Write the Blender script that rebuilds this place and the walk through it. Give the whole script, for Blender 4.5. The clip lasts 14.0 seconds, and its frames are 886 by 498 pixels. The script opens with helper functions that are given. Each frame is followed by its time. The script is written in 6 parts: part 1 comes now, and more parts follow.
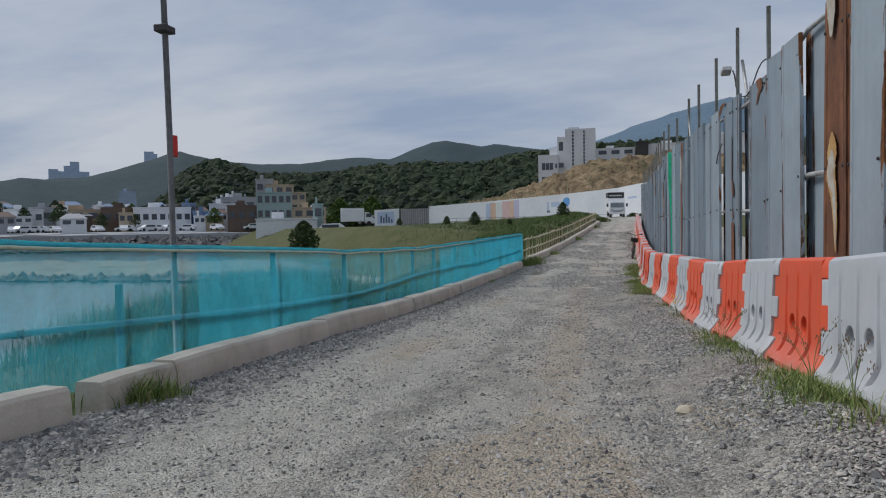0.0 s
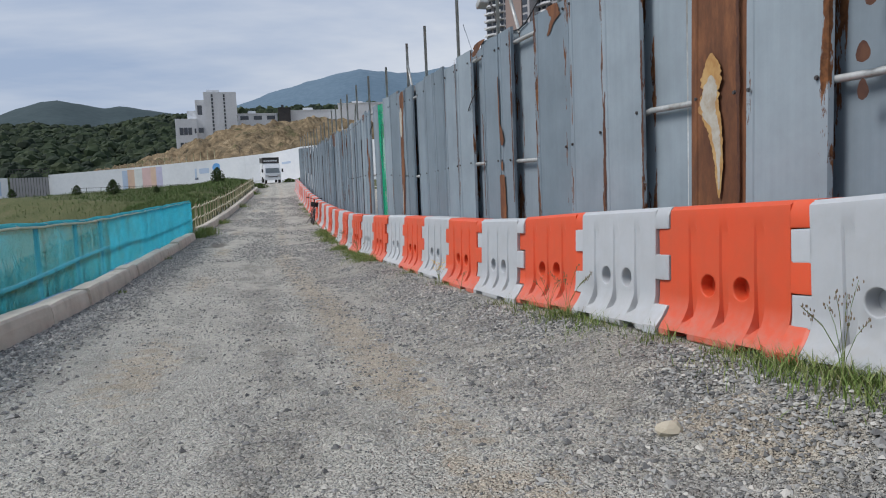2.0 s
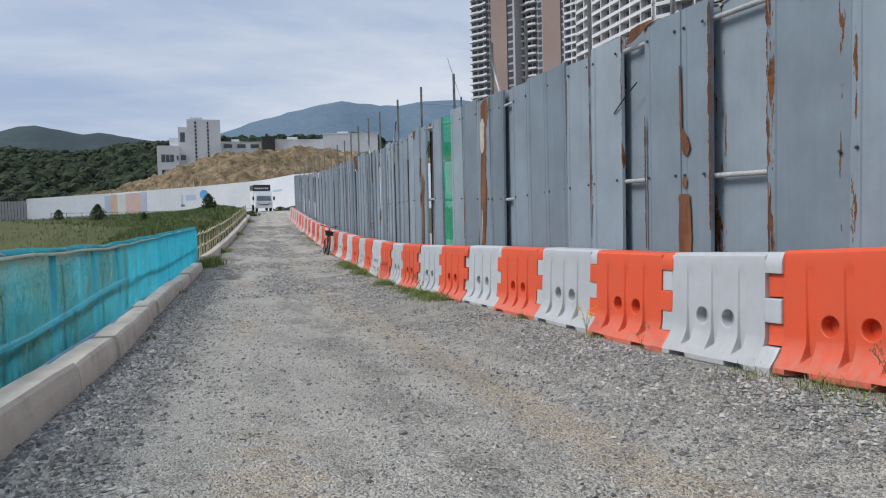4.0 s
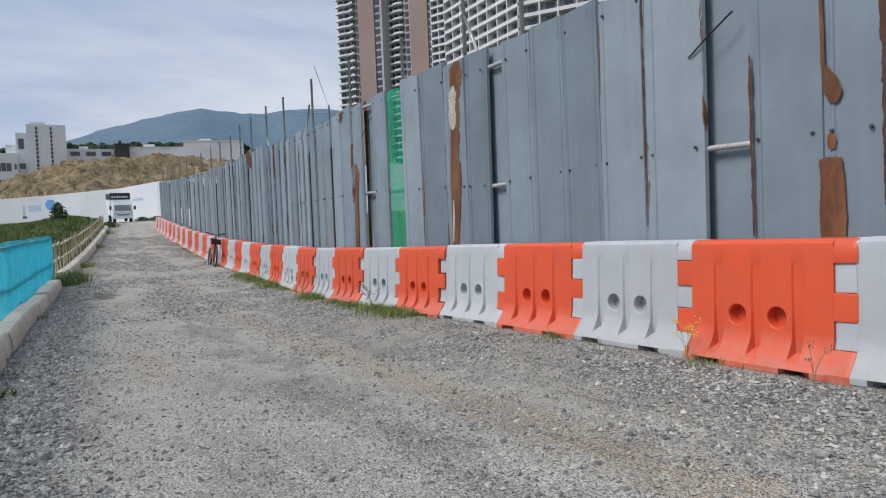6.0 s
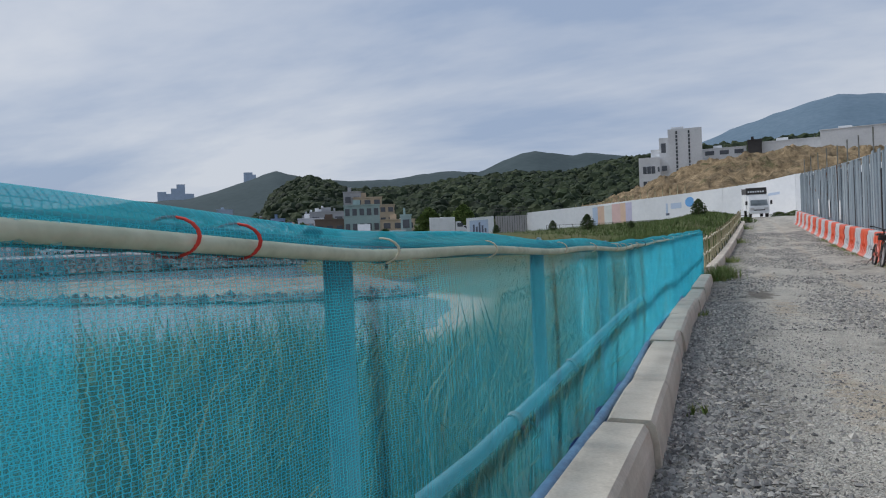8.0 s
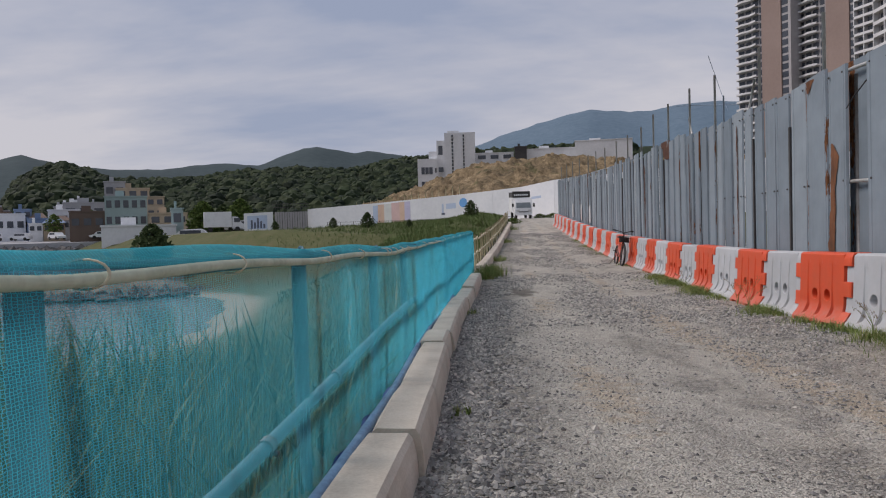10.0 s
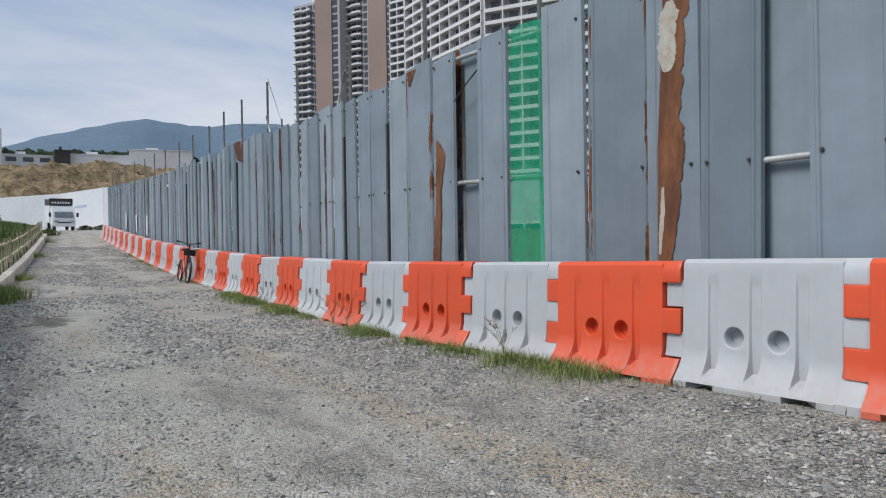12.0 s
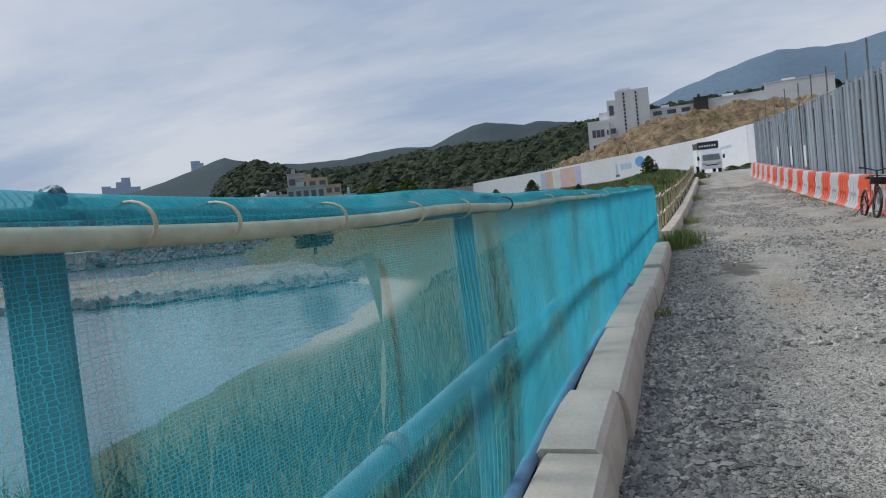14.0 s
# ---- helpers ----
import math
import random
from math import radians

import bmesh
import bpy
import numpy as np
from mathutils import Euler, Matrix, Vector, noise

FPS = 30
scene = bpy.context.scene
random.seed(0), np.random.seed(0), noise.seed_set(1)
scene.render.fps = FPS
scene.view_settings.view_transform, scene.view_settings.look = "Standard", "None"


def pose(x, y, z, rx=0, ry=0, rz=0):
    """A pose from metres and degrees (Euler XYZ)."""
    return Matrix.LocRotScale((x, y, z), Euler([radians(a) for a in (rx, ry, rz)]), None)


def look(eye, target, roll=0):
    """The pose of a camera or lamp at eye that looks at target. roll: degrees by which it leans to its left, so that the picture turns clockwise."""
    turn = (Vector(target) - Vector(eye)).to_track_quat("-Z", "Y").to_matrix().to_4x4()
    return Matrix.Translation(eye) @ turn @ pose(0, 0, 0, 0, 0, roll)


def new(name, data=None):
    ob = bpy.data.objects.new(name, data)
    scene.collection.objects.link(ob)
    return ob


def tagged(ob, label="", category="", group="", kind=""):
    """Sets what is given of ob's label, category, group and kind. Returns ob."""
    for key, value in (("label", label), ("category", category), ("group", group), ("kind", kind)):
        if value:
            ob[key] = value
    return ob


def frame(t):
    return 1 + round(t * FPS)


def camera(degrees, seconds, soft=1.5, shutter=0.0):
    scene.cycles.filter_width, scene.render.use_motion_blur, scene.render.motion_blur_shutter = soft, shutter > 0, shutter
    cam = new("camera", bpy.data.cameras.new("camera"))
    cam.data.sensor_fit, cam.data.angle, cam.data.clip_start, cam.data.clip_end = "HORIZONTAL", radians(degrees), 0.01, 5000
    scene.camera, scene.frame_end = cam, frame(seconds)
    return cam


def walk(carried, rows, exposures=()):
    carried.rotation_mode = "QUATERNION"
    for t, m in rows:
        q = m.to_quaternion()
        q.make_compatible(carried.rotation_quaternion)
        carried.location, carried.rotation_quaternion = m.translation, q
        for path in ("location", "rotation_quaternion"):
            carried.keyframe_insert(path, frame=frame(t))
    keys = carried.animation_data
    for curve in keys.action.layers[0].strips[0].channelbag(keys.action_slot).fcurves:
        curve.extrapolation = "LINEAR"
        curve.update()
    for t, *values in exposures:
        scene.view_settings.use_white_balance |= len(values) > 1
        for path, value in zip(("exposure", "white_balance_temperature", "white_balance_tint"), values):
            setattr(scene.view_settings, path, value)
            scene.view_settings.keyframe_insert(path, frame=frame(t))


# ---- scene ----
cam = camera(64.1, 14.0, soft=1.1)
PATH = [
    (0, pose(3.021, -6.824, 1.522, 88.39, 0.97, 10.77)),
    (0.5, pose(2.730, -6.166, 1.479, 87.53, 1.05, -4.44)),
    (1, pose(2.398, -5.645, 1.486, 87.88, 0.46, -11.98)),
    (1.5, pose(2.102, -5.086, 1.448, 87.09, 0.97, -15.67)),
    (2, pose(1.725, -4.484, 1.433, 84.93, 2.39, -17.57)),
    (2.5, pose(1.403, -3.854, 1.405, 84.78, 2.66, -17.96)),
    (3, pose(1.135, -3.186, 1.411, 86.49, 1.75, -18.27)),
    (3.2, pose(1.026, -2.922, 1.423, 87.03, 1.38, -18.06)),
    (5.3, pose(0.423, 0.096, 1.266, 87.80, 1.69, -25.78)),
    (5.5, pose(0.384, 0.317, 1.272, 87.69, 1.68, -27.41)),
    (6, pose(0.411, 1.073, 1.204, 87.90, 2.39, -29.83)),
    (6.5, pose(0.375, 1.709, 1.180, 89.63, 2.57, -27.94)),
    (7, pose(0.316, 2.293, 1.187, 93.07, 1.12, -13.99)),
    (7.5, pose(0.095, 2.607, 1.166, 91.03, 1.73, 4.57)),
    (7.7, pose(0.030, 2.680, 1.166, 90.20, 2.20, 12.90)),
    (8.75, pose(0.000, 2.740, 1.190, 89.40, 2.20, 21.00)),
    (9.8, pose(0.030, 2.800, 1.221, 88.70, 2.00, 9.50)),
    (10, pose(0.070, 2.883, 1.221, 88.79, 1.52, 0.53)),
    (10.5, pose(0.263, 3.341, 1.191, 88.47, 0.83, -19.58)),
    (11, pose(0.343, 3.950, 1.136, 88.56, 0.52, -33.16)),
    (11.5, pose(0.487, 4.707, 1.098, 89.56, 0.51, -35.35)),
    (12, pose(0.513, 5.371, 1.082, 89.42, 0.89, -33.99)),
    (12.5, pose(0.503, 6.071, 1.090, 88.87, 1.83, -26.25)),
    (13, pose(0.417, 6.651, 1.077, 89.00, 3.01, -12.39)),
    (13.5, pose(0.267, 7.093, 1.072, 89.27, 5.06, 8.07)),
    (14, pose(0.171, 7.414, 1.068, 87.45, 5.89, 14.65)),
]
walk(cam, PATH, [(0, -0.12, 6500, 10), (0.5, 0.18, 6500, 10), (1.5, 0.18, 6500, 10), (3, 0.33, 6500, 10), (6.5, 0.30, 6500, 10), (7, 0.34, 6500, 10), (7.5, 0.20, 6500, 10), (9.4, 0.02, 6600, 11), (10, -0.04, 7000, 18), (10.5, 0.15, 7000, 17), (11, 0.24, 6900, 15), (11.6, 0.26, 6500, 10), (12.5, 0.28, 6500, 10), (13.2, 0.36, 6500, 10), (13.6, 0.38, 6500, 10), (14, 0.12, 6500, 10)])

# ---- world, sun, exposure ----
world = bpy.data.worlds.new("world")
scene.world = world
world.use_nodes = True
wn, wl = world.node_tree.nodes, world.node_tree.links
wn.clear()
sky = wn.new("ShaderNodeTexSky")
sky.sky_type, sky.sun_disc = "NISHITA", False
sky.sun_elevation, sky.sun_rotation = radians(48), radians(-85)
sky.air_density, sky.dust_density = 1.2, 2.0
wcoord = wn.new("ShaderNodeTexCoord")
wsep = wn.new("ShaderNodeSeparateXYZ")
wl.new(wcoord.outputs["Generated"], wsep.inputs[0])
# clouds lie on a flat layer overhead, so that they draw out towards the horizon
wadd = wn.new("ShaderNodeMath")
wadd.operation, wadd.inputs[1].default_value = "ADD", 0.22
wl.new(wsep.outputs["Z"], wadd.inputs[0])
wdx, wdy = wn.new("ShaderNodeMath"), wn.new("ShaderNodeMath")
for node, axis in ((wdx, "X"), (wdy, "Y")):
    node.operation = "DIVIDE"
    wl.new(wsep.outputs[axis], node.inputs[0])
    wl.new(wadd.outputs[0], node.inputs[1])
wcomb = wn.new("ShaderNodeCombineXYZ")
wl.new(wdx.outputs[0], wcomb.inputs[0])
wl.new(wdy.outputs[0], wcomb.inputs[1])
wmap = wn.new("ShaderNodeMapping")
wmap.inputs["Rotation"].default_value = (0, 0, radians(35))
wmap.inputs["Scale"].default_value = (0.62, 1.15, 1)
wl.new(wcomb.outputs[0], wmap.inputs[0])
wnoise = wn.new("ShaderNodeTexNoise")
wnoise.inputs["Scale"].default_value, wnoise.inputs["Detail"].default_value = 0.95, 6
wnoise.inputs["Roughness"].default_value, wnoise.inputs["Distortion"].default_value = 0.56, 0.12
wl.new(wmap.outputs[0], wnoise.inputs["Vector"])
wramp = wn.new("ShaderNodeValToRGB")
wramp.color_ramp.elements[0].position, wramp.color_ramp.elements[1].position = 0.39, 0.62
wramp.color_ramp.elements[0].color = (2.95, 3.75, 5.25, 1)
wramp.color_ramp.elements[1].color = (5.5, 5.9, 6.65, 1)
wl.new(wnoise.outputs[0], wramp.inputs[0])
wmix = wn.new("ShaderNodeMix")
wmix.data_type, wmix.inputs[0].default_value = "RGBA", 0.92
wl.new(sky.outputs[0], wmix.inputs[6])
wl.new(wramp.outputs[0], wmix.inputs[7])
wbg = wn.new("ShaderNodeBackground")
wbg.inputs["Strength"].default_value = 0.100
wl.new(wmix.outputs[2], wbg.inputs["Color"])
wout = wn.new("ShaderNodeOutputWorld")
wl.new(wbg.outputs[0], wout.inputs[0])

sun = new("sun", bpy.data.lights.new("sun", "SUN"))
sun.data.energy, sun.data.angle, sun.data.color = 2.3, radians(22), (1.0, 0.985, 0.97)
sun.matrix_world = look((-66, 6, 74), (0, 0, 0))

# ---- materials ----
def shader(name):
    m = bpy.data.materials.new(name)
    m.use_nodes = True
    n, l = m.node_tree.nodes, m.node_tree.links
    return m, n, l, n["Principled BSDF"]


def noise_node(n, l, vec, scale, detail=4.0, rough=0.6, dist=0.0):
    t = n.new("ShaderNodeTexNoise")
    t.inputs["Scale"].default_value, t.inputs["Detail"].default_value = scale, detail
    t.inputs["Roughness"].default_value, t.inputs["Distortion"].default_value = rough, dist
    l.new(vec, t.inputs["Vector"])
    return t.outputs[0]


def ramp_node(n, l, fac, stops):
    r = n.new("ShaderNodeValToRGB")
    while len(r.color_ramp.elements) < len(stops):
        r.color_ramp.elements.new(0.5)
    for e, (p, c) in zip(r.color_ramp.elements, stops):
        e.position, e.color = p, (*c, 1) if len(c) == 3 else c
    l.new(fac, r.inputs[0])
    return r.outputs[0]


def mix_node(n, l, fac, a, b, mode="MIX"):
    m = n.new("ShaderNodeMix")
    m.data_type, m.blend_type = "RGBA", mode
    for sock, v in ((m.inputs[0], fac), (m.inputs[6], a), (m.inputs[7], b)):
        if isinstance(v, bpy.types.NodeSocket):
            l.new(v, sock)
        else:
            sock.default_value = v if isinstance(v, (int, float)) else (*v, 1) if len(v) == 3 else v
    return m.outputs[2]


def bump_node(n, l, height, strength, distance, normal=None):
    b = n.new("ShaderNodeBump")
    b.inputs["Strength"].default_value, b.inputs["Distance"].default_value = strength, distance
    l.new(height, b.inputs["Height"])
    if normal:
        l.new(normal, b.inputs["Normal"])
    return b.outputs[0]


def coord(n, kind="Object"):
    c = n.new("ShaderNodeTexCoord")
    return c.outputs[kind]


def position(n):
    return n.new("ShaderNodeNewGeometry").outputs["Position"]


def scaled(n, l, vec, s):
    m = n.new("ShaderNodeMapping")
    m.inputs["Scale"].default_value = s
    l.new(vec, m.inputs[0])
    return m.outputs[0]


def worn(name, base, dark, light, grain=40.0, blot=2.0, rough=0.6, metal=0.0, bump=0.15, dist=0.004, spec=None, rand=0.0):
    """A surface of one colour with blotches, grain, fine relief and, per piece, a random shade."""
    m, n, l, p = shader(name)
    pos = position(n)
    b = ramp_node(n, l, noise_node(n, l, pos, blot, 5), [(0.3, dark), (0.5, base), (0.72, light)])
    g = noise_node(n, l, pos, grain, 3)
    c = mix_node(n, l, 0.35, b, ramp_node(n, l, g, [(0.3, dark), (0.7, light)]))
    if rand:
        info = n.new("ShaderNodeObjectInfo")
        c = mix_node(n, l, 1.0, c, ramp_node(n, l, info.outputs["Random"], [(0, (1 - rand,) * 3), (1, (1.0,) * 3)]), "MULTIPLY")
    l.new(c, p.inputs["Base Color"])
    p.inputs["Roughness"].default_value, p.inputs["Metallic"].default_value = rough, metal
    if spec is not None:
        p.inputs["Specular IOR Level"].default_value = spec
    l.new(bump_node(n, l, g, bump, dist), p.inputs["Normal"])
    return m


def gravel_road():
    m, n, l, p = shader("gravel")
    pos = position(n)
    sep = n.new("ShaderNodeSeparateXYZ")
    l.new(pos, sep.inputs[0])
    flat = scaled(n, l, pos, (1, 1, 0.2))
    stone = n.new("ShaderNodeTexVoronoi")
    stone.inputs["Scale"].default_value = 48
    l.new(flat, stone.inputs["Vector"])
    stone2 = n.new("ShaderNodeTexVoronoi")
    stone2.inputs["Scale"].default_value = 115
    l.new(flat, stone2.inputs["Vector"])
    # each stone its own grey
    sc = n.new("ShaderNodeSeparateColor")
    l.new(stone.outputs["Color"], sc.inputs[0])
    greys = ramp_node(n, l, sc.outputs[0], [(0.0, (0.12, 0.12, 0.12)), (0.5, (0.25, 0.248, 0.242)), (1.0, (0.46, 0.45, 0.43))])
    sc2 = n.new("ShaderNodeSeparateColor")
    l.new(stone2.outputs["Color"], sc2.inputs[0])
    fine = ramp_node(n, l, sc2.outputs[0], [(0.0, (0.19, 0.184, 0.17)), (1.0, (0.66, 0.635, 0.58))])
    dust = ramp_node(n, l, noise_node(n, l, flat, 9, 6, 0.7), [(0.3, (0.44, 0.417, 0.368)), (0.7, (0.66, 0.63, 0.555))])
    # loose crushed stone at the edges, pressed fines in the wheel tracks
    att = n.new("ShaderNodeAttribute")
    att.attribute_name = "loose"
    warp = noise_node(n, l, scaled(n, l, pos, (1.6, 0.7, 0)), 1.0, 6, 0.68)
    lo = n.new("ShaderNodeMath")
    lo.operation = "MULTIPLY_ADD"
    l.new(warp, lo.inputs[0])
    lo.inputs[1].default_value = 1.3
    l.new(att.outputs["Fac"], lo.inputs[2])
    loosef = ramp_node(n, l, lo.outputs[0], [(0.84, (0, 0, 0)), (1.10, (1, 1, 1))])
    patch = ramp_node(n, l, noise_node(n, l, scaled(n, l, pos, (1.1, 0.4, 0)), 1.3, 6, 0.7), [(0.40, (0, 0, 0)), (0.60, (1, 1, 1))])
    loose = mix_node(n, l, 0.30, greys, fine)
    between = ramp_node(n, l, noise_node(n, l, flat, 2.6, 7, 0.75), [(0.42, (0, 0, 0)), (0.62, (0.75, 0.75, 0.75))])
    loose = mix_node(n, l, between, loose, mix_node(n, l, 0.3, dust, fine))
    loose = mix_node(n, l, 1.0, loose, (1.03, 1.01, 0.97), "MULTIPLY")
    pressed = mix_node(n, l, 0.42, fine, dust)
    pressed = mix_node(n, l, mix_node(n, l, 0.75, (0, 0, 0), patch), pressed, dust)
    c = mix_node(n, l, loosef, pressed, loose)
    tan = n.new("ShaderNodeAttribute")
    tan.attribute_name = "tan"
    tl = n.new("ShaderNodeMath")
    tl.operation = "MULTIPLY_ADD"
    l.new(noise_node(n, l, flat, 5.0, 6, 0.7), tl.inputs[0])
    tl.inputs[1].default_value = 1.0
    l.new(tan.outputs["Fac"], tl.inputs[2])
    tf = ramp_node(n, l, tl.outputs[0], [(0.85, (0, 0, 0)), (1.15, (0.75, 0.75, 0.75))])
    c = mix_node(n, l, tf, c, ramp_node(n, l, sc2.outputs[0], [(0, (0.38, 0.315, 0.235)), (1, (0.58, 0.50, 0.39))]))
    damp = n.new("ShaderNodeAttribute")
    damp.attribute_name = "damp"
    dl = n.new("ShaderNodeMath")
    dl.operation = "MULTIPLY_ADD"
    l.new(noise_node(n, l, flat, 4.0, 5, 0.7), dl.inputs[0])
    dl.inputs[1].default_value = 0.9
    l.new(damp.outputs["Fac"], dl.inputs[2])
    df = ramp_node(n, l, dl.outputs[0], [(0.9, (0, 0, 0)), (1.2, (0.7, 0.7, 0.7))])
    c = mix_node(n, l, df, c, (0.11, 0.095, 0.08))
    blotch = ramp_node(n, l, noise_node(n, l, scaled(n, l, pos, (1.9, 0.75, 0)), 1.0, 9, 0.78), [(0.34, (0.74,) * 3), (0.5, (1.0,) * 3), (0.66, (1.13,) * 3)])
    c = mix_node(n, l, 1.0, c, blotch, "MULTIPLY")
    l.new(c, p.inputs["Base Color"])
    p.inputs["Roughness"].default_value = 0.92
    p.inputs["Specular IOR Level"].default_value = 0.25
    h1 = bump_node(n, l, stone.outputs["Distance"], 1.0, -0.03)
    l.new(bump_node(n, l, stone2.outputs["Distance"], 0.8, -0.012, h1), p.inputs["Normal"])
    return m


def soil_green(name, a, b, c, scale=1.5):
    m, n, l, p = shader(name)
    pos = position(n)
    base = ramp_node(n, l, noise_node(n, l, pos, scale, 6, 0.7), [(0.3, a), (0.5, b), (0.7, c)])
    sandy = n.new("ShaderNodeAttribute")
    sandy.attribute_name = "sandy"
    g = noise_node(n, l, pos, scale * 14, 4)
    col = mix_node(n, l, 0.5, base, ramp_node(n, l, g, [(0.3, a), (0.7, c)]))
    l.new(mix_node(n, l, sandy.outputs["Fac"], col, (0.31, 0.27, 0.21)), p.inputs["Base Color"])
    p.inputs["Roughness"].default_value = 0.95
    p.inputs["Specular IOR Level"].default_value = 0.15
    l.new(bump_node(n, l, g, 0.6, 0.05), p.inputs["Normal"])
    return m


def bare_earth():
    """Cut clay: tan faces, near black where the gully relief sinks, scattered scrub."""
    m, n, l, p = shader("bare_earth")
    pos = position(n)
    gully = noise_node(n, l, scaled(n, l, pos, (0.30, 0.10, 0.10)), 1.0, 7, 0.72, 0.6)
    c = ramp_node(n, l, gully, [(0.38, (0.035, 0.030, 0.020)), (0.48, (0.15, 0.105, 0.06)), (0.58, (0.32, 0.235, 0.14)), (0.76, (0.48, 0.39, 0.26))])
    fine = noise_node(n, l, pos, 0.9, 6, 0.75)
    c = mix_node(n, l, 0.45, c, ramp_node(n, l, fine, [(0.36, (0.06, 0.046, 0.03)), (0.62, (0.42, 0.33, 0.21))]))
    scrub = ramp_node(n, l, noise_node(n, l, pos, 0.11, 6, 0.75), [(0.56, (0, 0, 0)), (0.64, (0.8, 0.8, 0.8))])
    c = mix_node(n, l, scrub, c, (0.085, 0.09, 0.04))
    l.new(c, p.inputs["Base Color"])
    p.inputs["Roughness"].default_value = 0.95
    p.inputs["Specular IOR Level"].default_value = 0.1
    l.new(bump_node(n, l, gully, 0.8, 1.6, bump_node(n, l, fine, 0.6, 0.5)), p.inputs["Normal"])
    return m


def water_material():
    m, n, l, p = shader("sea_water")
    pos = position(n)
    p.inputs["Base Color"].default_value = (0.075, 0.125, 0.14, 1)
    p.inputs["Roughness"].default_value = 0.12
    p.inputs["IOR"].default_value = 1.33
    h = noise_node(n, l, scaled(n, l, pos, (1.6, 0.9, 1)), 1.2, 5, 0.55)
    l.new(bump_node(n, l, h, 0.35, 0.12), p.inputs["Normal"])
    return m


def plastic(name, base, dark, soft):
    m, n, l, p = shader(name)
    ob = coord(n)
    pos = position(n)
    blot = noise_node(n, l, pos, 3.0, 6, 0.65)
    grime = ramp_node(n, l, blot, [(0.36, (0, 0, 0)), (0.74, (0.5, 0.5, 0.5))])
    streak = ramp_node(n, l, noise_node(n, l, scaled(n, l, pos, (9, 9, 0.7)), 1.0, 5, 0.7), [(0.5, (0, 0, 0)), (0.85, (0.35, 0.35, 0.35))])
    info = n.new("ShaderNodeObjectInfo")
    tone = ramp_node(n, l, info.outputs["Random"], [(0, (0.88,) * 3), (1, (1.0,) * 3)])
    c = mix_node(n, l, grime, base, dark)
    c = mix_node(n, l, streak, c, dark)
    c = mix_node(n, l, 1.0, c, tone, "MULTIPLY")
    # splashed dirt on the lowest hand's breadth
    sep = n.new("ShaderNodeSeparateXYZ")
    l.new(ob, sep.inputs[0])
    low = n.new("ShaderNodeMapRange")
    low.inputs["From Min"].default_value, low.inputs["From Max"].default_value = 0.0, 0.30
    low.inputs["To Min"].default_value, low.inputs["To Max"].default_value = 0.55, 0.0
    l.new(sep.outputs["Z"], low.inputs["Value"])
    mud = mix_node(n, l, 1.0, low.outputs[0], ramp_node(n, l, noise_node(n, l, pos, 14, 5), [(0.35, (0.2,) * 3), (0.7, (1.0,) * 3)]), "MULTIPLY")
    c = mix_node(n, l, mud, c, (0.33, 0.30, 0.26))
    l.new(c, p.inputs["Base Color"])
    p.inputs["Roughness"].default_value = 0.48
    p.inputs["Specular IOR Level"].default_value = 0.35
    p.inputs["Subsurface Weight"].default_value = soft
    p.inputs["Subsurface Radius"].default_value = (0.09, 0.08, 0.075)
    p.inputs["Subsurface Scale"].default_value = 0.6
    fine = noise_node(n, l, pos, 55, 3)
    wide = noise_node(n, l, pos, 5, 2)
    l.new(bump_node(n, l, wide, 0.25, 0.012, bump_node(n, l, fine, 0.12, 0.002)), p.inputs["Normal"])
    return m


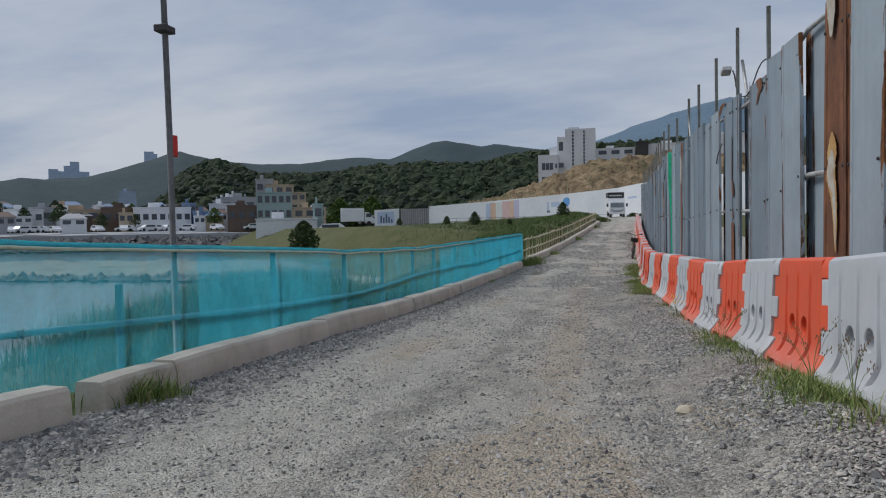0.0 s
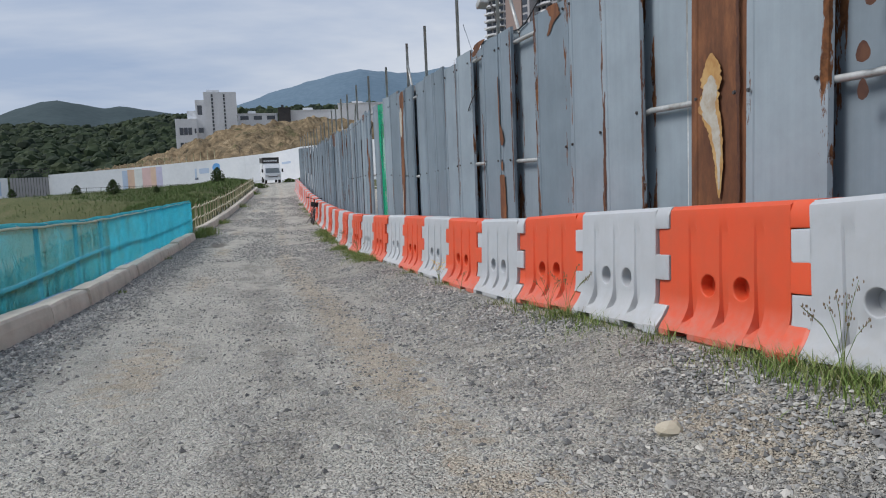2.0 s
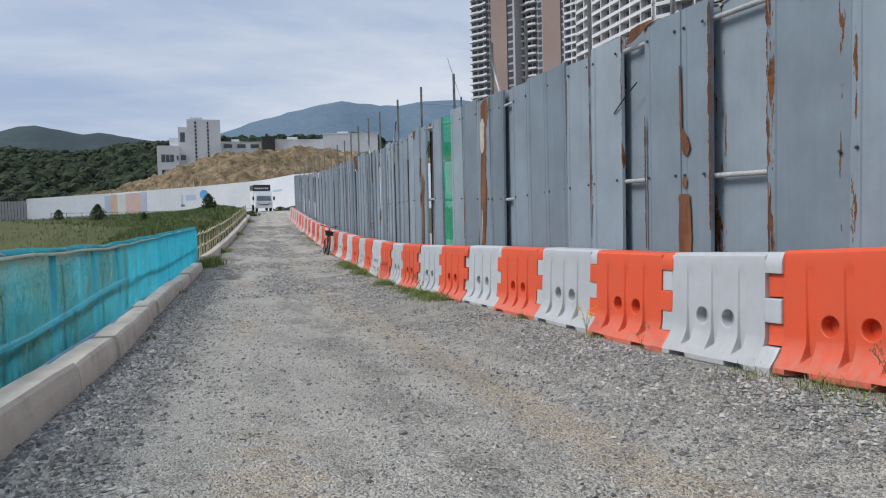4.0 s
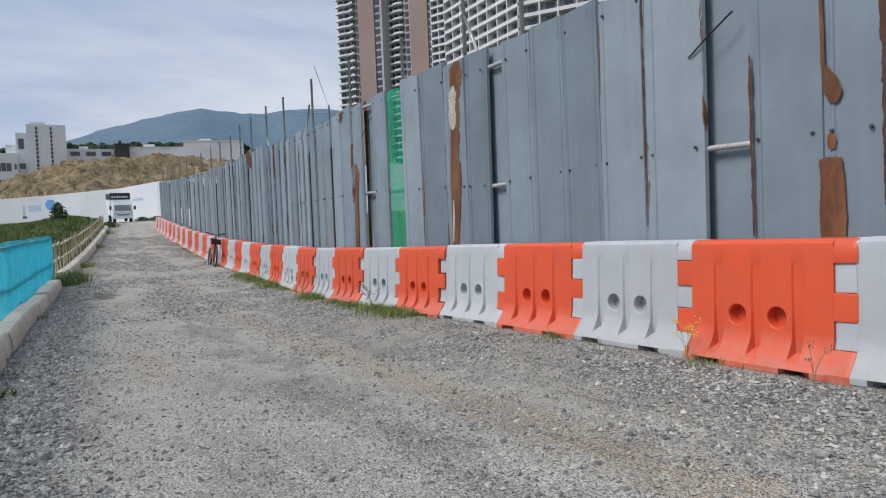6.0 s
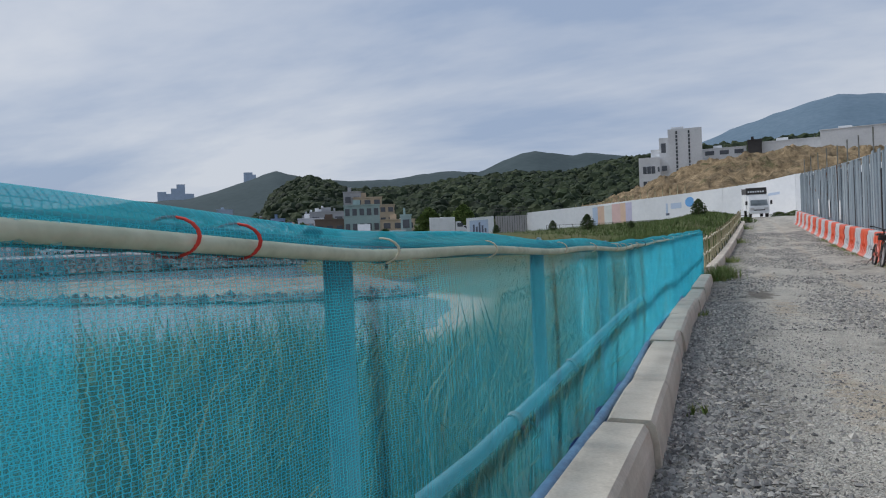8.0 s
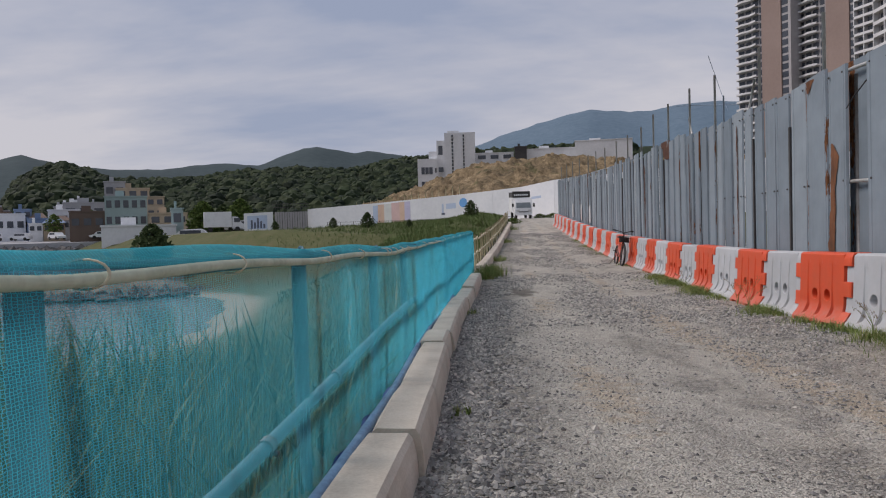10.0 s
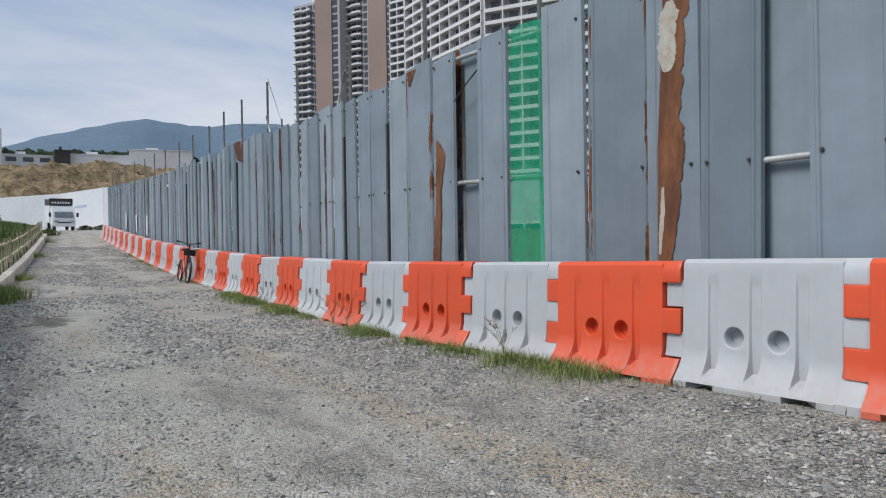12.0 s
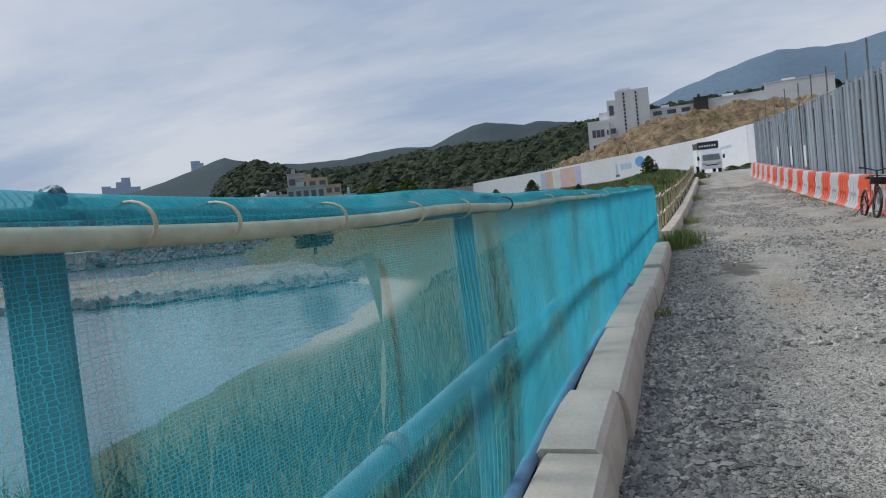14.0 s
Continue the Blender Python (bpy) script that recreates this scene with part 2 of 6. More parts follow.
def sheet_steel():
    m, n, l, p = shader("galvanised_steel")
    pos = position(n)
    ob = coord(n)
    info = n.new("ShaderNodeObjectInfo")
    tone = ramp_node(n, l, info.outputs["Random"], [(0, (0.170, 0.212, 0.245)), (0.35, (0.222, 0.268, 0.306)), (0.8, (0.252, 0.300, 0.338)), (1, (0.302, 0.352, 0.388))])
    blot = ramp_node(n, l, noise_node(n, l, pos, 1.6, 6, 0.65), [(0.3, (0.84,) * 3), (0.7, (1.08,) * 3)])
    c = mix_node(n, l, 1.0, tone, blot, "MULTIPLY")
    streak = ramp_node(n, l, noise_node(n, l, scaled(n, l, pos, (14, 14, 0.35)), 1.0, 5, 0.7), [(0.35, (0.94,) * 3), (0.75, (1.03,) * 3)])
    c = mix_node(n, l, 1.0, c, streak, "MULTIPLY")
    # rust creeps in from the long edges and from the cut top
    sep = n.new("ShaderNodeSeparateXYZ")
    l.new(ob, sep.inputs[0])
    ab = n.new("ShaderNodeMath")
    ab.operation = "ABSOLUTE"
    l.new(sep.outputs["Y"], ab.inputs[0])
    edge = n.new("ShaderNodeMapRange")
    edge.inputs["From Min"].default_value, edge.inputs["From Max"].default_value = 0.262, 0.30
    l.new(ab.outputs[0], edge.inputs["Value"])
    spots = noise_node(n, l, scaled(n, l, pos, (7, 7, 1.3)), 1.0, 6, 0.72)
    e1 = n.new("ShaderNodeMath")
    e1.operation = "MULTIPLY_ADD"
    l.new(edge.outputs[0], e1.inputs[0])
    e1.inputs[1].default_value = 0.22
    l.new(spots, e1.inputs[2])
    rf = ramp_node(n, l, e1.outputs[0], [(0.735, (0, 0, 0)), (0.755, (1, 1, 1))])
    rust = ramp_node(n, l, noise_node(n, l, pos, 16, 5), [(0.3, (0.065, 0.028, 0.014)), (0.7, (0.22, 0.09, 0.035))])
    c = mix_node(n, l, rf, c, rust)
    l.new(c, p.inputs["Base Color"])
    l.new(ramp_node(n, l, rf, [(0, (0.58,) * 3), (1, (0.9,) * 3)]), p.inputs["Roughness"])
    p.inputs["Metallic"].default_value = 0.1
    p.inputs["Specular IOR Level"].default_value = 0.28
    dent = noise_node(n, l, scaled(n, l, pos, (2, 3.5, 1.6)), 1.0, 2, 0.4)
    l.new(bump_node(n, l, dent, 0.35, 0.03), p.inputs["Normal"])
    return m


def rusty_steel(name, cover, scale):
    """Steel whose paint has peeled: rust with pale islands of old coating."""
    m, n, l, p = shader(name)
    pos = position(n)
    rust = ramp_node(n, l, noise_node(n, l, scaled(n, l, pos, (6, 6, 2)), 1.0, 6, 0.7), [(0.3, (0.07, 0.027, 0.013)), (0.5, (0.135, 0.052, 0.022)), (0.72, (0.25, 0.10, 0.04))])
    isl = noise_node(n, l, scaled(n, l, pos, scale), 1.0, 4, 0.6, 0.4)
    f = ramp_node(n, l, isl, [(cover, (0, 0, 0)), (cover + 0.015, (1, 1, 1))])
    halo = ramp_node(n, l, isl, [(cover - 0.07, (0, 0, 0)), (cover, (0.8, 0.8, 0.8))])
    c = mix_node(n, l, halo, rust, (0.36, 0.19, 0.08))
    c = mix_node(n, l, f, c, (0.52, 0.51, 0.47))
    l.new(c, p.inputs["Base Color"])
    p.inputs["Roughness"].default_value = 0.85
    l.new(bump_node(n, l, isl, 0.3, 0.004), p.inputs["Normal"])
    return m


def netting(name, colour, cover, cell):
    """A woven net: threads round open cells of the given size."""
    m, n, l, p = shader(name)
    uv = coord(n, "UV")
    cells = n.new("ShaderNodeTexVoronoi")
    cells.feature = "DISTANCE_TO_EDGE"
    cells.inputs["Scale"].default_value = 1.0 / cell
    cells.inputs["Randomness"].default_value = 0.35
    l.new(scaled(n, l, uv, (0.62, 1.05, 1)), cells.inputs["Vector"])
    thread = ramp_node(n, l, cells.outputs["Distance"], [(0.05, (min(1.0, cover + 0.34),) * 3), (0.13, (cover,) * 3)])
    wear = ramp_node(n, l, noise_node(n, l, scaled(n, l, uv, (0.5, 1.4, 1)), 1.0, 5, 0.6), [(0.3, (0.72,) * 3), (0.7, (1.0,) * 3)])
    alpha = mix_node(n, l, 1.0, thread, wear, "MULTIPLY")
    tone = ramp_node(n, l, noise_node(n, l, scaled(n, l, uv, (3, 1, 1)), 1.0, 4), [(0.3, tuple(v * 0.8 for v in colour)), (0.7, tuple(min(1, v * 1.15) for v in colour))])
    l.new(tone, p.inputs["Base Color"])
    p.inputs["Roughness"].default_value = 0.75
    p.inputs["Specular IOR Level"].default_value = 0.2
    trl = n.new("ShaderNodeBsdfTranslucent")
    l.new(tone, trl.inputs[0])
    both = n.new("ShaderNodeMixShader")
    both.inputs[0].default_value = 0.52
    l.new(p.outputs[0], both.inputs[1])
    l.new(trl.outputs[0], both.inputs[2])
    clear = n.new("ShaderNodeBsdfTransparent")
    cut = n.new("ShaderNodeMixShader")
    l.new(alpha, cut.inputs[0])
    l.new(clear.outputs[0], cut.inputs[1])
    l.new(both.outputs[0], cut.inputs[2])
    l.new(cut.outputs[0], n["Material Output"].inputs["Surface"])
    return m


def foliage(name, a, b, c):
    """Leaves: each clump its own green, a little light passing through."""
    m, n, l, p = shader(name)
    geo = n.new("ShaderNodeNewGeometry")
    isl = ramp_node(n, l, geo.outputs["Random Per Island"], [(0.0, a), (0.5, b), (1.0, c)])
    g = ramp_node(n, l, noise_node(n, l, geo.outputs["Position"], 0.05, 4), [(0.3, (0.75,) * 3), (0.7, (1.15,) * 3)])
    l.new(mix_node(n, l, 1.0, isl, g, "MULTIPLY"), p.inputs["Base Color"])
    p.inputs["Roughness"].default_value = 0.8
    p.inputs["Specular IOR Level"].default_value = 0.2
    return m


M = {
    "road": gravel_road(),
    "concrete": worn("kerb_concrete", (0.66, 0.59, 0.49), (0.45, 0.395, 0.325), (0.76, 0.69, 0.60), 60, 2.5, 0.9, bump=0.3, dist=0.004, rand=0.15),
    "orange": plastic("orange_plastic", (0.72, 0.092, 0.034), (0.52, 0.105, 0.05), 0.15),
    "white": plastic("white_plastic", (0.485, 0.503, 0.527), (0.38, 0.385, 0.39), 0.35),
    "steel": sheet_steel(),
    "rustplain": rusty_steel("rusty_steel", 0.80, (5, 5, 2)),
    "pipe": worn("galvanised_pipe", (0.42, 0.43, 0.42), (0.27, 0.25, 0.22), (0.55, 0.56, 0.56), 30, 6, 0.5, 0.4),
    "greenpipe": worn("painted_pipe", (0.07, 0.18, 0.23), (0.045, 0.11, 0.14), (0.13, 0.29, 0.35), 30, 5, 0.5),
    "darkpipe": worn("weathered_pole", (0.15, 0.155, 0.16), (0.09, 0.085, 0.08), (0.22, 0.22, 0.22), 30, 6, 0.55, 0.3),
    "rustlight": worn("orange_rust", (0.42, 0.24, 0.08), (0.26, 0.11, 0.04), (0.52, 0.36, 0.16), 14, 5, 0.9),
    "bluepipe": worn("blue_pipe", (0.10, 0.22, 0.38), (0.07, 0.13, 0.22), (0.2, 0.36, 0.52), 30, 5, 0.5),
    "foam": worn("foam_hose", (0.52, 0.58, 0.44), (0.34, 0.39, 0.28), (0.62, 0.67, 0.53), 30, 6, 0.8),
    "net": netting("turquoise_net", (0.085, 0.66, 0.82), 0.29, 0.0065),
    "roll": netting("rolled_net", (0.05, 0.50, 0.60), 0.62, 0.008),
    "greennet": netting("green_net", (0.02, 0.48, 0.25), 0.66, 0.012),
    "wall": worn("white_hoarding", (0.80, 0.82, 0.85), (0.70, 0.72, 0.75), (0.86, 0.87, 0.89), 3, 0.3, 0.6),
    "bank": soil_green("bank_soil", (0.05, 0.068, 0.026), (0.085, 0.10, 0.042), (0.14, 0.125, 0.07), 0.5),
    "earth": bare_earth(),
    "sand": worn("sand", (0.42, 0.37, 0.28), (0.33, 0.29, 0.22), (0.5, 0.44, 0.35), 12, 0.4, 0.95),
    "rock": worn("rock", (0.10, 0.10, 0.10), (0.05, 0.05, 0.05), (0.2, 0.2, 0.19), 3, 0.7, 0.9, bump=0.8, dist=0.1),
    "water": water_material(),
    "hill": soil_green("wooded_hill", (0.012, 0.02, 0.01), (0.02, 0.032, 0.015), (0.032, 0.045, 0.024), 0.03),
    # far hills and mountain carry the blue of distance haze in their colours
    "farhill": soil_green("hazed_hill", (0.035, 0.052, 0.058), (0.045, 0.066, 0.072), (0.058, 0.082, 0.088), 0.006),
    "hazehill": soil_green("hazed_mountain", (0.085, 0.135, 0.185), (0.11, 0.165, 0.22), (0.14, 0.20, 0.255), 0.004),
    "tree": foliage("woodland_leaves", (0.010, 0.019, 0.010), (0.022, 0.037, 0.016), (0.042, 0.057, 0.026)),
    "grass": foliage("grass_blades", (0.10, 0.155, 0.038), (0.165, 0.235, 0.065), (0.31, 0.30, 0.14)),
    "plaster": worn("white_render", (0.68, 0.70, 0.72), (0.56, 0.575, 0.60), (0.76, 0.77, 0.79), 2, 0.15, 0.8),
    "tower_white": worn("balcony_white", (0.62, 0.63, 0.64), (0.52, 0.53, 0.54), (0.7, 0.7, 0.71), 1, 0.1, 0.7),
    "tower_brown": worn("tower_brown", (0.27, 0.20, 0.175), (0.24, 0.175, 0.155), (0.30, 0.225, 0.20), 1, 0.05, 0.8),
    "tower_grey": worn("tower_grey", (0.36, 0.35, 0.36), (0.3, 0.29, 0.3), (0.42, 0.41, 0.42), 1, 0.05, 0.8),
    "glass": worn("window_glass", (0.055, 0.065, 0.08), (0.03, 0.035, 0.045), (0.09, 0.10, 0.12), 0.5, 0.1, 0.12),
    "black": worn("black_plastic", (0.02, 0.02, 0.022), (0.012, 0.012, 0.013), (0.04, 0.04, 0.04), 40, 5, 0.45),
    "rubber": worn("tyre_rubber", (0.022, 0.022, 0.022), (0.012, 0.012, 0.012), (0.05, 0.048, 0.045), 60, 8, 0.85),
    "carwhite": worn("white_car_paint", (0.72, 0.74, 0.76), (0.62, 0.63, 0.64), (0.78, 0.79, 0.8), 20, 1.5, 0.25, bump=0.02),
    "chrome": worn("bright_metal", (0.55, 0.55, 0.56), (0.4, 0.4, 0.4), (0.7, 0.7, 0.7), 30, 4, 0.3, 0.9),
    "salmon": worn("coral_paint", (0.62, 0.14, 0.10), (0.45, 0.10, 0.08), (0.7, 0.2, 0.15), 30, 4, 0.35),
    "bamboo": worn("pale_bamboo", (0.42, 0.38, 0.24), (0.28, 0.25, 0.15), (0.54, 0.49, 0.33), 30, 5, 0.7),
    "rope": worn("pale_rope", (0.62, 0.57, 0.42), (0.45, 0.41, 0.3), (0.72, 0.67, 0.52), 60, 6, 0.85),
    "red": worn("red_cloth", (0.6, 0.03, 0.02), (0.42, 0.02, 0.015), (0.7, 0.06, 0.04), 40, 6, 0.7),
    "dark": worn("dark_cladding", (0.045, 0.042, 0.042), (0.03, 0.028, 0.028), (0.075, 0.07, 0.07), 2, 0.3, 0.7),
    "stone": worn("loose_stone", (0.27, 0.27, 0.27), (0.17, 0.17, 0.175), (0.42, 0.41, 0.39), 30, 6, 0.9, bump=0.3, rand=0.3),
}


def gravel_piece():
    m, n, l, p = shader("gravel_stones")
    geo = n.new("ShaderNodeNewGeometry")
    c = ramp_node(n, l, geo.outputs["Random Per Island"], [(0, (0.095, 0.095, 0.094)), (0.5, (0.25, 0.246, 0.236)), (0.85, (0.38, 0.37, 0.345)), (1, (0.52, 0.49, 0.44))])
    l.new(c, p.inputs["Base Color"])
    p.inputs["Roughness"].default_value = 0.9
    return m


M["gravel"] = gravel_piece()


# ---- building helpers ----
def mesh_from(bm, name):
    me = bpy.data.meshes.new(name)
    bm.to_mesh(me)
    bm.free()
    return me


def part(name, bm, material, parent=None, label=""):
    """Links a bmesh, or a mesh, as one object under its thing."""
    me = mesh_from(bm, name) if isinstance(bm, bmesh.types.BMesh) else bm
    if material is not None and not me.materials:
        me.materials.append(M[material])
    ob = new(name, me)
    ob.parent = parent
    if label:
        tagged(ob, label)
    return ob


def pydata(name, verts, faces, smooth=False):
    me = bpy.data.meshes.new(name)
    me.from_pydata(verts, [], faces)
    if smooth:
        me.polygons.foreach_set("use_smooth", [True] * len(me.polygons))
    me.update()
    return me


def box(bm, lo, hi, bevel=0.0, m=None):
    c = [(a + b) / 2 for a, b in zip(lo, hi)]
    s = [abs(b - a) for a, b in zip(lo, hi)]
    mat = Matrix.Translation(c) @ Matrix.Diagonal((*s, 1))
    r = bmesh.ops.create_cube(bm, size=1, matrix=(m @ mat) if m else mat)
    if bevel:
        edges = list({e for v in r["verts"] for e in v.link_edges})
        bmesh.ops.bevel(bm, geom=edges, offset=bevel, segments=2, affect="EDGES", profile=0.5)
    return bm


def tube(bm, pts, r, seg=10, r2=None):
    """A round bar along points, with closed ends."""
    pts = [Vector(p) for p in pts]
    rings = []
    for i, p in enumerate(pts):
        d = (pts[min(i + 1, len(pts) - 1)] - pts[max(i - 1, 0)]).normalized()
        a = d.cross(Vector((0, 0, 1)) if abs(d.z) < 0.95 else Vector((1, 0, 0))).normalized()
        b = d.cross(a)
        rr = r if r2 is None else r + (r2 - r) * i / (len(pts) - 1)
        rings.append([bm.verts.new(p + rr * (math.cos(2 * math.pi * k / seg) * a + math.sin(2 * math.pi * k / seg) * b)) for k in range(seg)])
    for q, s in zip(rings, rings[1:]):
        for k in range(seg):
            f = bm.faces.new((q[k], q[(k + 1) % seg], s[(k + 1) % seg], s[k]))
            f.smooth = True
    bm.faces.new(rings[0])
    bm.faces.new(list(reversed(rings[-1])))
    return bm


def empty(name, at=(0, 0, 0)):
    ob = new(name)
    ob.location = at
    ob.empty_display_size = 0.2
    return ob


def lerp(x, xs, ys):
    return float(np.interp(x, xs, ys))


# ---- the plan: y runs along the road, x across it ----
def road_z(y):
    return lerp(y, [-60, -10, -7, -1.6, 5, 9.5, 13, 17, 21.5, 27, 35, 45, 58, 70, 95, 400], [1.6, 0.38, 0.30, 0.13, -0.03, -0.12, -0.14, -0.10, -0.02, 0.10, 0.42, 0.95, 1.70, 2.42, 3.0, 6.0])


def kerb_x(y):
    """The road-side edge of the kerb's top."""
    return lerp(y, [-60, -8, -3, -1.5, 0.5, 2.5, 4.5, 6.2, 8, 10.3, 13, 15.4, 20.8, 23.5, 58, 75], [-5.5, -1.1, -0.72, -0.66, -0.60, -0.48, -0.31, -0.17, -0.085, 0.0, 0.155, 0.37, 0.80, 1.02, 4.9, 6.0])


def fence_x(y):
    return lerp(y, [-60, -2, 12, 59], [5.6, 5.24, 5.22, 8.65])


def base_z(y):
    """The ground under the barriers."""
    return lerp(y, [-60, -12, -4, -2.8, -1.7, -0.3, 1, 2.4, 3.7, 6, 8.5, 11, 14, 18], [2.0, 0.72, 0.585, 0.50, 0.40, 0.33, 0.26, 0.17, 0.12, 0.09, 0.05, 0.0, -0.04, 0.0]) if y < 18 else road_z(y) + 0.06


SEA = -2.0


def sstep(a, b, v):
    t = min(1, max(0, (v - a) / (b - a)))
    return t * t * (3 - 2 * t)


def shore_x(y):
    """The waterline: close along the road, then a sandy bight that sweeps round to the field."""
    return lerp(y, [-60, 1, 3.5, 8.5, 12.5, 18, 24, 28, 36, 40, 43, 45.5, 47, 100, 180, 600], [-7.6, -7.6, -10.2, -10.0, -7.8, -8.2, -8.9, -9.1, -10.6, -12, -14, -17.5, -20.5, -54, -100, -300])


def ground_z(x, y):
    k, b = kerb_x(y), fence_x(y) - 0.62
    rz = road_z(y)
    if x > k - 0.25:
        up = sstep(b - 1.1, b - 0.1, x)
        z = rz + (base_z(y) - rz) * up
        if k + 0.2 < x < b and y < 60:
            z += 0.018 * noise.noise((x * 0.9, y * 0.25, 0)) + 0.008 * noise.noise((x * 3, y * 3, 3))
        return z
    d = k - 0.25 - x
    shelf = rz + 0.12
    off = (x - shore_x(y)) * lerp(y, [36, 41, 47, 60], [1, 0.5, 0.45, 0.7])
    field = sstep(20, 34, y)
    mound = field * 0.75 * math.exp(-((d - 2.5) / 2.6) ** 2) * (1 - sstep(62, 75, y))
    land = shelf + mound + (1.9 - shelf + 0.003 * (y - 60)) * sstep(4, 26, d) * sstep(25, 50, y)
    if off <= 0:
        z = SEA + max(-1.2, 0.22 * off)
        if off < -20 and math.hypot(x, y) > 150:
            z = SEA + 2.2 * sstep(165, 185, math.hypot(x, y))
    else:
        z = SEA + (land - SEA) * min(1, off / 7.6) ** lerp(y, [0.5, 3, 8, 12.5], [1.5, 0.7, 0.7, 1.5])
    return z + 0.05 * noise.noise((x * 0.6, y * 0.6, 1)) * min(1, d)


# ---- ground: one sheet out to the horizon ----
def spaced(near, far, step, growth):
    out, s = [near[0]], step
    while out[-1] < near[1]:
        out.append(out[-1] + step)
    while out[-1] < far[1]:
        s *= growth
        out.append(out[-1] + s)
    s = step
    while out[0] > far[0]:
        s *= growth
        out.insert(0, out[0] - s)
    return out


gx = spaced((-12, 9), (-3500, 3500), 0.22, 1.14)
gy = spaced((-12, 50), (-3500, 3500), 0.3, 1.09)
gverts = [(x, y, ground_z(x, y)) for y in gy for x in gx]
w = len(gx)
gfaces = [(j * w + i, j * w + i + 1, (j + 1) * w + i + 1, (j + 1) * w + i) for j in range(len(gy) - 1) for i in range(w - 1)]
gme = pydata("ground", gverts, gfaces, True)
for key in ("road", "bank", "sand"):
    gme.materials.append(M[key])
for poly in gme.polygons:
    cx, cy, cz = poly.center
    if cx < kerb_x(cy) - 0.2:
        poly.material_index = 1
    elif cx > fence_x(cy) + 6:
        poly.material_index = 1


def bell(v, c, w):
    return math.exp(-((v - c) / w) ** 2)


# where stones lie loose, where clay shows, where mud has dried dark
loose, tan, damp, sandy = [], [], [], []
for x, y, z in gverts:
    k, b = kerb_x(y), fence_x(y) - 0.62
    u = (x - k) / max(0.5, b - k)
    loose.append(0.80 * bell(x, k, 0.75) + 0.28 * bell(u, 0.50, 0.12) + 0.72 * bell(x, b - 0.2, 0.95) * (1 if y < 13 else 0.4))
    tan.append(0.75 * bell(x, 2.7, 0.7) * bell(y, -3.0, 0.8) + 0.6 * bell(x, 4.0, 0.4) * bell(y, -1.9, 0.7) + 0.56 * bell(u, 0.66, 0.09) * (1 if 0 < y < 14 else 0.8) + 0.52 * bell(u, 0.30, 0.10) * (0.6 + 0.4 * math.sin(y * 0.9)))
    sandy.append((1 - sstep(1.2, 2.5, x - shore_x(y))) * sstep(21, 26, y) * (1 - sstep(60, 75, y)) if x < k else 0.0)
    damp.append(0.7 * bell(x, 1.6, 0.45) * bell(y, 18.2, 1.6) + 0.5 * bell(x, 4.0, 1.0) * bell(y, 40, 1.8) + 0.4 * bell(x, 3.6, 0.5) * bell(y, 24, 2))
for key, values in (("loose", loose), ("tan", tan), ("damp", damp), ("sandy", sandy)):
    gme.attributes.new(key, "FLOAT", "POINT").data.foreach_set("value", values)
tagged(part("ground", gme, None), "grey gravel road with grassy verges and shore", "ground", kind="structure")

bm = bmesh.new()
bmesh.ops.create_grid(bm, x_segments=1, y_segments=1, size=1, matrix=Matrix.Translation((-1500, 900, SEA)) @ Matrix.Diagonal((1496, 2400, 1, 1)))
tagged(part("water", bm, "water"), "calm grey-blue sea water in the bay", "water", kind="structure")


# ---- kerb of concrete blocks ----
def kerb_block_mesh(length, top, depth, h, name="block"):
    """A precast block lying along y, its road face at x = 0 battered, edges rounded."""
    prof = [(0.05, 0), (0.03, h * 0.55), (0.012, h - 0.03), (-0.012, h), (-top + 0.02, h), (-top, h - 0.02), (-top, 0)]
    prof = [(x, z - 0.12 if z == 0 else z) for x, z in prof]
    bm = bmesh.new()
    n = 4
    rows = []
    for i in range(n + 1):
        y = -length / 2 + length * i / n
        inset = 0.012 if i in (0, n) else 0.0
        rows.append([bm.verts.new((x * (1 - inset) - inset * 0.1, y, z - (inset if z > 0 else 0))) for x, z in prof])
    for a, b in zip(rows, rows[1:]):
        for k in range(len(prof)):
            q = (k + 1) % len(prof)
            bm.faces.new((a[k], b[k], b[q], a[q]))
    bm.faces.new(rows[0])
    bm.faces.new(list(reversed(rows[-1])))
    bmesh.ops.recalc_face_normals(bm, faces=bm.faces)
    return mesh_from(bm, name)


kerb = tagged(empty("kerb"), "weathered concrete kerb of long precast blocks", "kerb", kind="structure")
JOINTS = [-11.5, -9.5, -7.5, -5.5, -3.6, -2.22, -1.92, -0.95, 0.85, 2.6, 4.9, 6.6, 7.8, 10.1, 11.0, 12.95, 15.3, 17.2, 19.2, 21.3]
rng = random.Random(3)
for a, b in zip(JOINTS, JOINTS[1:]):
    if b - a < 0.4:
        continue
    me = kerb_block_mesh(b - a - 0.012, 0.245, 0.3, 0.25 + rng.uniform(-0.015, 0.02))
    ob = part("block", me, "concrete", kerb)
    ang = math.atan2(kerb_x(b) - kerb_x(a), b - a)
    ob.location = ((kerb_x(a) + kerb_x(b)) / 2 + rng.uniform(-0.02, 0.02), (a + b) / 2, (road_z(a) + road_z(b)) / 2 + rng.uniform(-0.012, 0.012))
    ob.rotation_euler = (math.atan2(road_z(b) - road_z(a), b - a), rng.uniform(-0.02, 0.02), -ang + rng.uniform(-0.006, 0.006))
far_kerb = kerb_block_mesh(1.98, 0.24, 0.3, 0.26)
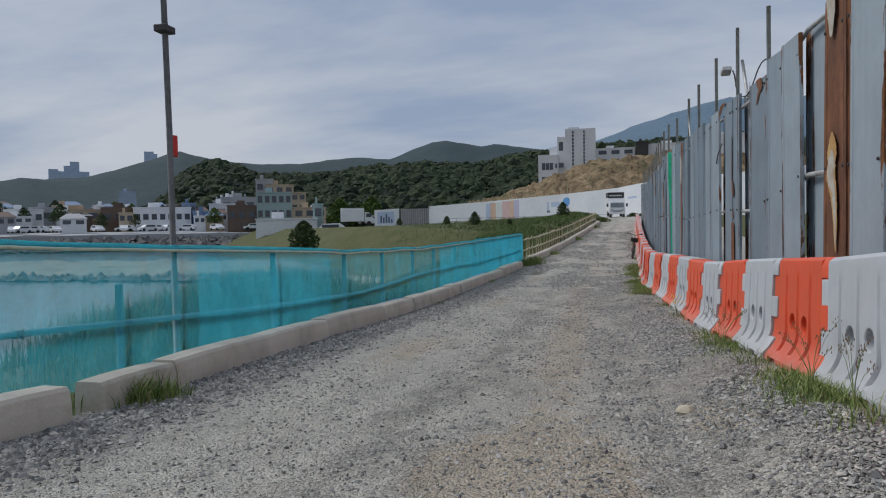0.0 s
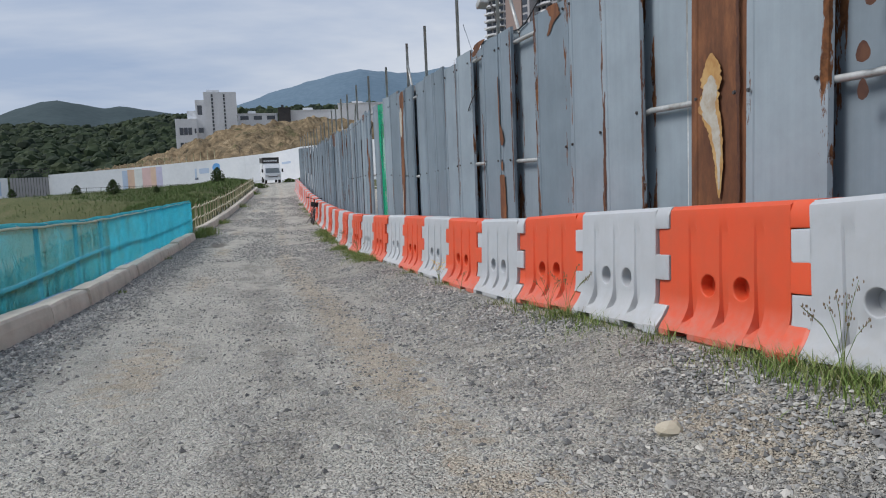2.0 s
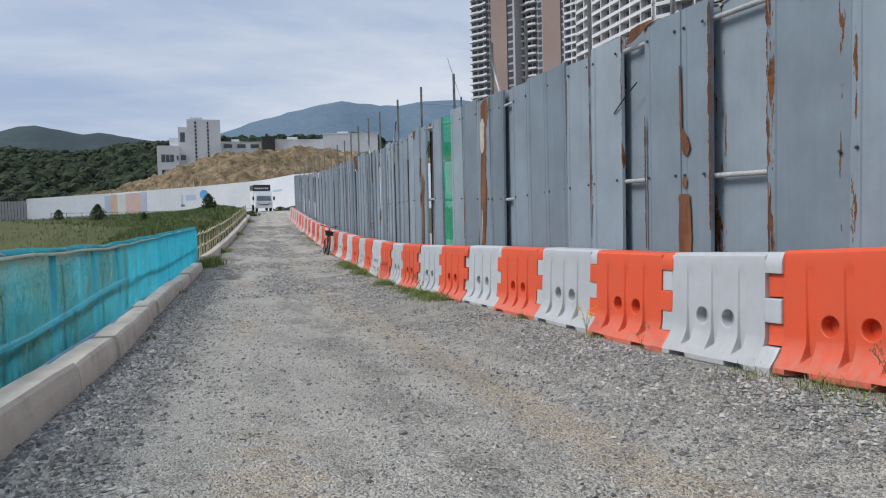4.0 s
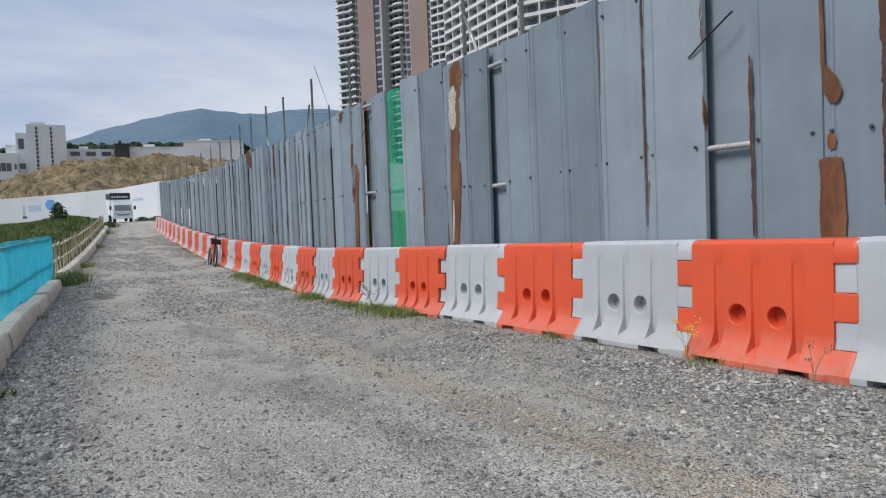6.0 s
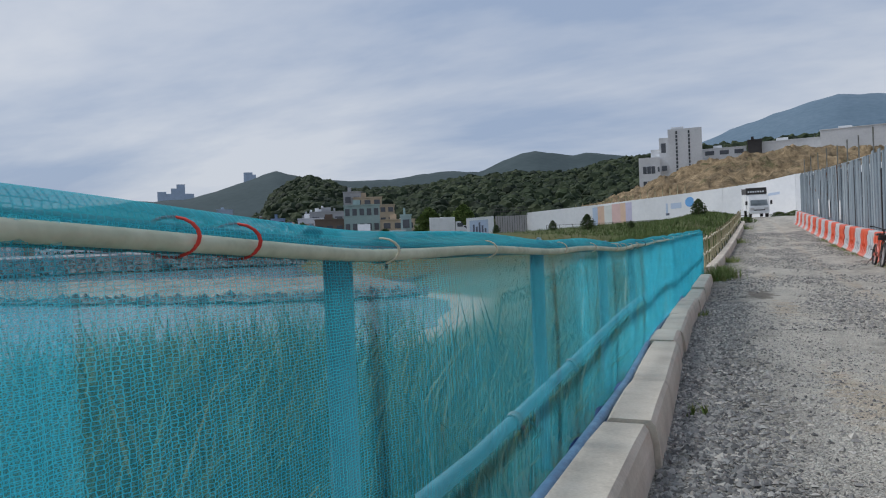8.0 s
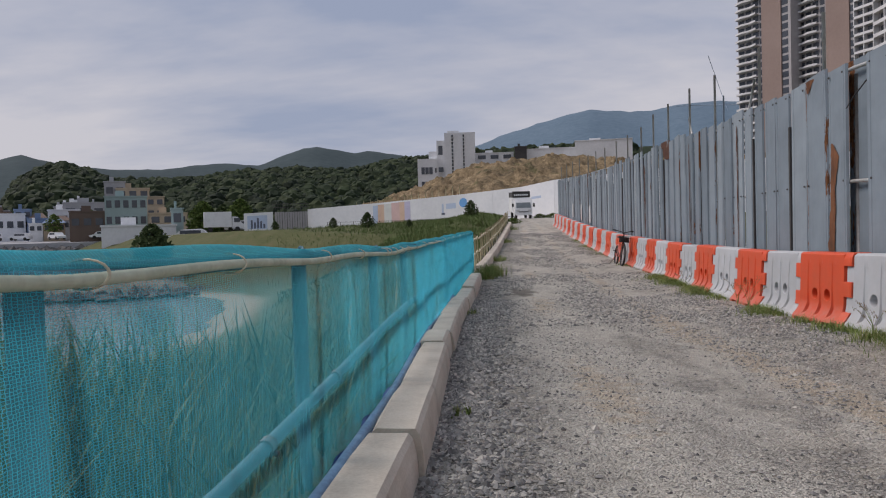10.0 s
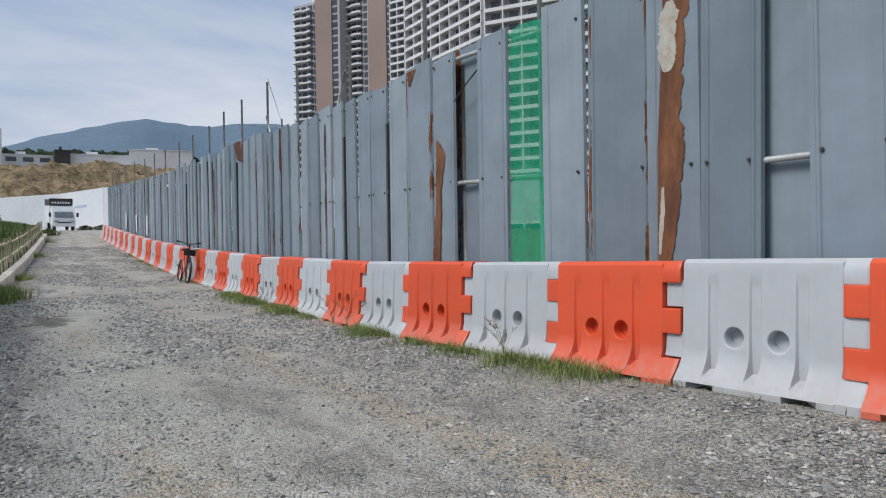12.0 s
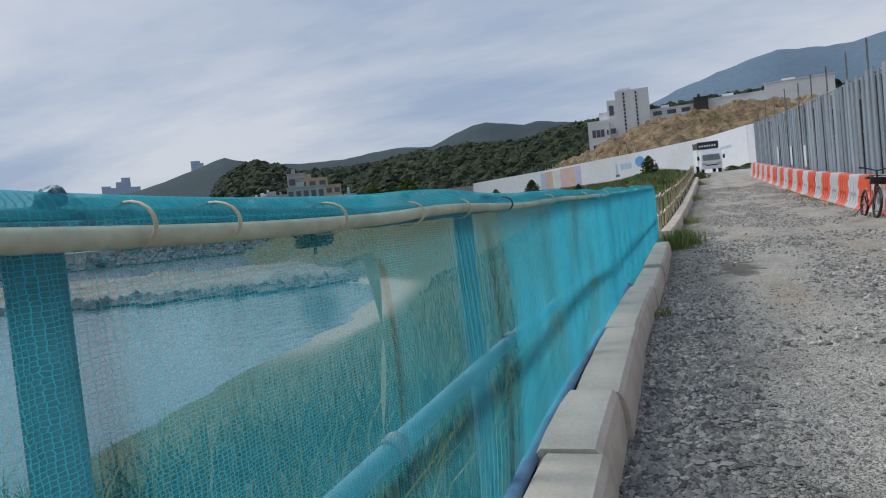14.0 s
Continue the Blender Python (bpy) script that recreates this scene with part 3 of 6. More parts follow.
for i in range(18):
    a = 23.6 + 2 * i
    ob = part("block", far_kerb, "concrete", kerb)
    ob.location = (kerb_x(a + 1), a + 1, road_z(a + 1))
    ob.rotation_euler = (math.atan2(road_z(a + 2) - road_z(a), 2), 0, -math.atan2(kerb_x(a + 2) - kerb_x(a), 2))


# ---- plastic barriers ----
BL, BH, LUG = 1.262, 0.89, 0.078


def barrier_mesh(name):
    """One moulded unit along y, its face towards -x: flared foot, three upright channels, two round holes, toothed ends."""
    def face(z):
        f = z / BH
        if f < 0.07:
            return -0.27
        if f < 0.34:
            t = (f - 0.07) / 0.27
            return -0.27 + 0.12 * (1 - (1 - t) ** 2.2)
        return -0.150 + 0.03 * (f - 0.34) / 0.66

    def solid(cols, zs, shape, holes=()):
        """A block between the given columns and heights, its front pushed in or out by shape(y, z)."""
        bm = bmesh.new()
        front = [[bm.verts.new(shape(y, z)) for y in cols] for z in zs]
        back = [[bm.verts.new((-face(z) * 0.9, y, z)) for y in cols] for z in zs]
        nr, nc = len(zs), len(cols)

        def own(*vs):
            bm.faces.new([bm.verts.new(v.co) for v in vs])
        def in_hole(y, z):
            return any(abs(y - c) < 0.096 and abs(z - HZ) < 0.096 for c in holes)
        for c in holes:
            i0, i1 = [min(range(nr), key=lambda k: abs(zs[k] - HZ - s * 0.096)) for s in (-1, 1)]
            j0, j1 = [min(range(nc), key=lambda k: abs(cols[k] - c - s * 0.096)) for s in (-1, 1)]
            loop = [front[i0][j] for j in range(j0, j1)] + [front[i][j1] for i in range(i0, i1)] + [front[i1][j] for j in range(j1, j0, -1)] + [front[i][j0] for i in range(i1, i0, -1)]
            angles = [math.atan2(v.co.z - HZ, v.co.y - c) for v in loop]
            rims = [loop]
            for rad, deep, fresh in ((0.078, 0.0, False), (0.073, 0.003, False), (0.0705, 0.010, False), (0.0705, 0.010, True), (0.066, 0.15, False)):
                rim = [bm.verts.new((face(HZ + rad * math.sin(a)) + deep if deep < 0.1 else -0.062, c + rad * math.cos(a), HZ + rad * math.sin(a))) for a in angles]
                if not fresh:
                    for k in range(len(rim)):
                        m = (k + 1) % len(rim)
                        bm.faces.new((rims[-1][k], rim[k], rim[m], rims[-1][m])).smooth = True
                rims.append(rim)
            bm.faces.new([bm.verts.new(v.co) for v in rims[-1]])
        for i in range(nr - 1):
            for j in range(nc - 1):
                if in_hole((cols[j] + cols[j + 1]) / 2, (zs[i] + zs[i + 1]) / 2):
                    continue
                bm.faces.new((front[i][j], front[i + 1][j], front[i + 1][j + 1], front[i][j + 1])).smooth = True
            own(front[i][0], back[i][0], back[i + 1][0], front[i + 1][0])
            own(front[i][-1], front[i + 1][-1], back[i + 1][-1], back[i][-1])
            own(back[i][0], back[i][-1], back[i + 1][-1], back[i + 1][0])
        for j in range(nc - 1):
            own(front[0][j], front[0][j + 1], back[0][j + 1], back[0][j])
            own(front[-1][j], back[-1][j], back[-1][j + 1], front[-1][j + 1])
        bmesh.ops.delete(bm, geom=[v for v in bm.verts if not v.link_faces], context="VERTS")
        bmesh.ops.recalc_face_normals(bm, faces=bm.faces)
        return mesh_from(bm, name)

    GROOVES, HOLES, HZ = (-0.31, 0.0, 0.31), (-0.155, 0.155), 0.365
    end = BL / 2 - LUG

    def core(y, z):
        x, yy, zz = face(z), y, z
        for c in GROOVES:
            d = abs(y - c)
            if d < 0.045 and 0.10 < z < 0.80:
                k = sstep(0.043, 0.033, d) * sstep(0.10, 0.13, z) * sstep(0.80, 0.70, z)
                x += (max(-0.130, x + 0.012) - x) * k
        if z < 0.011:
            x += 0.015
        if z < 0.03 and 0.25 < abs(y) < 0.41:
            x = -0.12
        if z > 0.86:
            x += 0.03 * sstep(0.86, BH, z)
        return (x, yy, zz)

    ys = {-end, end, -0.45, 0.45, -0.40, 0.40}
    for c in GROOVES:
        ys |= {c + s * v for s in (-1, 1) for v in (0.045, 0.043, 0.033, 0.015)}
    for c in HOLES:
        ys |= {round(c - 0.096 + 0.016 * k, 4) for k in range(13)}
    ys = sorted(round(v, 4) for v in ys)
    ys = [ys[0]] + [b for a, b in zip(ys, ys[1:]) if b - a > 0.0015]
    zs = [0, 0.012, 0.05, 0.09, 0.11, 0.14, 0.17, 0.20, 0.23, 0.255] + [round(HZ - 0.096 + 0.016 * k, 4) for k in range(13)] + [0.48, 0.52, 0.58, 0.66, 0.70, 0.73, 0.76, 0.80, 0.84, 0.865, 0.88, BH]
    pieces = [solid(ys, zs, core, HOLES)]
    cuts = [0, 0.1955, 0.3735, 0.5515, 0.7385, BH]
    for band in range(5):
        lo, hi = cuts[band], cuts[band + 1]
        s = 1 if band % 2 else -1
        a, b = end - 0.002, BL / 2 + LUG - 0.006
        cols = sorted(s * v for v in (a, a + 0.03, b - 0.03, b - 0.022, b - 0.012, b))
        tz = [lo + (hi - lo) * t for t in (0, 0.05, 0.07, 0.3, 0.6, 0.93, 0.95, 1)]

        def tooth(y, z):
            near = min(b - abs(y), 0.02) / 0.02
            rim = min((z - lo) if band else 1, (hi - z) if band < 4 else 1, 0.01) / 0.01
            x = face(z) + 0.010 * (1 - near) + 0.0025 * (1 - rim)
            if z > 0.86:
                x += 0.03 * sstep(0.86, BH, z)
            return (x, y, z)
        pieces.append(solid(cols, tz, tooth))
    return pieces

bar_mesh = {}
for key in ("orange", "white"):
    bar_mesh[key] = barrier_mesh("plastic_barrier")
    for me in bar_mesh[key]:
        me.materials.append(M[key])
        me.set_sharp_from_angle(angle=radians(28))

# joints lie at y = 4.87 + n * BL; every second unit is orange
s, i = 6.141 + BL / 2 - 8 * BL, -8
rng = random.Random(11)
while s < 57:
    x = fence_x(s) - 0.36
    slope = (fence_x(s + 0.6) - fence_x(s - 0.6)) / 1.2
    rise = (base_z(s + 0.6) - base_z(s - 0.6)) / 1.2
    key = "orange" if i % 2 == 0 else "white"
    ob = new("plastic_barrier", bar_mesh[key][0])
    for me in bar_mesh[key][1:]:
        part("interlock_tooth", me, None, ob)
    pull = 0.20 if i == -8 else 0.0
    ob.location = (x + rng.uniform(-0.015, 0.015), s - pull, base_z(s) - lerp(s, [3, 9], [0.0, 0.018]) + rng.uniform(-0.006, 0.006))
    ob.rotation_euler = (math.atan(rise), rng.uniform(-0.012, 0.012), -math.atan(slope) + rng.uniform(-0.012, 0.012))
    tagged(ob, f"{key} moulded plastic barrier with two holes beside the gravel road", "barrier", "road barriers")
    s += BL / math.hypot(1, slope)
    i += 1


# ---- steel panel fence ----
def panel_mesh(width, height, ribs, seed, top=0.0):
    """A pressed sheet, folded along its edges and ribs, 1.2 mm steel drawn with a real back."""
    r = random.Random(seed)
    prof = [(-width / 2, 0.03), (-width / 2 + 0.012, 0.0)]
    for c in ribs:
        prof += [(c - 0.020, 0.0), (c - 0.010, -0.009), (c + 0.010, -0.009), (c + 0.020, 0.0)]
    prof += [(width / 2 - 0.012, 0.0), (width / 2, 0.03)]
    n = 7
    verts, faces = [], []
    bow, lean = r.uniform(-0.02, 0.02), r.uniform(-0.012, 0.012)
    for side in (0, 1):
        for k in range(n + 1):
            t = k / n
            for y, x in prof:
                verts.append((x + side * 0.003 + bow * math.sin(math.pi * t) * (y / width), y + lean * t, height * t + (top * y if k == n else 0)))
    c, half = len(prof), (n + 1) * len(prof)
    for k in range(n):
        for j in range(c - 1):
            a = k * c + j
            faces.append((a, a + c, a + c + 1, a + 1))
            faces.append((half + a, half + a + 1, half + a + c + 1, half + a + c))
        for j in (0, c - 1):
            a = k * c + j
            faces.append((a, half + a, half + a + c, a + c))
    for j in range(c - 1):
        a = n * c + j
        faces.append((a, half + a, half + a + 1, a + 1))
    return pydata("panel", verts, faces)


fence = tagged(empty("steel_fence"), "tall grey corrugated steel hoarding with rust streaks and bare pipe rails", "fence", kind="structure")
# joints between the panels along the road; gaps where a sheet is set back
PANELS = [-9.3, -8.7, -8.1, -7.5, -6.9, -6.3, -5.7, -5.1, -4.5, -3.95, -3.4, -2.85, -2.3, -1.68, -1.08, -0.36, 0.2, 0.86, 1.48, 2.18, 2.95, 3.66, 4.07, 4.65, 5.1, 5.71, 6.3, 6.85, 7.38, 7.92, 8.31, 8.80, 9.28, 10.03, 10.55, 11.14, 11.62, 12.10, 12.62, 13.3, 13.92]
SLITS = [13.92, 15.5, 18.8, 20.6, 22.4, 25.7, 27.3, 29.1, 31.6, 34.5, 38.0, 40.4, 43.0, 46.0, 50.0, 54.0, 58.0]
for a, b in zip(SLITS, SLITS[1:]):
    n = round((b - a) / 0.55)
    PANELS += [a + (b - a) * k / n for k in range(1, n + 1)]
SET_BACK = {0.2, 2.95, 4.65, 7.92, 11.62, -1.68}
GAPS = {10.03, -1.08, -2.3, 12.10, 3.66} | set(SLITS)
rng = random.Random(5)
shared = {}
bolt_bm = bmesh.new()
bmesh.ops.create_cone(bolt_bm, cap_ends=True, segments=6, radius1=0.017, radius2=0.013, depth=0.012, matrix=Matrix.Rotation(radians(-90), 4, "Y"))
bolt_me = mesh_from(bolt_bm, "bolt")
bolt_me.materials.append(M["dark"])
for a, b in zip(PANELS, PANELS[1:]):
    mid = (a + b) / 2
    back = a in SET_BACK
    if abs(a - 10.55) < 0.01:
        continue
    far = mid > 24
    loose_edge = mid > 13 and rng.random() < 0.4
    top = 3.30 if mid < 12 else lerp(mid, [12, 16, 19, 22, 25, 35, 60], [3.30, 3.30, 3.40, 3.56, 3.62, 3.85, 5.25])
    if mid < 2:
        top = lerp(mid, [-9, -2, 2], [3.95, 3.62, 3.40])
    z0 = base_z(mid) + 0.02
    width = (b - a) + (0.03 if not back else 0.50)
    if loose_edge:
        width -= 0.06
    if b in GAPS:
        width, mid = width - (0.07 if mid < 13 else 0.11), mid - 0.03
    h = top - z0 + rng.uniform(-0.05, 0.05)
    rib = [-width / 2 + 0.07, width / 2 - 0.07] if rng.random() < 0.55 else [width / 2 - 0.09]
    if far:
        key = (round(width, 2), round(h, 1), len(rib))
        me = shared.setdefault(key, panel_mesh(width, round(h, 1), rib, 1))
    else:
        me = panel_mesh(width, h, rib, rng.random(), rng.uniform(-0.05, 0.05))
    key = "steel"
    if abs(a + 0.36) < 0.01:
        key = "rustplain"
    ob = part("panel", me, key, fence)
    ob.location = (fence_x(mid) + (0.115 if back else rng.uniform(-0.004, 0.004)), mid, z0)
    ob.rotation_euler = (rng.uniform(-0.006, 0.006) if not far else rng.uniform(-0.015, 0.015), rng.uniform(-0.006, 0.006), (rng.uniform(-0.11, 0.01) if mid > 12 else rng.uniform(-0.018, 0.018)) - math.atan((fence_x(mid + 0.5) - fence_x(mid - 0.5))))

# added near-black strips stand for shade in the slits; posts close them from behind
for y in SLITS[:-1] + [16.7, 19.6, 24.1, 26.4, 30.2, 33.0, 36.1, 39.2]:
    bm = bmesh.new()
    h = lerp(y, [12, 16, 19, 22, 25, 35, 60], [3.25, 3.25, 3.33, 3.45, 3.5, 3.7, 5.1]) - base_z(y)
    box(bm, (-0.004, -0.022, 0), (0.14, 0.022, h * rng.uniform(0.82, 1.0)), 0.006)
    part("channel", bm, "dark", fence, "near-black strip painted as the shaded gap between two sheets").location = (fence_x(y), y, base_z(y))
# these posts are coloured dark so that the slits look shaded
for y in SLITS[1:] + [13.3, 12.1, 16.6, 24.0, 26.5, 30.3, 33, 36.2]:
    bm = bmesh.new()
    tube(bm, [(fence_x(y) + 0.14, y - 0.02, base_z(y)), (fence_x(y) + 0.15, y - 0.02, base_z(y) + 3.15)], 0.045, 8)
    part("post", bm, "darkpipe", fence, "post coloured dark for the shade behind a slit")

# rails behind the sheets and posts that stand over them
def fence_rail_z(y):
    return lerp(y, [-9, -1.3, 0.8, 1.6, 2.9, 5.1, 8.3, 10.8, 11.9, 16, 20, 60], [2.05, 1.97, 2.0, 1.85, 1.69, 1.73, 1.62, 1.72, 1.76, 1.75, 1.8, 3.6])


for up in (-1.1, 0.0, 1.44):
    bm = bmesh.new()
    pts = [(fence_x(y) + 0.055, y, fence_rail_z(y) + up) for y in list(np.arange(-9, 13, 0.7)) + list(range(14, 60, 3))]
    tube(bm, pts, 0.025, 10)
    part("rail", bm, "pipe", fence, "grey steel pipe rail")
for y, ztop in ((-7.0, 4.7), (-4.2, 4.6), (-2.0, 4.5), (0.4, 4.2), (2.6, 4.2), (4.35, 4.42), (5.95, 4.34), (7.7, 4.24), (8.95, 4.19), (10.75, 4.05), (13.0, 4.22), (15.5, 4.36), (18.1, 4.45), (20.1, 4.57), (22.3, 4.6), (24.2, 4.63), (26.0, 4.51), (28.5, 4.6), (31, 4.7), (34, 4.8), (37, 5.0), (40, 5.1), (44, 5.4), (48, 5.6), (52, 5.8), (56, 6.0)):
    bm = bmesh.new()
    x = fence_x(y) + 0.14
    lean = rng.uniform(-0.03, 0.03)
    tube(bm, [(x, y, base_z(y) - 0.1), (x + lean * 0.5, y + lean, ztop)], 0.026, 8)
    part("post", bm, "pipe", fence, "grey steel scaffold post")

# ---- net fence beside the sea ----
net_fence = tagged(empty("net_fence"), "pipe railing hung with turquoise netting along the kerb", "fence")


def net_x(y):
    return lerp(y, [-60, -8, -1.9, 2.5, 7, 10.9, 12.75, 15.4, 20.8, 23.5], [-5.83, -1.68, -1.13, -0.81, -0.55, -0.31, -0.18, 0.0, 0.47, 0.69])


def rail_top(y):
    return lerp(y, [-12, -2.3, -0.5, 3, 4.2, 9, 14, 23], [1.70, 1.45, 1.365, 1.23, 1.16, 1.085, 1.13, 1.25])


def rail_mid(y):
    return lerp(y, [-12, -2.1, -0.2, 1.9, 4.9, 6.5, 8.5, 10, 12, 15, 23], [1.12, 0.78, 0.665, 0.555, 0.45, 0.48, 0.535, 0.55, 0.525, 0.50, 0.64])


rng = random.Random(8)
for y in [-10.6, -8.6, -6.6, -4.6, -2.6, -1.06, 1.8, 4.2, 6.1, 8.09, 9.85, 12.0, 14.1, 16.1, 18.1, 20.1, 22.1, 23.1]:
    bm = bmesh.new()
    tube(bm, [(net_x(y) - 0.02, y, road_z(y) - 0.25), (net_x(y) - 0.02, y, rail_top(y) + (0.0 if y != -1.06 else -0.32))], 0.034, 12)
    part("post", bm, "greenpipe", net_fence, "painted steel post")
for zf, r, key, name in ((rail_top, 0.024, "greenpipe", "top_rail"), (rail_mid, 0.027, "greenpipe", "mid_rail")):
    bm = bmesh.new()
    tube(bm, [(net_x(y) + 0.02, y, zf(y)) for y in np.arange(-11, 23.3, 0.8)], r, 12)
    part(name, bm, key, net_fence)


def net_sheet(name, key, x_off, y0, y1, zlo, zhi, amp, wave):
    step = wave / 2
    ys = np.arange(y0, y1, step)
    rows = 9
    verts, faces, uvs = [], [], []
    for j, y in enumerate(ys):
        y = float(y)
        lo, hi = zlo(y), zhi(y)
        for k in range(rows):
            t = k / (rows - 1)
            belly = 0.035 * math.sin(math.pi * t) * (0.6 + 0.8 * noise.noise((y * 0.45, 0, 5)))
            tuck = amp * (1 if j % 2 else -1) * (0.6 + 0.7 * noise.noise((y * 1.7, t * 2, 9)))
            verts.append((net_x(y) + x_off + belly + tuck, y, lo + (hi - lo) * t + 0.015 * noise.noise((y * 1.2, t, 2))))
            uvs.append((y, t * (hi - lo)))
    for j in range(len(ys) - 1):
        for k in range(rows - 1):
            a = j * rows + k
            faces.append((a, a + rows, a + rows + 1, a + 1))
    me = pydata(name, verts, faces, True)
    layer = me.uv_layers.new(name="UVMap")
    for loop in me.loops:
        layer.data[loop.index].uv = uvs[loop.vertex_index]
    me.materials.append(M[key])
    return part(name, me, None, net_fence, "sagging turquoise fishing net")


net_sheet("net", "net", 0.055, -11, 23.15, lambda y: road_z(y) + 0.10, lambda y: rail_top(y) + 0.01, 0.006, 0.05)
net_sheet("net", "net", 0.066, 0.0, 3.4, lambda y: road_z(y) + 0.08, lambda y: rail_top(y) + 0.01, 0.006, 0.055)
net_sheet("net", "net", 0.068, 10.0, 23.15, lambda y: road_z(y) + 0.08, lambda y: rail_top(y) + 0.01, 0.006, 0.055)
net_sheet("net", "net", 0.080, 13.5, 23.15, lambda y: road_z(y) + 0.08, lambda y: rail_top(y) + 0.01, 0.006, 0.06)


def roll_mesh(name, r, off, zoff, key, wob, parent, label, y0=-11.0, y1=23.1):
    bm = bmesh.new()
    pts = []
    for y in np.arange(y0, y1, 0.12):
        y = float(y)
        pts.append((net_x(y) + off + wob * noise.noise((y * 1.3, 3, off)), y, rail_top(y) + zoff + wob * 1.3 * noise.noise((y * 0.9, 7, off))))
    tube(bm, pts, r, 12)
    layer = bm.loops.layers.uv.new("UVMap")
    for f in bm.faces:
        for lp in f.loops:
            lp[layer].uv = (lp.vert.co.y, lp.vert.co.z + lp.vert.co.x)
    return part(name, bm, key, parent, label)


roll_mesh("net_roll", 0.034, 0.015, 0.018, "roll", 0.016, net_fence, "net gathered round the top rail")
roll_mesh("foam_hose", 0.0145, 0.06, -0.008, "foam", 0.012, net_fence, "pale foam hose tied under the top rail")
bm = bmesh.new()
tube(bm, [(kerb_x(y) - 0.275, y, road_z(y) + 0.21 + 0.015 * math.sin(y * 1.3)) for y in np.arange(3, 16, 0.5)], 0.03, 10)
part("lower_pipe", bm, "bluepipe", net_fence, "blue plastic pipe at the foot of the net")

# couplers on the lower rail
for y in (-2.2, -0.24, 1.85, 4.0, 5.45, 6.6, 8.95, 10.2, 12.0, 14.1, 16.1, 18.1, 20.1):
    bm = bmesh.new()
    z = rail_mid(y)
    tube(bm, [(net_x(y) + 0.02, y - 0.035, z), (net_x(y) + 0.02, y + 0.035, z)], 0.034, 12)
    tube(bm, [(net_x(y) + 0.02, y, z - 0.01), (net_x(y) + 0.065, y, z - 0.03)], 0.012, 8)
    part("coupler", bm, "darkpipe", net_fence, "dark pipe coupler")

# blue tarpaulin crumpled between the net and the kerb
verts, faces = [], []
ys = np.arange(5.5, 14.5, 0.07)
for y in ys:
    y = float(y)
    fade = sstep(5.5, 6.5, y) * (1 - sstep(12.5, 14.5, y))
    for k in range(7):
        t = k / 6
        x = net_x(y) + 0.075 + (kerb_x(y) - 0.23 - net_x(y) - 0.075) * t
        z = road_z(y) + 0.05 + (0.13 * (1 - t) + 0.08 * t) * fade + 0.05 * noise.noise((y * 2.6, t * 3, 3)) + 0.03 * noise.noise((y * 8, t * 5, 1))
        verts.append((x + 0.02 * noise.noise((y * 5, t * 3, 8)), y, z))
for j in range(len(ys) - 1):
    for k in range(6):
        a = j * 7 + k
        faces.append((a, a + 7, a + 8, a + 1))
M["tarp"] = worn("blue_tarpaulin", (0.035, 0.10, 0.30), (0.02, 0.055, 0.18), (0.07, 0.17, 0.42), 30, 6, 0.45)
tarp = part("tarpaulin", pydata("tarpaulin", verts, faces, True), "tarp")
tagged(tarp, "crumpled dark blue tarpaulin behind the concrete kerb", "tarpaulin")

# the tall scaffold pole with a red rag
bm = bmesh.new()
pole = tagged(empty("flag_pole", (net_x(-0.24) - 0.02, -0.24, road_z(-0.24))), "tall grey scaffold pole with a red rag tied on", "pole")
tube(bm, [(0, 0, -0.2), (-0.03, 0.02, 2.5), (-0.10, 0.05, 5.2)], 0.03, 12)
part("shaft", bm, "darkpipe", pole)
bm = bmesh.new()
box(bm, (-0.05, 0.03, 2.22), (-0.015, 0.15, 2.44), 0.008)
part("rag", bm, "red", pole, "bright red rag")
bm = bmesh.new()
box(bm, (-0.11, -0.09, 3.46), (0.03, 0.09, 3.53), 0.01)
part("clamp", bm, "dark", pole, "rusty scaffold clamp")


# ---- hoarding wall across the head of the road ----
WALL = [(-24.9, 88.8, 2.08, 4.35), (-21.5, 89.5, 2.1, 4.5), (-17.4, 90.3, 2.14, 4.73), (-7.9, 87.3, 2.26, 5.15), (2.0, 82.3, 2.66, 5.65), (7.8, 78.3, 2.75, 6.0), (10.9, 75.3, 2.86, 6.44), (24, 66, 3.0, 7.0), (60, 55, 4, 8)]
hoarding = tagged(empty("hoarding_wall"), "long white site hoarding with faded printed pictures", "wall", kind="structure")
for (xa, ya, la, ta), (xb, yb, lb, tb) in zip(WALL, WALL[1:]):
    n = max(1, round(math.hypot(xb - xa, yb - ya) / 3))
    for i in range(n):
        if xa == -21.5:
            continue
        p, q = i / n, (i + 1) / n
        A = Vector((xa + (xb - xa) * p, ya + (yb - ya) * p, 0))
        B = Vector((xa + (xb - xa) * q, ya + (yb - ya) * q, 0))
        side = (B - A).normalized().cross(Vector((0, 0, 1))) * 0.06
        lo = (la + (lb - la) * p - 0.6, la + (lb - la) * q - 0.6)
        hi = (ta + (tb - ta) * p, ta + (tb - ta) * q)
        A2, B2 = A + (B - A) * 0.002, B - (B - A) * 0.002
        vs = [(*(A2 + sg * side).xy, z) for sg in (0, 1) for z in (lo[0], hi[0])] + [(*(B2 + sg * side).xy, z) for sg in (0, 1) for z in (lo[1], hi[1])]
        me = pydata("panel", vs, [(0, 4, 5, 1), (2, 3, 7, 6), (1, 5, 7, 3), (0, 1, 3, 2), (4, 6, 7, 5)])
        part("panel", me, "wall", hoarding)


# ---- far ground: earth bank, wooded hills, mountains ----
EYE = (0.3, 2.3, 1.2)
EYE_A = (3.02, -6.82, 1.52)


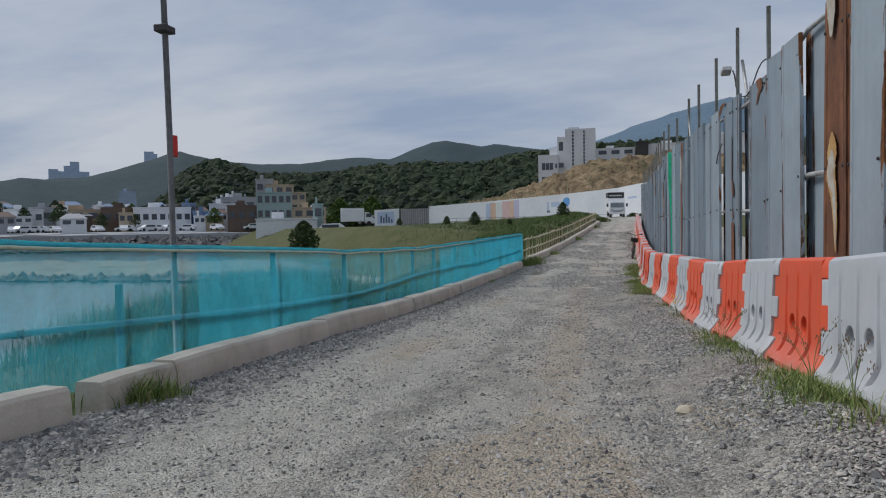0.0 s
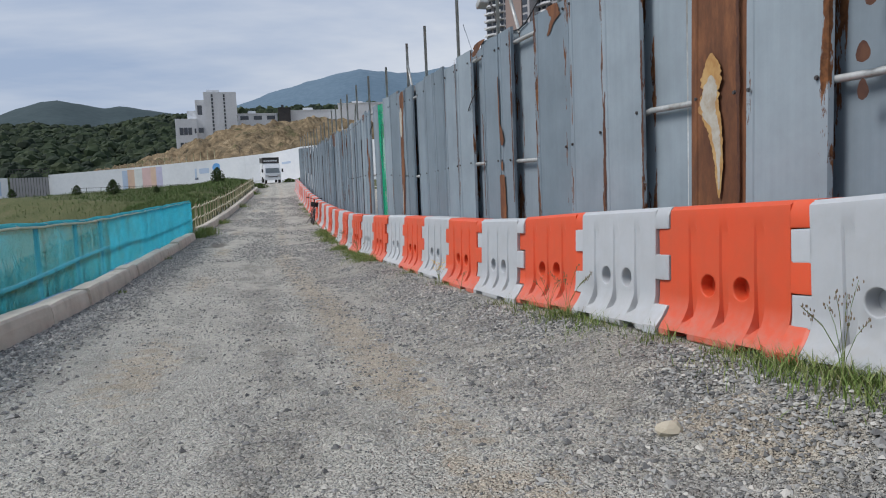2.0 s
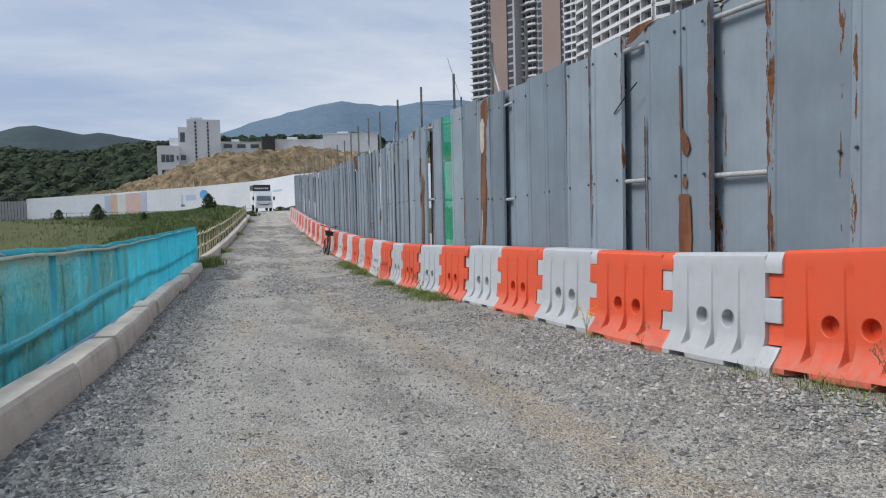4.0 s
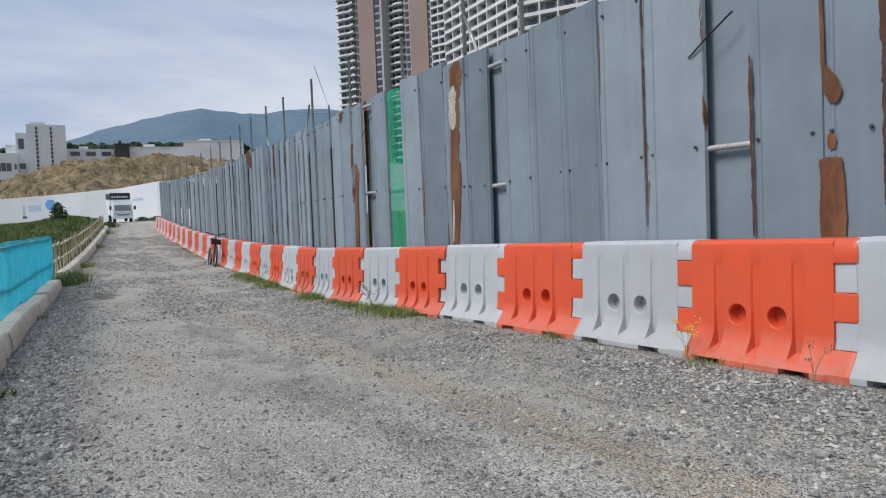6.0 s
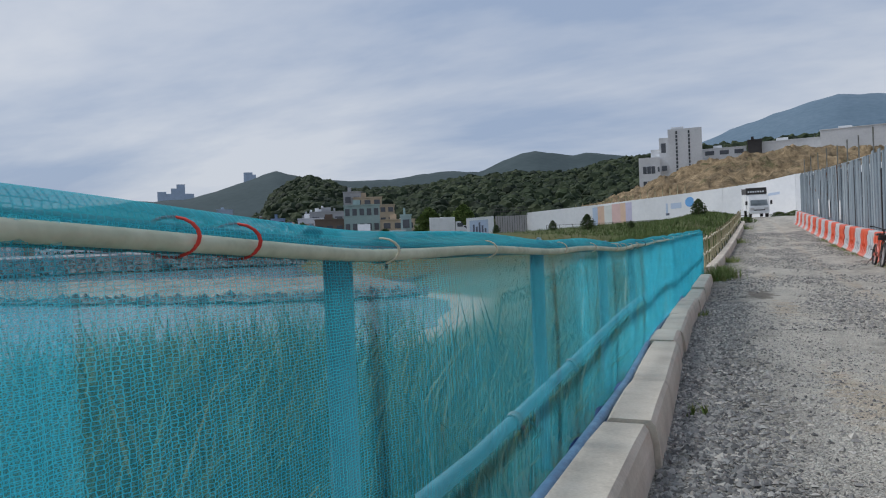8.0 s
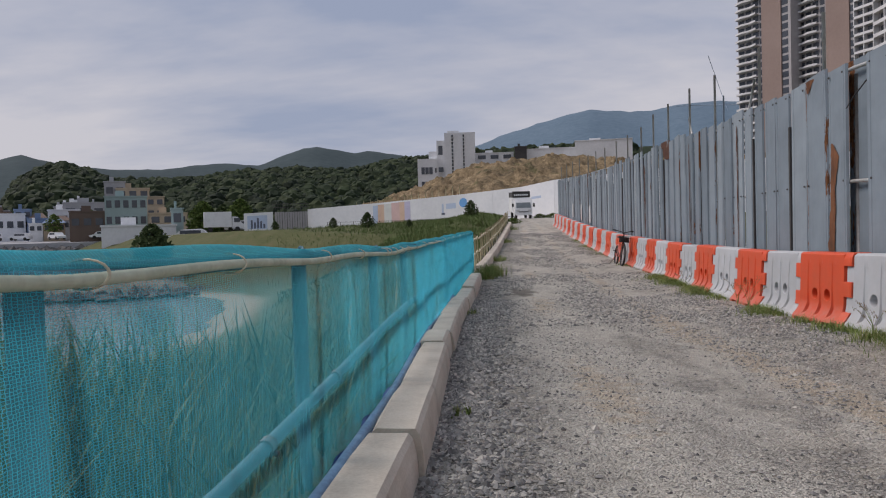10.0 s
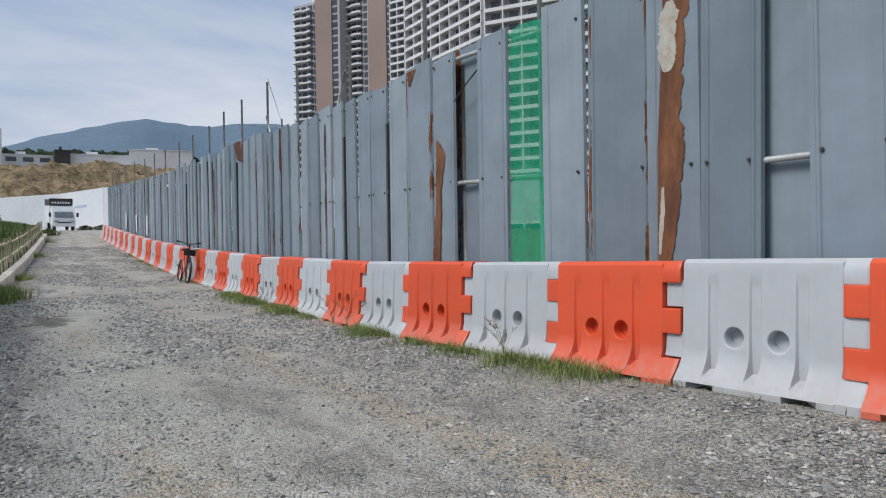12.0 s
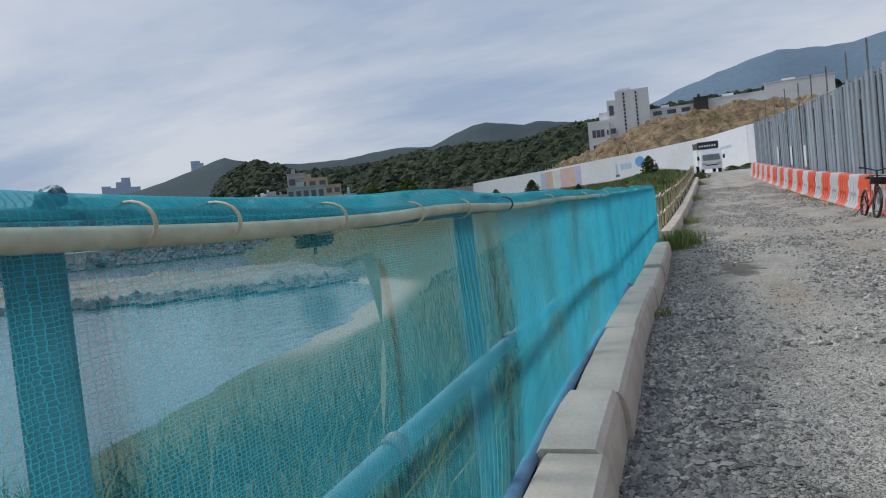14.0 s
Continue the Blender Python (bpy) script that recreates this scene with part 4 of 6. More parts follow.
def polar(yaw, d, elev=None, z=None, o=EYE):
    """A place by bearing and distance from a point of the road."""
    a = radians(yaw)
    return (o[0] - d * math.sin(a), o[1] + d * math.cos(a), o[2] + d * math.tan(radians(elev)) if z is None else z)


def hill(name, crest, near, far, z0, key, label, rough, step, back=1.4, o=EYE, rings=14, freq=0.02):
    """A rounded ridge seen across the given bearings: foot at the near distance, crest at the far one."""
    ys, es = zip(*sorted(crest))
    bear = np.arange(ys[0], ys[-1] + step, step)
    verts = []
    for b in bear:
        b = float(b)
        top = o[2] + far * math.tan(radians(lerp(b, ys, es)))
        for k in range(rings + 4):
            t = k / rings
            if t <= 1:
                d = near + (far - near) * t
                z = z0 + (top - z0) * math.sin(t * math.pi / 2) ** 0.9
            else:
                d = far * (1 + (back - 1) * (t - 1) * rings / 3)
                z = top - (top - z0) * ((t - 1) * rings / 3) ** 1.5
            q = polar(b, d, z=0, o=o)
            z += rough * noise.fractal((q[0] * freq, q[1] * freq, far), 0.8 if freq < 0.05 else 0.7, 2.0, 6) * min(1, 4 * t) * (0.12 + 0.88 * sstep(0.0, 0.22, abs(t - 1)) if t <= 1 else 0.12)
            verts.append(polar(b, d, z=z, o=o))
    c = rings + 4
    faces = [(i * c + k, i * c + k + 1, (i + 1) * c + k + 1, (i + 1) * c + k) for i in range(len(bear) - 1) for k in range(c - 1)]
    me = pydata(name, verts, faces, True)
    return tagged(part(name, me, key), label, "hill", kind="structure")


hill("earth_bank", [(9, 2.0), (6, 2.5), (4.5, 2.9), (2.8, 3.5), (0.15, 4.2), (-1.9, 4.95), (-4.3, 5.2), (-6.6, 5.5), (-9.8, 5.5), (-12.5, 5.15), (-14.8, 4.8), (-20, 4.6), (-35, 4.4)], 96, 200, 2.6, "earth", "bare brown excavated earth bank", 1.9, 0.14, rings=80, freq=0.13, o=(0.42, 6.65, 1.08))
WOOD = [(60, 0.9), (34, 1.2), (32.2, 2.2), (31.0, 3.75), (30, 4.4), (28.3, 4.9), (26.8, 4.5), (25.6, 3.95), (23.4, 3.85), (20.8, 3.9), (16.8, 4.4), (14.5, 4.55), (11.8, 4.7), (8.6, 4.55), (6.8, 4.7), (5.2, 5.1), (3.1, 5.35), (-1.7, 5.7), (-12, 5.9), (-20, 5.5)]
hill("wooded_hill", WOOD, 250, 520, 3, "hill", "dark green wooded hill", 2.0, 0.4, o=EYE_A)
hill("far_hill_west", [(75, 2), (55, 3.0), (42.7, 3.63), (41.3, 3.93), (40, 3.8), (37.5, 4.0), (35.4, 4.57), (33.1, 5.23), (31.1, 5.81), (29.9, 5.6), (27, 5.2), (22, 5.15), (20.8, 5.21), (17.2, 5.47), (14.9, 5.31), (13, 6.0), (11.7, 6.53), (10.3, 6.73), (7.6, 6.19), (6.3, 6.38), (4.7, 6.16), (3, 5.9), (-2, 5.6)], 900, 1500, 3, "farhill", "distant hills coloured blue-green with haze", 9, 0.5, o=EYE_A, freq=0.004)
hill("mountain", [(3, 5.0), (-1, 6.3), (-4, 7.31), (-7.2, 8.2), (-9.6, 8.85), (-11.3, 9.11), (-13.4, 8.81), (-15.6, 8.65), (-18.2, 8.92), (-21, 9.0), (-28, 8), (-45, 6)], 1800, 3000, 3, "hazehill", "distant mountain coloured pale haze blue", 25, 0.6, freq=0.002)


def clump_field(name, spots, key, label, size):
    """Many low crowns, each a few rough lumps, as one sheet of woodland."""
    bm = bmesh.new()
    bmesh.ops.create_icosphere(bm, subdivisions=2, radius=1)
    bv = np.array([v.co for v in bm.verts])
    bf = np.array([[v.index for v in f.verts] for f in bm.faces])
    bm.free()
    r = np.random.RandomState(4)
    allv, allf, o = [], [], 0
    for p in spots:
        s = size * min(1.9, 0.62 * math.exp(0.45 * r.normal()) + 0.25)
        v = bv * (1 + r.uniform(-0.24, 0.20, (len(bv), 1))) * np.array([s, s, s * r.uniform(0.7, 1.15)])
        allv.append(v + np.array(p) + np.array([0, 0, s * 0.35]))
        allf.append(bf + o)
        o += len(bv)
    me = pydata(name, np.concatenate(allv).tolist(), np.concatenate(allf).tolist())
    return tagged(part(name, me, key), label, "trees", kind="stuff")


r = np.random.RandomState(2)
spots = []
wy, we = zip(*sorted(WOOD))
for _ in range(16000):
    b, t = r.uniform(-14, 36), r.uniform(0.0, 1.02)
    far, near = 520, 250
    top = EYE_A[2] + far * math.tan(radians(lerp(b, wy, we)))
    z = 3 + (top - 3) * math.sin(min(1, t) * math.pi / 2) ** 0.9
    spots.append(polar(b, near + (far - near) * t, z=z, o=EYE_A))
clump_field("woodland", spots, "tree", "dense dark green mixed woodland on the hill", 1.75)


# ---- tower blocks ----
pane_store = {}


def pane_mesh(half, height):
    """A window with a pale frame standing round its glass; one mesh for all of a size."""
    key = (round(half, 2), height)
    if key not in pane_store:
        bm = bmesh.new()
        box(bm, (-half, -0.06, 0), (half, 0.06, height))
        box(bm, (-0.05, -0.10, 0), (0.05, -0.06, height))
        pane_store[key] = mesh_from(bm, "window")
    return pane_store[key]


def tower(name, yaw0, yaw1, d0, d1, height, base, strips, label, storey=2.95):
    """A block whose face runs between two bearings; strips: (from, to, kind) along the face."""
    A, B = Vector(polar(yaw0, d0, z=base)), Vector(polar(yaw1, d1, z=base))
    thing = tagged(empty(name, A), label, "apartment tower", "apartment towers")
    along = B - A
    length = along.length
    thing.rotation_euler = (0, 0, math.atan2(along.y, along.x))
    floors = int(height / storey)
    bm = bmesh.new()
    box(bm, (0, 0.0, -3), (length, 16, height))
    part("wall", bm, "tower_grey", thing)
    bm = bmesh.new()
    box(bm, (length * 0.3, 3, height - 0.01), (length * 0.6, 10, height + 3.2))
    box(bm, (length * 0.7, 4, height - 0.01), (length * 0.9, 9, height + 2))
    part("roof_housing", bm, "tower_white", thing)
    for a, b, kind in strips:
        x0, x1 = a * length, b * length
        if kind == "brown":
            bm = bmesh.new()
            box(bm, (x0, -0.5, -3), (x1, -0.02, height + 1.0))
            part("end_wall", bm, "tower_brown", thing, "plain brown end wall")
        elif kind == "dark":
            for f in range(floors):
                bm = bmesh.new()
                box(bm, (x0 + 0.15, -0.1, f * storey + 0.5), (x1 - 0.15, 0.05, f * storey + 2.6))
                part("window", bm, "glass", thing)
        elif kind == "wave":
            # each storey: a white parapet that zigzags, with glass set behind it
            for f in range(floors):
                z = f * storey
                bm = bmesh.new()
                n = max(3, round((x1 - x0) / 3.0))
                pts = []
                for k in range(n + 1):
                    pts.append((x0 + (x1 - x0) * k / n, -1.5 - (0.9 if k % 2 else 0.0)))
                for (xa, ya), (xb, yb) in zip(pts, pts[1:]):
                    v = [bm.verts.new(c) for c in ((xa, ya, z), (xb, yb, z), (xb, yb, z + 0.75), (xa, ya, z + 0.75), (xa, ya + 0.2, z), (xb, yb + 0.2, z), (xb, yb + 0.2, z + 0.75), (xa, ya + 0.2, z + 0.75), (xa, 0, z), (xb, 0, z))]
                    for q in ((0, 1, 2, 3), (4, 7, 6, 5), (3, 2, 6, 7), (0, 8, 9, 1)):
                        bm.faces.new([v[i] for i in q])
                part("balcony", bm, "tower_white", thing)
                wd = (x1 - x0) / n * 0.36
                pane = pane_mesh(wd, 1.8)
                for k in range(n):
                    part("window", pane, "glass", thing).location = (x0 + (x1 - x0) * (k + 0.5) / n, -0.04, z + 0.75)
        elif kind == "bands":
            for f in range(floors):
                z = f * storey
                bm = bmesh.new()
                box(bm, (x0, -1.3, z), (x1, 0.0, z + 0.22))
                box(bm, (x0, -1.3, z + 0.22), (x1, -1.15, z + 0.85))
                n = max(2, round((x1 - x0) / 4.6))
                for k in range(n + 1):
                    c = x0 + (x1 - x0) * k / n
                    box(bm, (c - 0.15, -1.3, z + 0.85), (c + 0.15, -0.02, z + storey))
                part("balcony", bm, "tower_white", thing)
                m = n
                pane = pane_mesh(1.1, 2.0)
                for k in range(m):
                    part("window", pane, "glass", thing).location = (x0 + (x1 - x0) * (k + 0.5) / m, -0.03, z + 0.6)
    return thing


tower("apartment_tower", -22.25, -25.75, 305, 290, 98, 2, [(0.0, 0.43, "wave"), (0.43, 0.48, "dark"), (0.48, 0.84, "brown"), (0.84, 0.96, "dark")], "grey and brown apartment tower with white zigzag balconies")
tower("apartment_tower", -25.8, -31.0, 298, 275, 125, 2, [(0.0, 0.36, "wave"), (0.37, 0.43, "dark"), (0.45, 0.72, "brown"), (0.72, 0.78, "dark"), (0.79, 1.0, "bands")], "tall grey and brown apartment tower with white zigzag balconies")
tower("apartment_tower", -31.1, -37.1, 205, 172, 92, 2, [(0.0, 1.0, "bands")], "pale apartment slab with rows of white balconies")
tower("apartment_tower", -37.2, -56, 172, 158, 92, 2, [(0.0, 1.0, "bands")], "pale apartment slab with banded balconies and wide windows")


# ---- the white building on the bank ----
def white_building():
    thing = tagged(empty("institute_building", polar(-0.7, 235, z=20)), "white multi-storey building with slit windows above the earth bank", "building")
    def xs(yaw):
        return -(math.tan(radians(yaw)) - math.tan(radians(-0.7))) * 233
    def blk(name, ya, yb, za, zb, ya2=0.0, depth=18, key="plaster"):
        bm = bmesh.new()
        box(bm, (xs(ya), ya2, za - 20), (xs(yb), ya2 + depth, zb - 20))
        return part(name, bm, key, thing)
    tall = blk("wall", 0.28, -2.2, 14, 34.6)
    blk("wall", 0.95, 0.28, 14, 32.2, 1.0)
    blk("wall", 2.5, 0.9, 14, 26.1, -1.0)
    blk("wall", 1.6, 0.9, 26.1, 28.8, 2.0)
    blk("roof_housing", 0.05, -0.9, 34.6, 35.5, 2)
    for k in range(11):
        for ya, yb in ((-0.28, -0.42), (-1.2, -1.32)):
            bm = bmesh.new()
            box(bm, (xs(ya), -0.12, 1.2 + k * 1.18), (xs(yb), 0.08, 2.1 + k * 1.18))
            part("window", bm, "glass", thing)
    for ya, yb, z0, z1, off in ((2.2, 1.25, 21.0, 23.3, -1.0), (2.2, 1.3, 17.2, 18.6, -1.0), (0.8, 0.4, 27.5, 30.5, 1.0), (0.8, 0.35, 21.6, 23.2, -1.0), (1.1, 0.95, 21.5, 23.0, -1.0)):
        n = max(1, round((xs(yb) - xs(ya)) / 1.3))
        for i in range(n):
            a, b = xs(ya) + (xs(yb) - xs(ya)) * i / n, xs(ya) + (xs(yb) - xs(ya)) * (i + 0.86) / n
            bm = bmesh.new()
            box(bm, (a, off - 0.12, z0 - 20), (b, off + 0.08, z1 - 20))
            part("window", bm, "glass", thing)
    return thing


white_building()


def low_block(name, ya, yb, e0, e1, d, depth, key, label, windows=0, o=EYE, roof=None):
    p = polar((ya + yb) / 2, d, elev=e0, o=o)
    thing = tagged(empty(name, p), label, "building", "far buildings")
    half = abs(math.tan(radians(ya)) - math.tan(radians(yb))) * d / 2
    h = d * (math.tan(radians(e1)) - math.tan(radians(e0)))
    thing.rotation_euler = (0, 0, radians((ya + yb) / 2))
    bm = bmesh.new()
    box(bm, (-half, 0, -6 if d > 140 else -0.9), (half, depth, h))
    part("wall", bm, key, thing)
    bm = bmesh.new()
    if roof:
        e = [bm.verts.new(c) for c in ((-half - 0.3, -0.4, h), (half + 0.3, -0.4, h), (half + 0.3, depth + 0.4, h), (-half - 0.3, depth + 0.4, h), (-half * 0.5, depth / 2, h + 1.3), (half * 0.5, depth / 2, h + 1.3))]
        for q in ((0, 1, 5, 4), (1, 2, 5), (2, 3, 4, 5), (3, 0, 4), (3, 2, 1, 0)):
            bm.faces.new([e[i] for i in q])
    else:
        box(bm, (-half - 0.15, -0.15, h), (half + 0.15, depth + 0.15, h + 0.25))
        box(bm, (-half * 0.5, depth * 0.3, h + 0.25), (-half * 0.1, depth * 0.6, h + 1.5))
    part("roof", bm, roof or key, thing)
    rows = max(1, round(h / 3.2))
    for rr in range(rows if windows else 0):
        for k in range(windows):
            c = -half + 2 * half * (k + 0.5) / windows
            wd = half / windows * 0.62
            z = h * (rr + 0.35) / rows
            bm = bmesh.new()
            box(bm, (c - wd, -0.1, z), (c + wd, 0.05, z + min(1.5, h / rows * 0.45)))
            part("window", bm, "glass", thing)
    return thing


low_block("low_building", -2.2, -5.25, 5.0, 6.36, 245, 14, "plaster", "long low white building", 3)
low_block("low_building", -5.35, -6.3, 5.3, 6.78, 243, 10, "dark", "dark cladded block beside the low white building")
low_block("low_building", -6.3, -10.2, 5.3, 6.55, 245, 14, "plaster", "long low white building", 0)
low_block("low_building", -10.2, -14.4, 5.0, 7.02, 240, 20, "plaster", "large pale hall building", 0)


# ---- the small truck ----
# the light grey-blue stands in for sky reflected in the windscreen
M["screen"] = worn("windscreen_sky_tint", (0.26, 0.31, 0.34), (0.2, 0.24, 0.27), (0.34, 0.39, 0.42), 3, 1, 0.1, bump=0.0)


def truck():
    thing = tagged(empty("truck", (7.16, 70.1, road_z(70.1))), "small white box truck parked at the head of the road", "truck")
    thing.rotation_euler = (math.atan(0.05), 0, radians(2))
    bm = bmesh.new()
    prof = [(0, 0.42), (-0.02, 0.9), (0.02, 1.06), (0.34, 1.62), (0.52, 1.98), (1.55, 1.98), (1.55, 0.42)]
    lo = [bm.verts.new((-0.82, y, z)) for y, z in prof]
    hi = [bm.verts.new((0.82, y, z)) for y, z in prof]
    for k in range(len(prof)):
        q = (k + 1) % len(prof)
        bm.faces.new((lo[k], lo[q], hi[q], hi[k]))
    bm.faces.new(lo)
    bm.faces.new(list(reversed(hi)))
    bmesh.ops.recalc_face_normals(bm, faces=bm.faces)
    bmesh.ops.bevel(bm, geom=list(bm.edges), offset=0.05, segments=2, affect="EDGES")
    cab = part("cab", bm, "carwhite", thing, "white cab")
    bm = bmesh.new()
    v = [bm.verts.new(c) for c in ((-0.7, 0.0, 1.09), (0.7, 0.0, 1.09), (0.66, 0.28, 1.58), (-0.66, 0.28, 1.58))]
    bm.faces.new(v)
    bmesh.ops.solidify(bm, geom=list(bm.faces), thickness=-0.03)
    part("windscreen", bm, "screen", cab)
    for s in (-1, 1):
        bm = bmesh.new()
        box(bm, (s * 0.55 - 0.16, -0.05, 0.72), (s * 0.55 + 0.16, 0.03, 0.92), 0.03)
        part("headlight", bm, "chrome", cab)
        bm = bmesh.new()
        box(bm, (s * 1.0 - 0.09, 0.18, 1.15), (s * 1.0 + 0.09, 0.26, 1.5), 0.03)
        part("mirror", bm, "black", cab)
        for y in (0.55, 3.6):
            bm = bmesh.new()
            bmesh.ops.create_cone(bm, cap_ends=True, segments=20, radius1=0.33, radius2=0.33, depth=0.2, matrix=Matrix.Translation((s * 0.68, y, 0.33)) @ Matrix.Rotation(radians(90), 4, "Y"))
            wheel = part("wheel", bm, "rubber", thing)
            bm = bmesh.new()
            bmesh.ops.create_cone(bm, cap_ends=True, segments=16, radius1=0.19, radius2=0.16, depth=0.22, matrix=Matrix.Translation((s * 0.70, y, 0.33)) @ Matrix.Rotation(radians(90), 4, "Y"))
            part("rim", bm, "chrome", wheel)
    bm = bmesh.new()
    box(bm, (-0.80, -0.09, 0.38), (0.80, 0.02, 0.62), 0.03)
    part("bumper", bm, "carwhite", thing)
    bm = bmesh.new()
    box(bm, (-0.45, -0.06, 0.66), (0.45, 0.0, 0.74), 0.01)
    part("grille", bm, "black", thing)
    bm = bmesh.new()
    box(bm, (-0.86, 1.66, 0.62), (0.86, 4.6, 2.05), 0.02)
    part("cargo_box", bm, "carwhite", thing, "white cargo box")
    bm = bmesh.new()
    box(bm, (-0.84, 1.68, 2.06), (0.84, 4.58, 2.58), 0.02)
    part("cargo_cover", bm, "dark", thing, "dark cargo cover")
    for s in (-0.82, 0.82):
        for y in (1.66, 4.56):
            bm = bmesh.new()
            box(bm, (s - 0.03, y - 0.03, 2.1), (s + 0.03, y + 0.03, 2.62))
            part("frame_post", bm, "black", thing)
    bm = bmesh.new()
    box(bm, (-0.86, 1.62, 2.56), (0.86, 1.70, 2.66), 0.01)
    box(bm, (-0.86, 1.60, 2.13), (0.86, 1.64, 2.50), 0.01)
    part("headboard", bm, "dark", thing)
    bm = bmesh.new()
    for i in range(7):
        box(bm, (-0.7 + i * 0.2, 1.575, 2.24), (-0.58 + i * 0.2, 1.598, 2.38))
    part("sign_marks", bm, "carwhite", thing, "unreadable pale lettering")
    return thing


truck()


# ---- the bicycle against the barriers ----
def ring(bm, c, r, t, seg=28, minor=8, axis="x"):
    rows = []
    for i in range(seg):
        a = 2 * math.pi * i / seg
        row = []
        for j in range(minor):
            b = 2 * math.pi * j / minor
            rr = r + t * math.cos(b)
            row.append(bm.verts.new((c[0] + t * math.sin(b), c[1] + rr * math.cos(a), c[2] + rr * math.sin(a))))
        rows.append(row)
    for i in range(seg):
        for j in range(minor):
            f = bm.faces.new((rows[i][j], rows[(i + 1) % seg][j], rows[(i + 1) % seg][(j + 1) % minor], rows[i][(j + 1) % minor]))
            f.smooth = True


def bicycle():
    """Length along y, front towards -y."""
    b = tagged(empty("bicycle", (fence_x(25.0) - 0.82, 25.1, road_z(25.1) + 0.03)), "black and coral bicycle with a front basket beside the barriers", "bicycle")
    R = 0.31
    for y in (-0.5, 0.52):
        bm = bmesh.new()
        ring(bm, (0, y, R), R - 0.02, 0.03)
        wheel = part("wheel", bm, "rubber", b, "black tyre")
        bm = bmesh.new()
        ring(bm, (0, y, R), R - 0.05, 0.011)
        part("rim", bm, "black", wheel)
        bm = bmesh.new()
        for k in range(9):
            a = math.pi * k / 9
            tube(bm, [(0, y - (R - 0.05) * math.cos(a), R - (R - 0.05) * math.sin(a)), (0, y + (R - 0.05) * math.cos(a), R + (R - 0.05) * math.sin(a))], 0.003, 4)
        part("spokes", bm, "chrome", wheel)
        bm = bmesh.new()
        tube(bm, [(0, y + (R + 0.03) * math.cos(radians(a)), R + (R + 0.03) * math.sin(radians(a))) for a in range(20, 164, 13)], 0.02, 6)
        part("mudguard", bm, "salmon" if y > 0 else "black", b)
    bm = bmesh.new()
    tube(bm, [(0, -0.34, 0.80), (0, -0.22, 0.50), (0, 0.02, 0.33), (0, 0.12, 0.30)], 0.038, 10)
    tube(bm, [(0, 0.10, 0.30), (0, 0.24, 0.84)], 0.02, 10)
    tube(bm, [(0.05, 0.52, R), (0.03, 0.14, 0.30)], 0.012, 8)
    tube(bm, [(-0.05, 0.52, R), (-0.03, 0.14, 0.30)], 0.012, 8)
    tube(bm, [(0.05, 0.52, R), (0.0, 0.22, 0.70)], 0.01, 8)
    tube(bm, [(-0.05, 0.52, R), (0.0, 0.22, 0.70)], 0.01, 8)
    part("bike_frame", bm, "salmon", b, "coral painted frame")
    bm = bmesh.new()
    for s in (-0.05, 0.05):
        tube(bm, [(s, -0.5, R), (s, -0.40, 0.66), (0, -0.35, 0.74)], 0.014, 8)
    tube(bm, [(0, -0.35, 0.74), (0, -0.30, 1.02)], 0.018, 8)
    part("fork", bm, "black", b)
    bm = bmesh.new()
    tube(bm, [(-0.30, -0.14, 1.10), (-0.18, -0.24, 1.08), (0, -0.31, 1.03), (0.18, -0.24, 1.08), (0.30, -0.14, 1.10)], 0.013, 8)
    bars = part("handlebar", bm, "black", b)
    for s in (-1, 1):
        bm = bmesh.new()
        tube(bm, [(s * 0.22, -0.20, 1.09), (s * 0.31, -0.13, 1.10)], 0.02, 8)
        part("grip", bm, "rubber", bars)
    bm = bmesh.new()
    for z, gr in ((0.74, 0.12), (0.80, 0.13), (0.86, 0.14), (0.92, 0.15)):
        tube(bm, [(-gr - 0.02, -0.42, z), (-gr - 0.02, -0.62 - (z - 0.74) * 0.3, z), (gr + 0.02, -0.62 - (z - 0.74) * 0.3, z), (gr + 0.02, -0.42, z), (-gr - 0.02, -0.42, z)], 0.007, 6)
    for k in range(7):
        xk = -0.13 + k * 0.043
        tube(bm, [(xk, -0.42, 0.74), (xk, -0.61, 0.74), (xk * 1.15, -0.67, 0.92)], 0.004, 4)
    box(bm, (-0.14, -0.60, 0.735), (0.14, -0.42, 0.745))
    box(bm, (-0.15, -0.445, 0.74), (0.15, -0.435, 0.90))
    part("basket", bm, "black", b, "black wire basket")
    bm = bmesh.new()
    box(bm, (-0.08, 0.13, 0.86), (0.08, 0.38, 0.92), 0.025)
    part("saddle", bm, "black", b)
    bm = bmesh.new()
    tube(bm, [(0.10, 0.12, 0.14), (0.06, 0.12, 0.30), (-0.06, 0.12, 0.30), (-0.10, 0.12, 0.46)], 0.012, 6)
    for s, z in ((0.15, 0.14), (-0.15, 0.46)):
        box(bm, (s - 0.05, 0.08, z - 0.012), (s + 0.05, 0.16, z + 0.012))
    part("crank", bm, "black", b)
    bm = bmesh.new()
    tube(bm, [(-0.04, 0.40, 0.30), (-0.22, 0.44, 0.01)], 0.01, 6)
    part("kickstand", bm, "black", b)
    b.rotation_euler = (0, radians(7), radians(-3))
    return b


bicycle()


